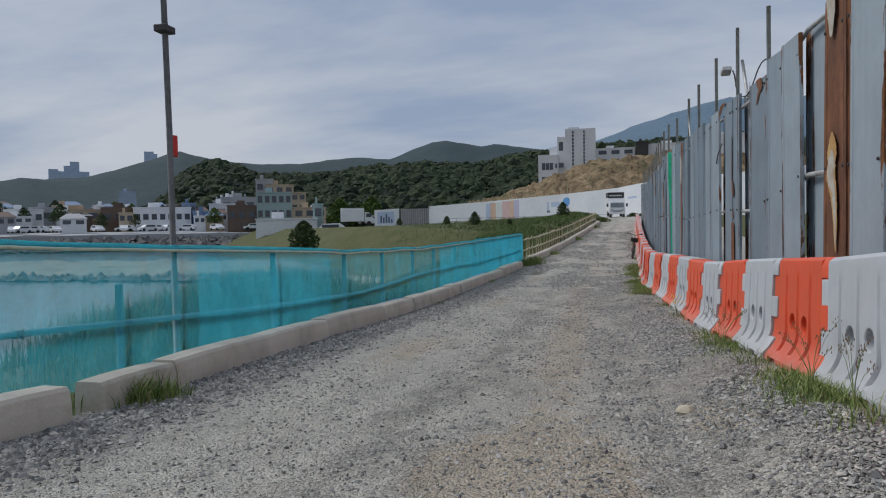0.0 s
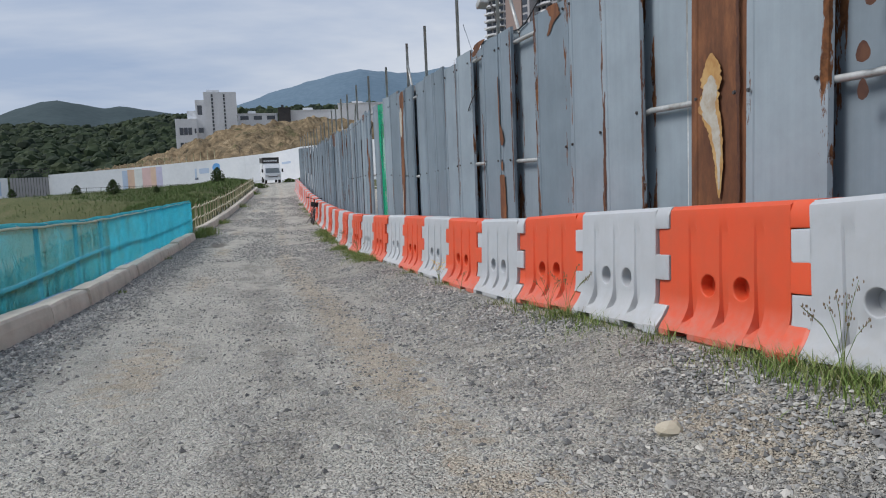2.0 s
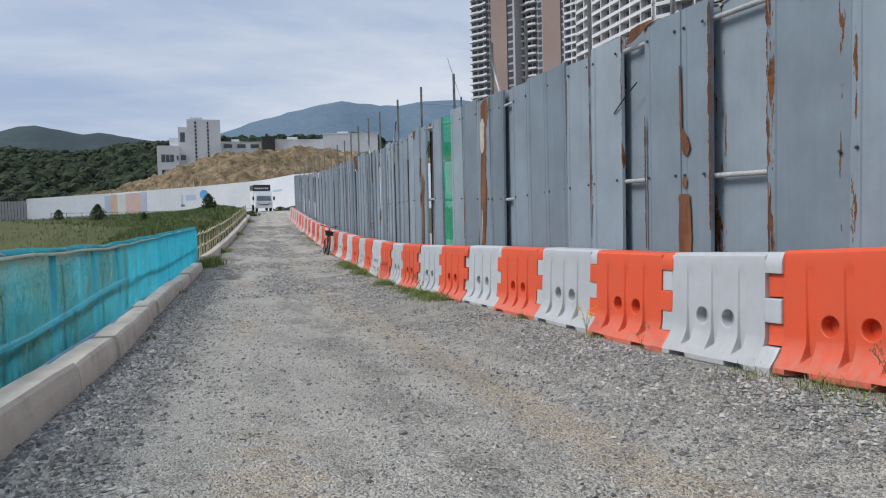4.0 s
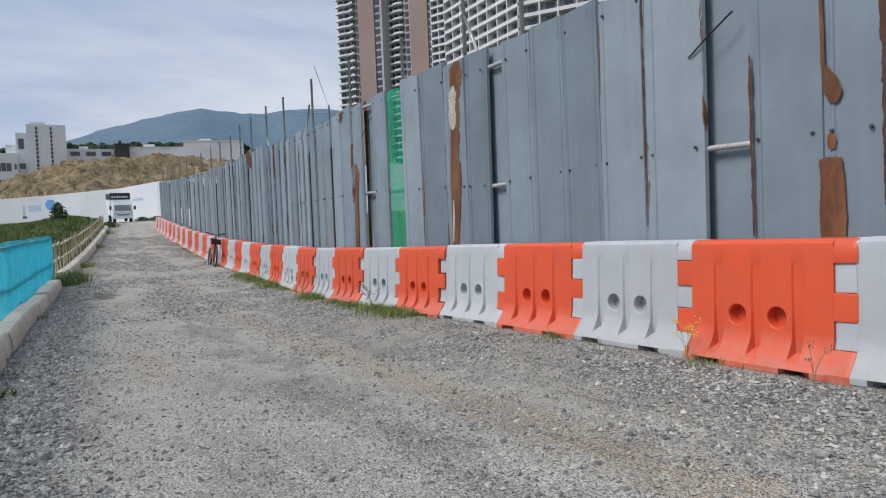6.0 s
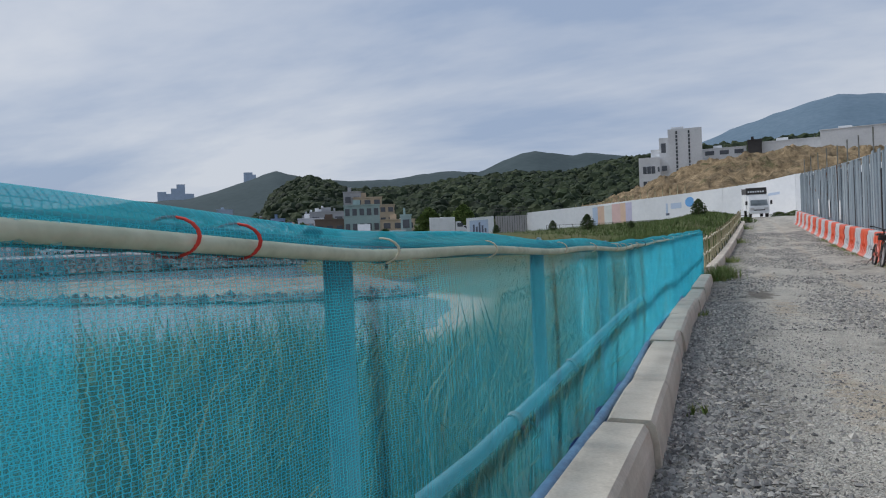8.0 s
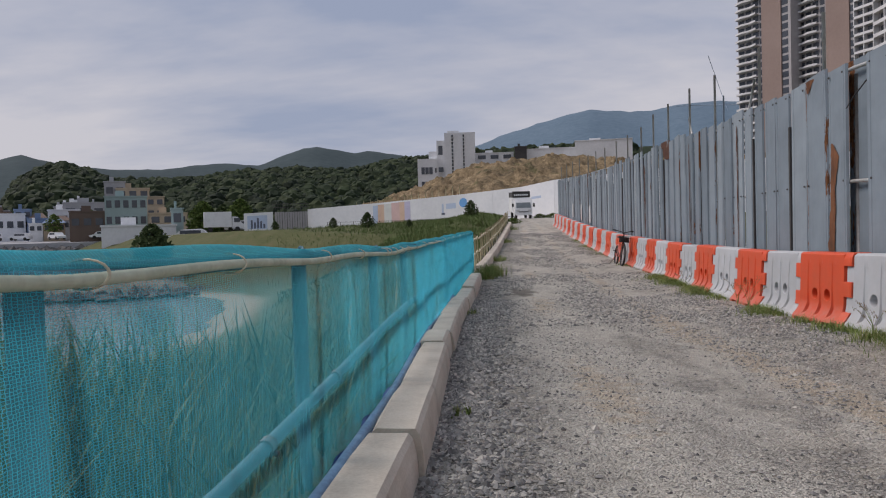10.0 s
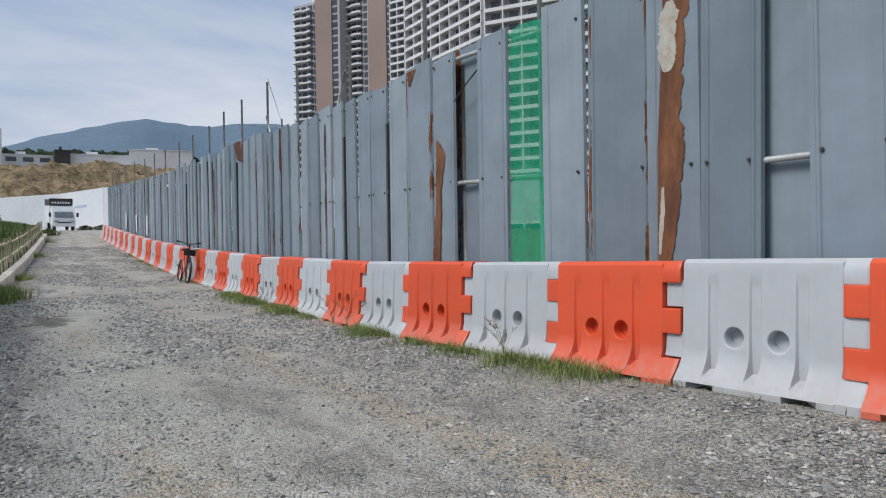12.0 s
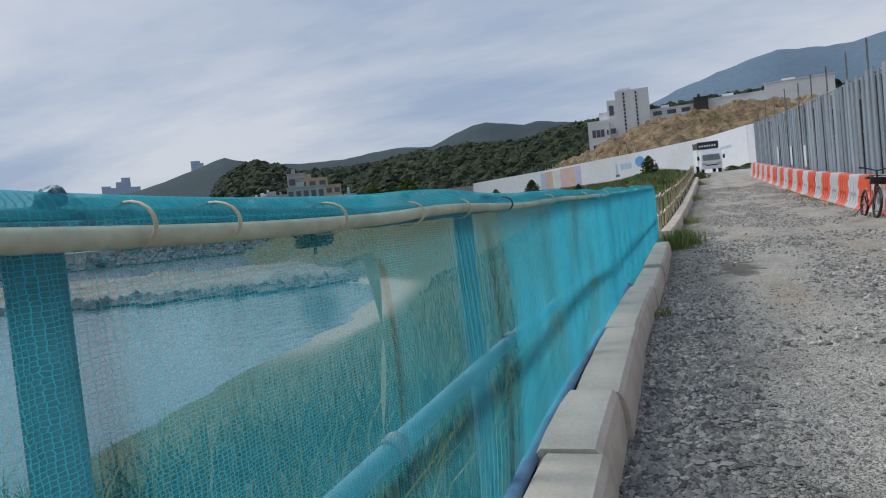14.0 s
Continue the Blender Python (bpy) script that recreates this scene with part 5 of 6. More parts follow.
# ---- rust, bolts and the green net on the steel fence ----
def rust_patch(rows, key, seed, proud=0.013, ragged=0.35):
    """A flake of rust or bare coating: rows of (height, middle, half-width), with a ragged rim."""
    zs, ms, hs = zip(*rows)
    n = max(6, int((zs[-1] - zs[0]) / 0.012))
    bm = bmesh.new()
    left, right = [], []
    for i in range(n + 1):
        z = zs[0] + (zs[-1] - zs[0]) * i / n
        m, h = lerp(z, zs, ms), lerp(z, zs, hs) * (1 if i not in (0, n) else 0.5)
        a, b = [h * max(0.08, 1 + ragged * (1.1 * noise.noise((z * 3.1, seed, q)) + 0.6 * noise.noise((z * 11, seed, q)) + 0.45 * noise.noise((z * 37, seed, q)))) for q in (0, 7)]
        x = fence_x(m) - proud
        left.append(bm.verts.new((x, m + a, z)))
        right.append(bm.verts.new((x, m - b, z)))
    for i in range(n):
        bm.faces.new((left[i], left[i + 1], right[i + 1], right[i]))
    bmesh.ops.recalc_face_normals(bm, faces=bm.faces)
    return part("rust_patch" if key != "coating" else "old_coating", bm, key, fence)


M["rustdark"] = worn("dark_rust", (0.075, 0.030, 0.018), (0.04, 0.016, 0.012), (0.13, 0.055, 0.028), 20, 6, 0.9)
M["coating"] = worn("old_coating", (0.40, 0.375, 0.32), (0.30, 0.23, 0.15), (0.48, 0.47, 0.43), 25, 8, 0.8)
rust_patch([(0.9, 9.12, 0.07), (1.3, 9.10, 0.12), (1.75, 9.07, 0.13), (2.4, 9.10, 0.16), (3.0, 9.06, 0.2), (3.28, 9.03, 0.21)], "rustplain", 1, ragged=0.3)
rust_patch([(2.42, 9.08, 0.03), (2.6, 9.08, 0.10), (2.85, 9.06, 0.10), (2.98, 9.05, 0.04)], "coating", 2, 0.016, 0.6)
rust_patch([(0.95, 9.17, 0.012), (1.25, 9.14, 0.025), (1.5, 9.13, 0.012)], "coating", 3, 0.016, 0.6)
rust_patch([(1.26, -0.13, 0.01), (1.4, -0.13, 0.03), (1.6, -0.12, 0.055), (1.78, -0.10, 0.07), (1.92, -0.02, 0.11), (2.08, -0.03, 0.12), (2.22, -0.05, 0.09), (2.32, -0.06, 0.02)], "rustlight", 41, 0.0145, 0.6)
rust_patch([(1.32, -0.13, 0.008), (1.45, -0.13, 0.02), (1.62, -0.12, 0.032), (1.78, -0.11, 0.042), (1.88, -0.04, 0.07), (1.98, -0.01, 0.085), (2.08, -0.03, 0.07), (2.16, -0.05, 0.02)], "coating", 4, 0.016, 0.7)
rust_patch([(3.15, -0.05, 0.03), (3.35, -0.05, 0.09), (3.6, -0.02, 0.11)], "coating", 5, 0.018, 0.25)
rust_patch([(2.33, -1.39, 0.015), (2.345, -1.39, 0.035), (2.38, -1.39, 0.05), (2.43, -1.39, 0.05), (2.47, -1.39, 0.035), (2.53, -1.385, 0.024), (2.62, -1.38, 0.018), (2.75, -1.38, 0.012)], "rustdark", 6, 0.016, 0.3)
rust_patch([(2.03, -1.34, 0.015), (2.04, -1.34, 0.032), (2.07, -1.34, 0.043), (2.10, -1.34, 0.04), (2.13, -1.34, 0.028), (2.15, -1.34, 0.012)], "rustdark", 7, 0.016, 0.3)
rust_patch([(1.82, -1.34, 0.015), (1.83, -1.34, 0.03), (1.86, -1.34, 0.04), (1.89, -1.34, 0.036), (1.92, -1.34, 0.022), (1.94, -1.34, 0.012)], "rustdark", 8, 0.016, 0.3)
rust_patch([(0.85, 12.53, 0.08), (1.3, 12.49, 0.07), (1.75, 12.46, 0.05), (2.1, 12.40, 0.10), (2.3, 12.48, 0.02)], "rustplain", 9, ragged=0.4)
rust_patch([(3.05, 21.85, 0.10), (3.12, 21.9, 0.22), (3.3, 21.95, 0.36), (3.45, 22.05, 0.44), (3.55, 22.1, 0.42)], "rustdark", 10)
rust_patch([(0.95, 4.0, 0.09), (1.35, 4.0, 0.09), (1.55, 4.01, 0.08)], "rustplain", 11, ragged=0.15)
rust_patch([(1.60, 4.0, 0.02), (1.66, 4.0, 0.035), (1.72, 4.0, 0.02)], "rustplain", 12, ragged=0.2)
rust_patch([(1.92, 3.98, 0.03), (2.0, 3.98, 0.065), (2.1, 4.0, 0.05), (2.2, 4.05, 0.015), (2.8, 4.06, 0.012)], "rustplain", 13, ragged=0.2)
rust_patch([(3.0, 2.6, 0.03), (3.12, 2.5, 0.06), (3.17, 2.4, 0.11), (3.3, 2.5, 0.12)], "rustplain", 14, ragged=0.5)
rust_patch([(3.2, 4.9, 0.06), (3.36, 4.65, 0.25)], "rustplain", 15, ragged=0.5)
rust_patch([(3.1, 13.2, 0.03), (3.22, 13.15, 0.08), (3.28, 13.1, 0.16)], "rustplain", 16, ragged=0.5)
for k, (y, z0, z1, h) in enumerate([(1.47, 1.0, 3.45, 0.022), (-1.60, 1.1, 3.55, 0.026), (2.93, 1.0, 3.35, 0.02), (4.63, 1.0, 2.4, 0.012), (5.73, 1.1, 3.3, 0.009), (-0.33, 1.1, 3.5, 0.014), (0.84, 1.1, 2.6, 0.012), (7.36, 1.2, 2.6, 0.006), (3.64, 1.2, 3.3, 0.018), (9.98, 1.0, 1.6, 0.01), (11.1, 1.0, 2.0, 0.006), (16.3, 0.8, 3.1, 0.02), (19.7, 0.9, 3.2, 0.02), (24.9, 1.0, 3.2, 0.04)]):
    rust_patch([(z0, y, h * 0.7), (z0 + (z1 - z0) * 0.4, y, h), (z1 - 0.1, y, h * 1.2), (z1, y, h * 0.4)], "rustdark", 30 + k, 0.012, 1.1)

for a, b in zip(PANELS, PANELS[1:]):
    if -4 < a < 17 and a not in SET_BACK and abs(a - 10.55) > 0.01:
        for y in (a + 0.07, b - 0.07):
            for z in (fence_rail_z(y) + 0.02, min(3.22, fence_rail_z(y) + 1.43)):
                part("bolt", bolt_me, None, fence).location = (fence_x(y) - 0.012, y, z)

verts, faces, uvs = [], [], []
for j in range(23):
    y = 10.50 + 0.68 * j / 22
    for k in range(16):
        z = 0.3 + 2.95 * k / 15
        verts.append((fence_x(y) + 0.03 - 0.085 * math.sin(math.pi * j / 22) * sstep(1.2, 2.6, z) + 0.012 * (j % 2) + 0.03 * noise.noise((y * 3, z, 4)), y - 0.02 * z, z))
        uvs.append((y, z))
for j in range(22):
    for k in range(15):
        faces.append((j * 16 + k, (j + 1) * 16 + k, (j + 1) * 16 + k + 1, j * 16 + k + 1))
me = pydata("green_net", verts, faces, True)
layer = me.uv_layers.new(name="UVMap")
for loop in me.loops:
    layer.data[loop.index].uv = uvs[loop.vertex_index]
part("green_net", me, "greennet", fence, "bright green net stretched over a missing sheet")

for y, z in ((5.0, 2.75), (11.85, 2.95)):
    bm = bmesh.new()
    tube(bm, [(fence_x(y) - 0.005, y + 0.22, z - 0.25), (fence_x(y) - 0.02, y, z - 0.12), (fence_x(y) + 0.0, y - 0.22, z + 0.02)], 0.008, 6)
    part("cable", bm, "black", fence)
for y, s in ((4.0, 1), (8.95, 1), (15.6, -1), (20.2, 1)):
    bm = bmesh.new()
    x = fence_x(y) + 0.12
    tube(bm, [(x, y - s * 0.38, 3.25), (x, y - s * 0.05, 3.85)], 0.022, 8)
    part("brace", bm, "pipe", fence, "slanting steel brace")
cctv = tagged(empty("floodlight", (fence_x(4.55) + 0.06, 4.55, 3.85)), "small grey floodlight clamped to the fence post", "lamp")
bm = bmesh.new()
box(bm, (-0.10, -0.02, -0.02), (0.04, 0.13, 0.06), 0.015, Matrix.Rotation(radians(-25), 4, "X"))
part("housing", bm, "pipe", cctv)
bm = bmesh.new()
tube(bm, [(0.05, -0.02, -0.02), (0.05, -0.15, -0.12), (0.06, -0.2, -0.3)], 0.012, 6)
part("bracket", bm, "dark", cctv)
bm = bmesh.new()
tube(bm, [(fence_x(y) + 0.1, y, 3.42 + 0.12 * math.cos((y - 2.5) * 2.2) + 0.05 * math.sin(y * 5)) for y in np.arange(1.6, 4.4, 0.2)], 0.009, 6)
part("cable", bm, "black", fence)
for y in (38.3, 42.0, 46.5):
    bm = bmesh.new()
    box(bm, (-0.03, -0.25, 0), (-0.02, 0.25, 0.85))
    ob = part("notice", bm, "carwhite", fence, "white notice sheet")
    ob.location = (fence_x(y) - 0.02, y, road_z(y) + 1.0)
    ob.rotation_euler = (0, 0, -math.atan(0.073))

# ---- railing of bamboo and rope beyond the net ----
bam = tagged(empty("rope_railing"), "pale bamboo posts joined by two slack ropes", "railing")
rng = random.Random(21)
tops, mids = [], []
for i in range(44):
    y = 23.5 + i * 0.8
    x, z = kerb_x(y) - 0.30, road_z(y)
    bm = bmesh.new()
    dx, dy = rng.uniform(-0.05, 0.05), rng.uniform(-0.05, 0.05)
    tube(bm, [(x, y, z - 0.1), (x + dx, y + dy, z + 1.12 + rng.uniform(-0.06, 0.06))], 0.024, 7)
    part("post", bm, "bamboo", bam)
    for zz, lst in ((1.02, tops), (0.58, mids)):
        lst += [(x + dx * 0.8, y, z + zz + rng.uniform(-0.03, 0.03)), (x, y + 0.4, z + zz - 0.07)]
for lst in (tops, mids):
    bm = bmesh.new()
    tube(bm, lst, 0.022, 6)
    part("rope", bm, "rope", bam, "thick pale rope")

# ---- ties, torn spots and weeds along the net ----
for y, key in ((4.3, "rope"), (3.6, "red"), (3.75, "red"), (5.1, "rope"), (8.35, "rope"), (8.18, "rope"), (8.7, "rope"), (9.15, "rope"), (9.6, "rope"), (10.2, "dark"), (7.2, "rope"), (6.3, "rope"), (11.2, "rope"), (12.6, "rope"), (14.2, "rope")):
    bm = bmesh.new()
    ring(bm, (0, 0, 0), 0.036, 0.0028, 18, 6)
    ob = part("tie", bm, key, net_fence, "knotted cord")
    ob.location = (net_x(y) + 0.040, y, rail_top(y))
    ob.scale = (1, 1.3, 0.85)
    ob.rotation_euler = (0, 0, radians(90 + 12 * math.sin(y * 9)))
for y in (4.05, 6.1, 8.1, 10.1):
    bm = bmesh.new()
    bmesh.ops.create_icosphere(bm, subdivisions=3, radius=0.017)
    for v in bm.verts:
        v.co *= 1 + 1.3 * noise.noise(v.co * 70 + Vector((y, 0, 0))) + 0.5 * noise.noise(v.co * 210)
    ob = part("knot", bm, "greenpipe", net_fence, "bunched net over the post head")
    ob.location = (net_x(y), y, rail_top(y) + 0.03)
M["oldnet"] = worn("yellowed_net", (0.42, 0.42, 0.26), (0.28, 0.29, 0.17), (0.55, 0.52, 0.34), 90, 12, 0.9)
for y in (6.95, 8.9):
    bm = bmesh.new()
    rows = []
    for k in range(19):
        t = k / 18
        half = 0.017 * (1 - 0.55 * t) * (0.75 + 0.9 * abs(noise.noise((t * 7, y, 1)))) * (0.25 if k in (0, 18) else 1)
        rows.append([bm.verts.new((0.012 * math.sin(t * 5 + s), s * half + 0.02 * math.sin(t * 4), -0.46 * t)) for s in (-1, 1)])
    for a, b in zip(rows, rows[1:]):
        bm.faces.new((a[0], a[1], b[1], b[0]))
    bmesh.ops.solidify(bm, geom=list(bm.faces), thickness=0.003)
    ob = part("torn_strip", bm, "oldnet", net_fence, "frayed yellowed strip")
    ob.location = (net_x(y) + 0.035, y, rail_top(y) - 0.08)


def blades(name, roots, label, key="grass", heights=(0.08, 0.3), lean=0.5, width=0.006, seed=1):
    """Grass: every blade a bent, tapering ribbon."""
    r = np.random.RandomState(seed)
    verts, faces = [], []
    for x, y, z, s in roots:
        h = r.uniform(*heights) * s
        a, b = r.uniform(0, 2 * math.pi), r.uniform(0.1, 1.0) * lean * h
        ca, sa = math.cos(a), math.sin(a)
        w = width * r.uniform(0.6, 1.5)
        o = len(verts)
        for t, k in ((0, 1.0), (0.5, 0.8), (1, 0)):
            cx, cy, cz = x + ca * b * t * t, y + sa * b * t * t, z - 0.02 + (h + 0.02) * t * (1 - 0.15 * t)
            if k:
                verts += [(cx - sa * w * k, cy + ca * w * k, cz), (cx + sa * w * k, cy - ca * w * k, cz)]
            else:
                verts.append((cx, cy, cz))
        faces += [(o, o + 1, o + 3, o + 2), (o + 2, o + 3, o + 4)]
    me = pydata(name, verts, faces)
    return tagged(part(name, me, key), label, "grass", kind="stuff")


r = np.random.RandomState(9)
roots = []
while len(roots) < 15000:
    y = float(r.uniform(-6, 48)) if r.rand() < 0.35 else float(r.uniform(-6, 24))
    dens = noise.noise((y * 0.75, 3.3, 0)) + 0.45 * noise.noise((y * 2.3, 9.1, 0))
    if y > 9:
        dens += 0.18
    if 3.2 < y < 8.5:
        dens -= 0.32
    if dens < 0.10 + 0.5 * r.rand():
        continue
    spread = 0.07 + 0.22 * max(0, dens)
    x = fence_x(y) - 0.60 - abs(float(r.normal(0, spread)))
    roots.append((x, y, ground_z(x, y), 0.5 + 0.9 * max(0.1, dens)))
for cy, n in ((-2.9, 260), (-2.2, 380), (-1.2, 300), (-0.4, 200), (0.4, 340), (1.0, 420), (1.7, 260), (2.4, 120), (9.6, 200), (10.9, 260), (11.8, 320), (13.4, 300), (15.2, 320)):
    for _ in range(int(n * 0.65)):
        y = cy + float(r.normal(0, 0.15))
        x = fence_x(y) - 0.62 - abs(float(r.normal(0, 0.18)))
        roots.append((x, y, ground_z(x, y), 0.4 + 0.8 * float(r.rand())))
for _ in range(700):
    y = float(r.uniform(-6, 30))
    x = fence_x(y) - 0.60 - abs(float(r.normal(0, 0.07)))
    roots.append((x, y, ground_z(x, y), 0.6 + 0.5 * noise.noise((y * 1.9, 4, 4))))
blades("verge_grass", roots, "tufts of green grass along the barrier feet", heights=(0.025, 0.16), lean=1.4, width=0.003, seed=2)
roots = []
while len(roots) < 32000:
    y = float(r.uniform(-9, 34)) if len(roots) < 22000 else float(r.uniform(2, 12))
    x = kerb_x(y) - 0.42 - abs(float(r.normal(0, 3.0)))
    z = ground_z(x, y)
    if x - shore_x(y) > (0.4 if y < 20 else 2.8):
        roots.append((x, y, z, 1.0))
M["reed"] = foliage("bank_grass_blades", (0.055, 0.095, 0.025), (0.09, 0.145, 0.042), (0.17, 0.19, 0.085))
blades("bank_grass", roots, "long green grass on the shore bank", key="reed", heights=(0.14, 0.55), lean=0.9, width=0.006, seed=3)
roots = []
for cx, cy, sp, n in ((-5.0, 5.2, 0.9, 1300), (-5.6, 7.4, 1.0, 1100), (-6.6, 6.2, 0.9, 900), (-2.4, 4.6, 0.5, 900), (-3.2, 5.6, 0.7, 1100), (-2.0, 3.2, 0.4, 600), (-3.6, 7.0, 0.8, 900), (-4.6, 6.0, 0.9, 1100), (-4.0, 4.2, 0.9, 900), (-2.6, 0.6, 0.3, 250), (-2.7, -0.8, 0.3, 250), (-2.6, 2.0, 0.4, 400), (-2.6, 5.2, 0.5, 900), (-3.0, 6.6, 0.6, 900), (-2.9, 3.6, 0.5, 800), (-1.6, 4.4, 0.28, 260), (-1.2, 5.4, 0.22, 160), (-2.2, 3.4, 0.4, 260), (-1.9, 6.4, 0.3, 160), (-2.6, 8.2, 0.4, 160), (-1.4, 7.6, 0.25, 100)):
    for _ in range(n):
        x, y = cx + float(r.normal(0, sp)), cy + float(r.normal(0, sp))
        roots.append((x, y, ground_z(x, y), 1.0))
blades("bank_weeds", roots, "tall thin weeds on the shore bank", key="reed", heights=(0.35, 1.05), lean=0.75, width=0.007, seed=7)
roots = []
while len(roots) < 24000:
    y = float(r.uniform(30, 72))
    x = kerb_x(y) - 0.5 - abs(float(r.normal(0, 7)))
    z = ground_z(x, y)
    if z > SEA + 0.5:
        roots.append((x, y, z, 1.0))
blades("field_grass", roots, "rough grass on the field beyond the railing", key="reed", heights=(0.08, 0.3), lean=1.0, width=0.016, seed=4)


def weed(y, dx, n, hgt, label, seeds="bamboo", flower=False):
    """A tall weed clump: bent stalks with drooping seed heads or yellow flowers."""
    x = fence_x(y) - 0.66 - dx
    w = tagged(empty("weed", (x, y, ground_z(x, y))), label, "plant", "verge weeds")
    rr = random.Random(int(y * 100))
    bm, bs = bmesh.new(), bmesh.new()
    for _ in range(n):
        a, l = rr.uniform(0, 6.28), rr.uniform(0.15, 0.5) * hgt
        h = hgt * rr.uniform(0.6, 1.0)
        p = [Vector((math.cos(a) * l * t * t, math.sin(a) * l * t * t, h * t * (1 - 0.12 * t * t))) for t in (0, 0.35, 0.7, 1)]
        tube(bm, p, 0.0026, 4, 0.0011)
        for k in range(9 if not flower else 7):
            q = p[3] + (p[2] - p[3]) * (k / 9) * 0.7 + Vector((rr.uniform(-0.02, 0.02), rr.uniform(-0.02, 0.02), rr.uniform(-0.01, 0.015))) * (1.6 if flower else 1)
            bmesh.ops.create_icosphere(bs, subdivisions=1, radius=0.008 if flower else 0.0032, matrix=Matrix.Translation(q) @ Matrix.Diagonal((1, 1, 0.6 if flower else 3.0, 1)))
    tagged(part("stem", bm, "grass", w), kind="stuff")
    tagged(part("flower_head" if flower else "seed_head", bs, seeds, w), kind="stuff")
    return w


M["yellow"] = worn("yellow_petals", (0.75, 0.50, 0.02), (0.6, 0.36, 0.02), (0.85, 0.65, 0.05), 50, 9, 0.6)
M["seed"] = worn("dry_seed", (0.20, 0.14, 0.08), (0.12, 0.08, 0.05), (0.3, 0.22, 0.13), 50, 9, 0.9)
weed(4.70, 0.05, 8, 0.36, "slender weed with small yellow flowers", "yellow", True)
for y, n, h in ((-2.6, 7, 0.5), (-1.9, 8, 0.55), (0.9, 7, 0.5), (1.25, 5, 0.4), (10.3, 10, 0.42), (13.7, 9, 0.55), (14.2, 8, 0.5), (17.5, 8, 0.4), (3.7, 3, 0.3)):
    weed(y, 0.08, n, h, "tall dry weed with drooping seed heads", "seed")


def bush(name, at, size, key, label, lumps, seed, flat=1.0, lo=0.25):
    """A shrub or small tree: tapered stem, limbs and a ragged crown of many leaf tufts."""
    rr = random.Random(seed)
    b = tagged(empty(name, at), label, "tree", "shrubs and trees")
    bm = bmesh.new()
    tube(bm, [(0, 0, -0.3), (0.02 * size, 0, 0.4 * size * flat), (0, 0.02 * size, 0.8 * size * flat)], 0.045 * size, 7, 0.012 * size)
    for _ in range(7):
        a, z = rr.uniform(0, 6.28), rr.uniform(lo, 0.7) * size * flat
        tube(bm, [(0, 0, z), (math.cos(a) * 0.3 * size, math.sin(a) * 0.3 * size, z + 0.22 * size)], 0.016 * size, 5, 0.005 * size)
    part("trunk", bm, "bark", b)
    verts, faces = [], []
    for _ in range(lumps):
        a, t = rr.uniform(0, 6.28), rr.uniform(0, 1)
        z = lo + (1 - lo) * t
        rad = 0.44 * math.sin(math.pi * (0.32 + 0.66 * t)) ** 0.8 * rr.uniform(0.3, 1.15)
        c = Vector((math.cos(a) * rad / flat, math.sin(a) * rad / flat, z * flat)) * size
        for _ in range(3):
            d = Vector((rr.gauss(0, 1), rr.gauss(0, 1), rr.gauss(0, 0.7))).normalized() * 0.075 * size
            e = d.cross(Vector((rr.gauss(0, 1), rr.gauss(0, 1), rr.gauss(0, 1)))).normalized() * 0.035 * size
            o = len(verts)
            verts += [tuple(c - d), tuple(c + e), tuple(c + d), tuple(c - e)]
            faces.append((o, o + 1, o + 2, o + 3))
    part("crown", pydata("crown", verts, faces), key, b)
    return b


M["bark"] = worn("bark", (0.08, 0.06, 0.045), (0.05, 0.04, 0.03), (0.12, 0.09, 0.07), 20, 3, 0.95)
M["pine"] = foliage("pine_needles", (0.04, 0.065, 0.025), (0.065, 0.10, 0.04), (0.11, 0.14, 0.06))
M["leaf"] = foliage("fresh_leaves", (0.06, 0.10, 0.025), (0.10, 0.16, 0.04), (0.16, 0.21, 0.06))
for x, y, s, k in ((1.75, 57, 1.2, 1), (-6.3, 58, 1.2, 2), (-9.3, 60, 0.8, 3), (-3.0, 57, 0.6, 4), (-14.5, 62, 0.7, 5)):
    bush("shrub", (x, y, ground_z(x, y)), s, "pine", "small dark pine shrub on the grassy field", 420, k, lo=0.06)
for yaw, d, e0, s, key, k in ((21.9, 62, -1.6, 2.6, "pine", 6), (19.0, 118, 0.3, 4.6, "leaf", 7), (16.5, 112, 0.4, 4.4, "leaf", 8), (17.6, 125, 0.4, 4.2, "pine", 9)):
    bush("tree", polar(yaw, d, elev=e0, o=EYE_A), s, key, "leafy tree at the edge of the field", 700, k, lo=0.1)
for x, y, s, k in ((10.2, 71.5, 0.9, 13), (9.0, 72.5, 0.8, 14), (5.3, 62, 0.9, 15)):
    bush("weed_bush", (x, y, ground_z(x, y)), s, "leaf", "low green weeds at the road edge", 420, k, 0.5, lo=0.02)
roots = []
for cx, cy, sp, n, s in ((0.98, 21.9, 0.16, 500, 1.6), (1.2, 22.8, 0.2, 600, 2.0), (-0.62, -1.5, 0.10, 420, 1.3), (-0.45, -1.35, 0.09, 160, 0.8), (1.25, 24.5, 0.15, 300, 1.2), (0.42, 14.6, 0.05, 60, 0.6), (0.12, 8.0, 0.04, 40, 0.5), (1.8, 29, 0.2, 300, 1.2), (3.0, 40, 0.2, 300, 1.4), (4.4, 53, 0.25, 300, 1.6)):
    for _ in range(n):
        x, y = cx + float(r.normal(0, sp)), cy + float(r.normal(0, sp * 1.4))
        roots.append((x, y, ground_z(x, y), s))
blades("kerb_grass", roots, "tufts of weeds growing at the kerb joints", heights=(0.06, 0.24), lean=0.9, width=0.006, seed=5)

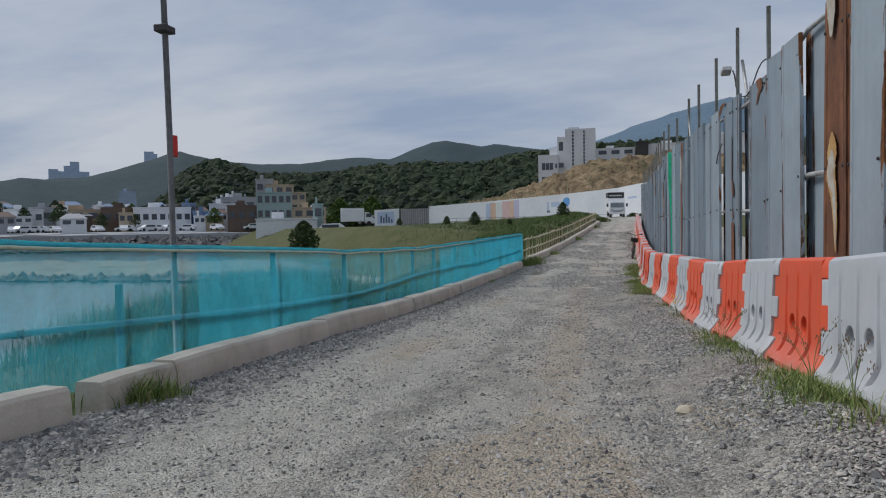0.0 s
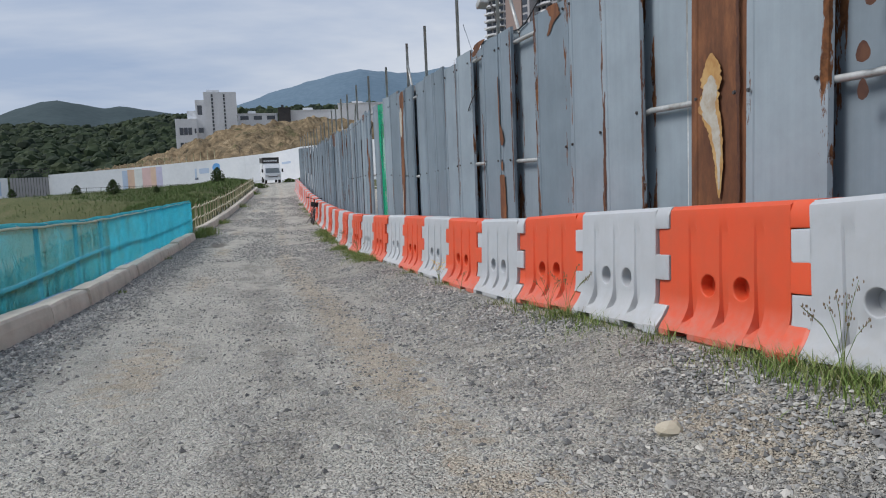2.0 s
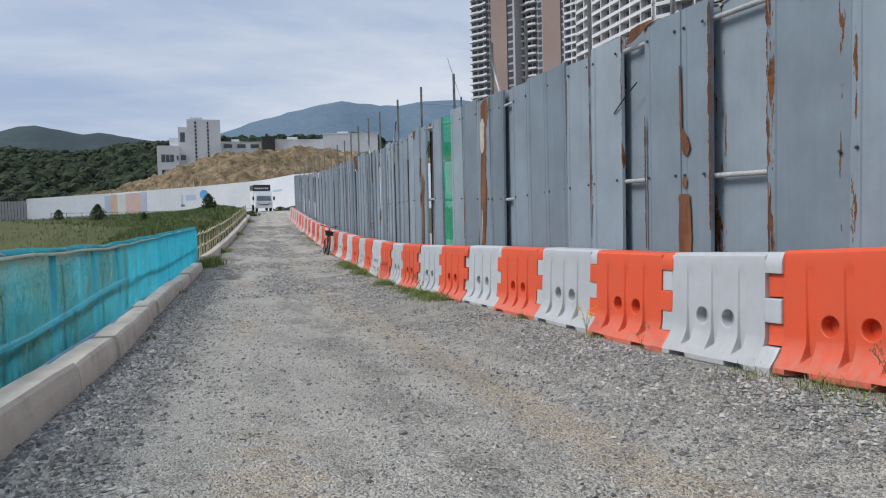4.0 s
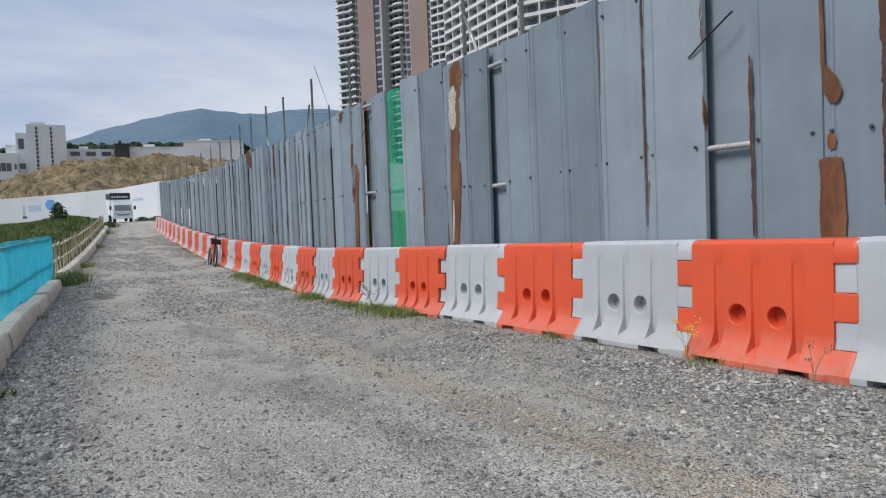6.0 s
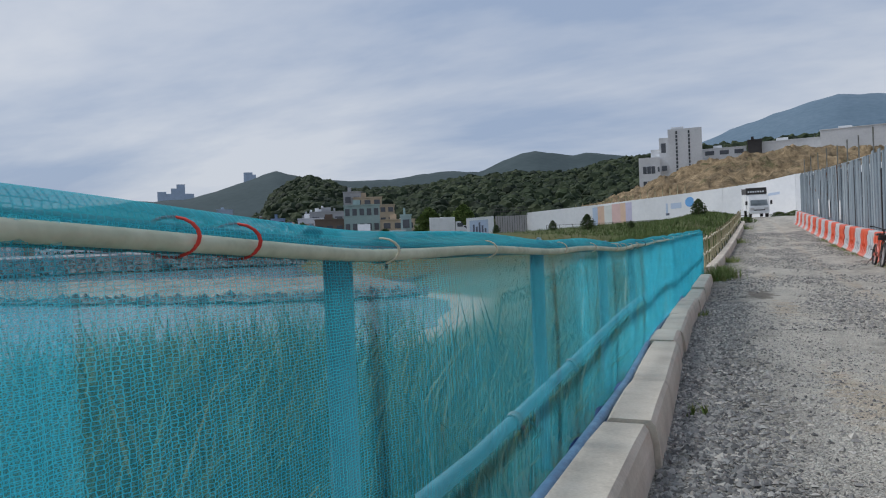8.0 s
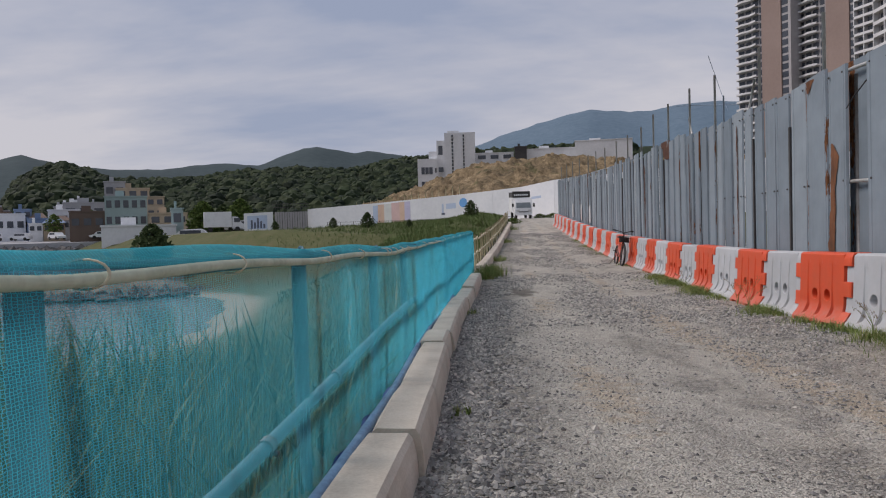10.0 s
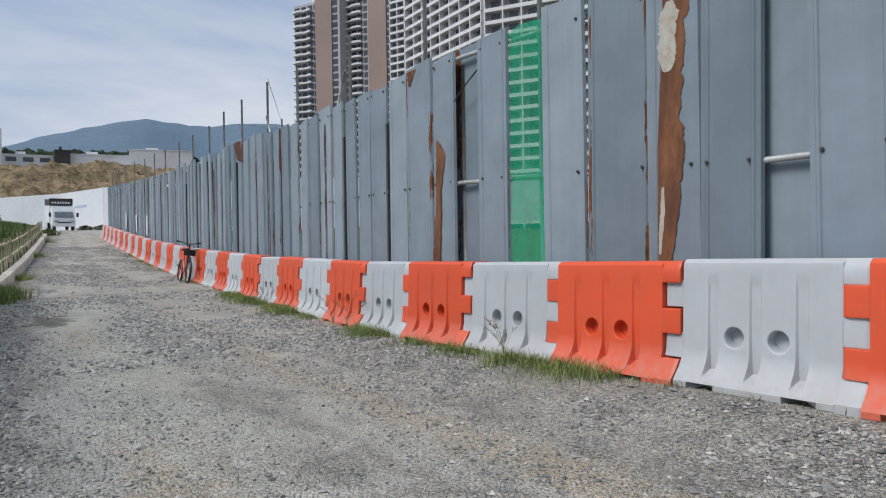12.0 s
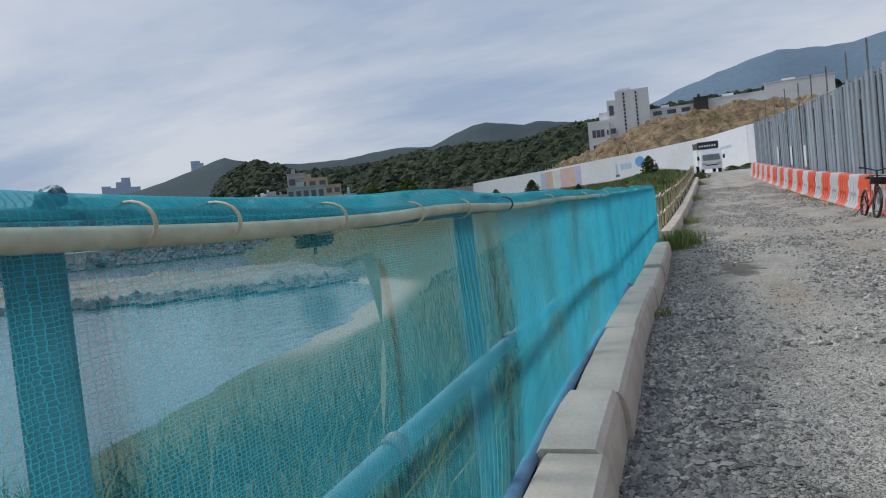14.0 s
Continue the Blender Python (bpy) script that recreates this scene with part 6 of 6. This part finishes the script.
# ---- prints, gate and rail on the hoarding ----
def on_wall(x, off=0.07):
    for (xa, ya, la, ta), (xb, yb, lb, tb) in zip(WALL, WALL[1:]):
        if xa <= x <= xb:
            t = (x - xa) / (xb - xa)
            n = Vector((yb - ya, xa - xb, 0)).normalized()
            return Vector((x, ya + (yb - ya) * t, 0)) + n * off, la + (lb - la) * t, ta + (tb - ta) * t


def wall_print(name, x0, x1, f0, f1, key, label):
    a, la, ta = on_wall(x0)
    b, lb, tb = on_wall(x1)
    vs = [(a.x, a.y, la + (ta - la) * f0), (b.x, b.y, lb + (tb - lb) * f0), (b.x, b.y, lb + (tb - lb) * f1), (a.x, a.y, la + (ta - la) * f1)]
    return part(name, pydata(name, vs, [(0, 1, 2, 3)]), key, hoarding, label)


for key, c in (("print_peach", (0.70, 0.50, 0.38)), ("print_pink", (0.68, 0.48, 0.46)), ("print_blue", (0.50, 0.60, 0.76)), ("print_pale", (0.66, 0.68, 0.66)), ("print_sky", (0.16, 0.42, 0.80)), ("print_ink", (0.12, 0.14, 0.20)), ("print_mauve", (0.56, 0.54, 0.70))):
    M[key] = worn(key, c, tuple(v * 0.88 for v in c), tuple(min(0.9, v * 1.08) for v in c), 4, 0.8, 0.6)
for x0, x1, f0, f1, key in ((-9.0, -8.4, 0.1, 0.9, "print_blue"), (-8.4, -7.6, 0.1, 0.92, "print_peach"), (-7.6, -6.7, 0.1, 0.92, "print_pale"), (-6.7, -5.7, 0.1, 0.94, "print_pink"), (-5.7, -5.1, 0.1, 0.94, "print_peach"), (-5.1, -4.4, 0.1, 0.94, "print_mauve"), (-0.7, -0.5, 0.3, 0.72, "print_blue"), (-0.2, 0.9, 0.5, 0.7, "print_blue"), (-0.75, -0.35, 0.28, 0.36, "print_ink"), (-24.5, -22.2, 0.15, 0.85, "print_blue"), (8.8, 9.7, 0.55, 0.62, "print_blue"), (-17.2, 1.0, 0.01, 0.05, "print_sky")):
    wall_print("faded_print", x0, x1, f0, f1, key, "faded printed picture")
for k in range(5):
    wall_print("faded_print", -24.1 + 0.36 * k, -23.88 + 0.36 * k, 0.18, (0.62, 0.5, 0.72, 0.55, 0.4)[k], "print_ink", "dark printed tower outline").location = (0, -0.01, 0)
p, lo, hi = on_wall(1.75, 0.08)
bm = bmesh.new()
bmesh.ops.create_circle(bm, cap_ends=True, segments=24, radius=0.52, matrix=Matrix.Translation((p.x, p.y, lo + 0.68 * (hi - lo))) @ Matrix.Rotation(radians(-27), 4, "Z") @ Matrix.Rotation(radians(90), 4, "X"))
part("faded_print", bm, "print_sky", hoarding, "round blue printed picture")
gate = tagged(empty("gate", (-19.4, 89.8, 2.1)), "grey slatted steel gate between white hoardings", "gate")
for i in range(13):
    bm = bmesh.new()
    box(bm, (-1.95 + i * 0.31, -0.03, -0.5), (-1.95 + i * 0.31 + 0.26, 0.03, 2.35))
    part("slat", bm, "tower_grey", gate)
bm = bmesh.new()
for z in (2.9, 3.3):
    box(bm, (-2.2, -0.03, z), (2.2, 0.03, z + 0.06))
for i in range(15):
    box(bm, (-2.2 + i * 0.31, -0.02, 2.3), (-2.17 + i * 0.31, 0.02, 3.36))
part("top_rail", bm, "dark", gate)
low = tagged(empty("low_railing"), "thin dark metal railing in front of the hoarding", "railing")
posts = [(-14 + i * 1.5, 84.5 - max(0, i - 4) * 0.62) for i in range(15)]
for x, y in posts:
    bm = bmesh.new()
    tube(bm, [(x, y, 1.4), (x, y, 2.95)], 0.03, 6)
    part("post", bm, "dark", low)
for z in (2.5, 2.9):
    bm = bmesh.new()
    tube(bm, [(x, y, z) for x, y in posts], 0.02, 6)
    part("rail", bm, "dark", low)
for i in range(16):
    b = 7.5 - i * 0.55
    bm = bmesh.new()
    tube(bm, [polar(b, 98, elev=lerp(b, [-1, 7.5], [3.6, 2.4]) - 0.4), polar(b, 98, elev=lerp(b, [-1, 7.5], [3.6, 2.4]) + 0.35)], 0.05, 5)
    part("post", bm, "bamboo", low)

# ---- the town across the bay ----
# hazeblue has the paleness of distance haze mixed into its colour
for key, c in (("beige", (0.46, 0.37, 0.27)), ("brownwall", (0.13, 0.09, 0.07)), ("greenglass", (0.30, 0.40, 0.40)), ("blueroof", (0.15, 0.22, 0.34)), ("hazeblue", (0.40, 0.48, 0.60)), ("greywall", (0.34, 0.35, 0.37))):
    M[key] = worn("town_" + key, c, tuple(v * 0.8 for v in c), tuple(v * 1.12 for v in c), 1.5, 0.2, 0.75)
TOWN = [("brownwall", 43.6, 42.1, 0.8, 1.7, 215, 2), ("plaster", 42.05, 40.7, 0.75, 1.8, 210, 4), ("greywall", 40.6, 39.3, 0.85, 1.95, 215, 3), ("beige", 39.3, 38.2, 0.85, 2.1, 218, 2), ("beige", 38.2, 36.9, 0.9, 1.8, 212, 2), ("plaster", 36.8, 36.0, 0.95, 2.1, 220, 2), ("brownwall", 36.0, 33.8, 0.65, 1.95, 205, 4), ("plaster", 33.8, 30.9, 0.6, 1.95, 200, 7), ("blueroof", 30.85, 30.1, 0.9, 2.25, 205, 2), ("blueroof", 30.0, 28.7, 0.85, 1.62, 195, 0), ("plaster", 28.8, 27.3, 1.0, 2.2, 200, 3)]
TOWN2 = [("greywall", 27.8, 25.0, 1.55, 2.7, 215, 4), ("brownwall", 27.4, 25.05, 0.65, 2.05, 180, 4), ("greenglass", 25.25, 23.0, 0.8, 3.05, 170, 5), ("greywall", 25.4, 24.3, 2.9, 4.1, 190, 2), ("beige", 24.6, 22.8, 2.9, 3.65, 188, 3), ("beige", 23.3, 21.8, 1.5, 3.05, 186, 3), ("beige", 22.5, 20.3, 0.9, 1.85, 165, 3), ("plaster", 25.2, 21.2, -0.1, 0.95, 130, 0), ("greenglass", 21.1, 20.4, 0.7, 2.1, 135, 1), ("plaster", 44.9, 43.7, 0.7, 1.7, 218, 3), ("greywall", 46.5, 45, 0.8, 2.0, 220, 3), ("plaster", 49, 46.6, 0.6, 1.9, 220, 4)]
LABEL = {"brownwall": "dark brown house with tiled roof in the seaside town", "plaster": "white seaside building with dark windows", "greywall": "grey concrete house in the seaside town", "beige": "beige rendered house in the seaside town", "blueroof": "low building with blue roof by the shore", "greenglass": "pale green glazed building in the seaside town"}
for key, ya, yb, e0, e1, d, nw in TOWN + TOWN2:
    low_block("town_house", ya, yb, e0, e1, d, 9, key, LABEL[key], nw, EYE_A)
rng = random.Random(31)
for i in range(80):
    ya = rng.uniform(20.5, 52)
    w, t = rng.uniform(0.5, 1.2), rng.random()
    e0 = 0.55 + 1.75 * t * (1 if ya < 32 else 0.55)
    key = rng.choice(["plaster", "plaster", "greywall", "beige", "brownwall"])
    low_block("town_house", ya + w, ya, e0, e0 + rng.uniform(0.4, 0.85), 188 + 55 * t, 7, key, LABEL[key], rng.choice((2, 3)), EYE_A, rng.choice((None, "brownwall", "blueroof", "greywall", None, None)))
for ya, yb, e0, e1 in ((39.67, 39.3, 2.4, 4.7), (39.2, 38.72, 2.4, 4.55), (38.7, 38.3, 2.4, 4.95), (38.32, 37.95, 2.4, 5.25), (37.81, 37.34, 2.4, 4.55), (33.42, 32.95, 3.5, 6.12), (33.0, 32.67, 3.5, 5.95)):
    low_block("skyscraper", ya, yb, e0, e1, 1700, 40, "hazeblue", "distant skyscraper coloured pale haze blue", 0, EYE_A)
low_block("skyscraper", 35.1, 34.31, 1.2, 3.2, 420, 14, "hazeblue", "blue glass office block behind the town", 0, EYE_A)


def car(name, at, turn, label, van=False):
    """A small vehicle: shaped body, glazing, four wheels."""
    c = tagged(empty(name, at), label, "car", "parked cars")
    c.rotation_euler = (0, 0, turn)
    prof = [(-2.2, 0.3), (-2.25, 0.8), (-1.3, 0.95), (-0.75, 1.5), (1.4, 1.55), (2.1, 1.0), (2.2, 0.5), (2.15, 0.3)] if not van else [(-2.6, 0.35), (-2.65, 1.0), (-2.3, 1.2), (-1.9, 1.95), (-1.2, 2.0), (-1.15, 0.4)]
    bm = bmesh.new()
    lo = [bm.verts.new((x, -0.88, z)) for x, z in prof]
    hi = [bm.verts.new((x, 0.88, z)) for x, z in prof]
    for k in range(len(prof)):
        q = (k + 1) % len(prof)
        bm.faces.new((lo[k], lo[q], hi[q], hi[k]))
    bm.faces.new(lo)
    bm.faces.new(list(reversed(hi)))
    bmesh.ops.recalc_face_normals(bm, faces=bm.faces)
    bmesh.ops.bevel(bm, geom=list(bm.edges), offset=0.06, segments=2, affect="EDGES")
    body = part("body", bm, "carwhite", c)
    for s in (-0.895, 0.895):
        bm = bmesh.new()
        if van:
            box(bm, (-2.15, s - 0.01, 1.25), (-1.4, s + 0.01, 1.8))
        else:
            box(bm, (-0.85, s - 0.01, 1.02), (1.3, s + 0.01, 1.4))
        part("side_window", bm, "glass", body)
        for x in ((-1.4, 1.35) if not van else (-1.8, 1.6)):
            bm = bmesh.new()
            bmesh.ops.create_cone(bm, cap_ends=True, segments=16, radius1=0.33, radius2=0.33, depth=0.22, matrix=Matrix.Translation((x, s * 0.93, 0.33)) @ Matrix.Rotation(radians(90), 4, "X"))
            part("wheel", bm, "rubber", c)
    if van:
        bm = bmesh.new()
        box(bm, (-1.1, -0.95, 0.6), (2.4, 0.95, 2.6), 0.04)
        part("cargo_box", bm, "carwhite", c)
    return c


car("car", polar(19.9, 92, elev=-0.36, o=EYE_A), radians(15), "white parked car on the field edge")
car("van", polar(17.7, 108, elev=0.4, o=EYE_A), radians(200), "white box van parked beside the trees", True)
car("car", polar(16.4, 110, elev=0.38, o=EYE_A), radians(10), "pale parked car beside the white van")
rng = random.Random(77)
for i in range(26):
    yaw = rng.uniform(21, 46)
    d = rng.uniform(178, 188)
    car("car", polar(yaw, d, elev=0.22, o=EYE_A), rng.uniform(0, 3), "parked car on the far waterfront")

rng = random.Random(53)
for i in range(26):
    yaw, d = rng.uniform(20.5, 45), rng.uniform(180, 236)
    bush("tree", polar(yaw, d, elev=0.5 + 0.022 * (d - 180), o=EYE_A), rng.uniform(2.2, 4.6), rng.choice(("pine", "pine", "leaf")), "dark leafy tree between the houses of the town", 260, 100 + i, lo=0.08)

# waterfront: quay, rocks and the pier in the bay
bm = bmesh.new()
pts = [(-15.5, 45.5), (-20.5, 42.6), (-28, 41.2), (-41, 41.6), (-75, 45)]
front_x, front_y = zip(*sorted(pts))
nx, ny = 150, 26
verts = []
for i in range(nx):
    x = -75 + 60 * i / (nx - 1)
    for j in range(ny):
        t = j / (ny - 1)
        y = lerp(x, front_x, front_y) + 24 * t * (0.35 + 0.65 * sstep(-16, -30, x))
        rim = min(1, 9 * t, 5 * (1 - t)) * min(1, (i + 1) / 4, (nx - i) / 6)
        verts.append((x, y, SEA - 0.5 + 1.15 * rim ** 0.5 + 0.38 * noise.fractal((x * 0.22, y * 0.3, 2), 0.8, 2.0, 5) * rim))
faces = [(i * ny + j, (i + 1) * ny + j, (i + 1) * ny + j + 1, i * ny + j + 1) for i in range(nx - 1) for j in range(ny - 1)]
bm.free()
M["reef"] = worn("weedy_rock", (0.20, 0.20, 0.165), (0.08, 0.085, 0.07), (0.30, 0.29, 0.25), 2.5, 0.35, 0.9, bump=0.6, dist=0.1)
tagged(part("reef", pydata("reef", verts, faces, True), "reef"), "low weedy grey rock flat across the bay", "reef", kind="structure")
bm = bmesh.new()
for yaw in np.arange(18, 60, 1.5):
    a, b = polar(yaw, 176, z=0, o=EYE_A), polar(yaw + 1.5, 176, z=0, o=EYE_A)
    a2, b2 = polar(yaw, 200, z=0, o=EYE_A), polar(yaw + 1.5, 200, z=0, o=EYE_A)
    v = [bm.verts.new(c) for c in ((*a[:2], 1.5), (*b[:2], 1.5), (*b2[:2], 2.2), (*a2[:2], 2.2), (*a[:2], SEA - 1), (*b[:2], SEA - 1))]
    bm.faces.new((v[0], v[3], v[2], v[1]))
    bm.faces.new((v[4], v[0], v[1], v[5]))
bmesh.ops.recalc_face_normals(bm, faces=bm.faces)
tagged(part("quay", bm, "greywall"), "grey concrete waterfront quay below the town", "quay", kind="structure")


def stones(name, spots, key, label, kind="gravel"):
    """Many broken stones, each a squashed and skewed lump."""
    r = np.random.RandomState(6)
    base = np.array([(1, 0, 0), (-1, 0, 0), (0, 1, 0), (0, -1, 0), (0, 0, 1), (0, 0, -1)], float)
    tri = np.array([(0, 2, 4), (2, 1, 4), (1, 3, 4), (3, 0, 4), (2, 0, 5), (1, 2, 5), (3, 1, 5), (0, 3, 5)])
    n = len(spots)
    sp = np.array(spots)
    v = base[None] * r.uniform(0.6, 1.3, (n, 6, 1)) + r.uniform(-0.3, 0.3, (n, 6, 3))
    v[:, :, 2] *= r.uniform(0.45, 0.8, (n, 1))
    a = r.uniform(0, 2 * np.pi, (n, 1))
    x = v[:, :, 0] * np.cos(a) - v[:, :, 1] * np.sin(a)
    y = v[:, :, 0] * np.sin(a) + v[:, :, 1] * np.cos(a)
    v = np.stack([x, y, v[:, :, 2]], -1) * sp[:, None, 3:4] + sp[:, None, :3]
    f = tri[None] + 6 * np.arange(n)[:, None, None]
    me = pydata(name, v.reshape(-1, 3).tolist(), f.reshape(-1, 3).tolist())
    return tagged(part(name, me, key), label, kind, kind="stuff")


r = np.random.RandomState(15)
spots = []
for _ in range(900):
    t = r.rand() * 4
    i = int(t)
    (xa, ya), (xb, yb) = pts[i], pts[i + 1]
    q = t - i
    spots.append((xa + (xb - xa) * q + r.normal(0, 0.8), ya + (yb - ya) * q + 0.6 + r.normal(0, 0.7), SEA + 0.1, r.uniform(0.2, 0.6)))
for _ in range(1300):
    yaw, d = r.uniform(24, 58), r.uniform(163, 177)
    x, y, _z = polar(yaw, d, z=0, o=EYE_A)
    spots.append((x, y, SEA + 0.2 + (d - 163) * 0.16, r.uniform(0.6, 1.5)))
stones("shore_rocks", spots, "rock", "dark rocks along the pier and waterfront", "rocks")

# crane behind the fence, coloured in the haze-paled blue
crane = tagged(empty("crane", polar(-21.2, 420, z=3)), "distant tower crane behind the hoarding", "crane")
for name, pq, rad in (("mast", ((0, 0, 0), (0, 0, 70)), 0.5), ("jib", ((-26, 0, 65), (10, 0, 65)), 0.16), ("luffing_jib", ((2, 0, 62), (-8, 0, 92)), 0.16)):
    bm = bmesh.new()
    tube(bm, pq, rad, 5)
    part(name, bm, "hazeblue", crane)

# ---- loose stones on the road ----
r = np.random.RandomState(12)
spots = []
while len(spots) < 90000:
    y = -6.2 + 23 * r.rand() ** 1.2
    pick = r.rand()
    if pick < 0.27:
        x = kerb_x(y) + 0.05 + abs(r.normal(0, 0.34))
    elif pick < 0.60:
        x = fence_x(y) - 0.75 - abs(r.normal(0, 0.75))
    else:
        x = r.uniform(kerb_x(y) + 0.2, fence_x(y) - 0.8)
        if noise.noise((x * 1.15, y * 0.35, 8)) < 0.1 - 0.5 * r.rand():
            continue
    x, y = float(x), float(y)
    s = float(r.choice((0.006, 0.009, 0.012, 0.016, 0.022), p=(0.30, 0.33, 0.23, 0.115, 0.025)))
    if 0.27 <= pick < 0.60:
        if noise.noise((x * 1.3, y * 0.8, 5)) + 0.35 * noise.noise((x * 4, y * 3, 6)) < -0.12 + 0.3 * (r.rand() - 0.5):
            continue
        s *= 1.3
    if pick < 0.27:
        s = float(r.choice((0.010, 0.014, 0.018, 0.024, 0.031), p=(0.26, 0.30, 0.24, 0.15, 0.05)))
    spots.append((x, y, ground_z(x, y) + s * 0.15, s))
while len(spots) < 106000:
    y = float(r.uniform(13, 48))
    x = float(r.uniform(kerb_x(y) + 0.1, fence_x(y) - 0.75))
    if noise.noise((x * 0.9, y * 0.4, 2)) + 0.5 * noise.noise((x * 3, y * 1.5, 4)) > 0.5 * (r.rand() - 0.5):
        s = float(r.uniform(0.012, 0.034))
        spots.append((x, y, ground_z(x, y) + s * 0.15, s))
stones("loose_gravel", spots, "gravel", "loose grey crushed stone on the road")


def big_stone(x, y, s, key, label):
    bm = bmesh.new()
    bmesh.ops.create_icosphere(bm, subdivisions=2, radius=s)
    for v in bm.verts:
        v.co *= 1 + 0.35 * noise.noise(v.co * (1.4 / s) + Vector((x, y, 0)))
        v.co.z *= 0.6
    ob = part("stone", bm, key)
    ob.location = (x, y, ground_z(x, y) + s * 0.2)
    tagged(ob, label, "stone", "loose stones")


big_stone(3.77, -1.57, 0.07, "sand", "pale tan stone lying on the gravel road")
for x, y, s in ((0.9, 11.2, 0.03), (0.7, 8.9, 0.02), (1.1, 16.5, 0.04), (3.0, 0.2, 0.03), (3.6, 3.1, 0.04), (1.9, 2.5, 0.03), (1.0, 12.9, 0.03)):
    big_stone(x, y, s, "stone", "grey stone lying on the gravel road")
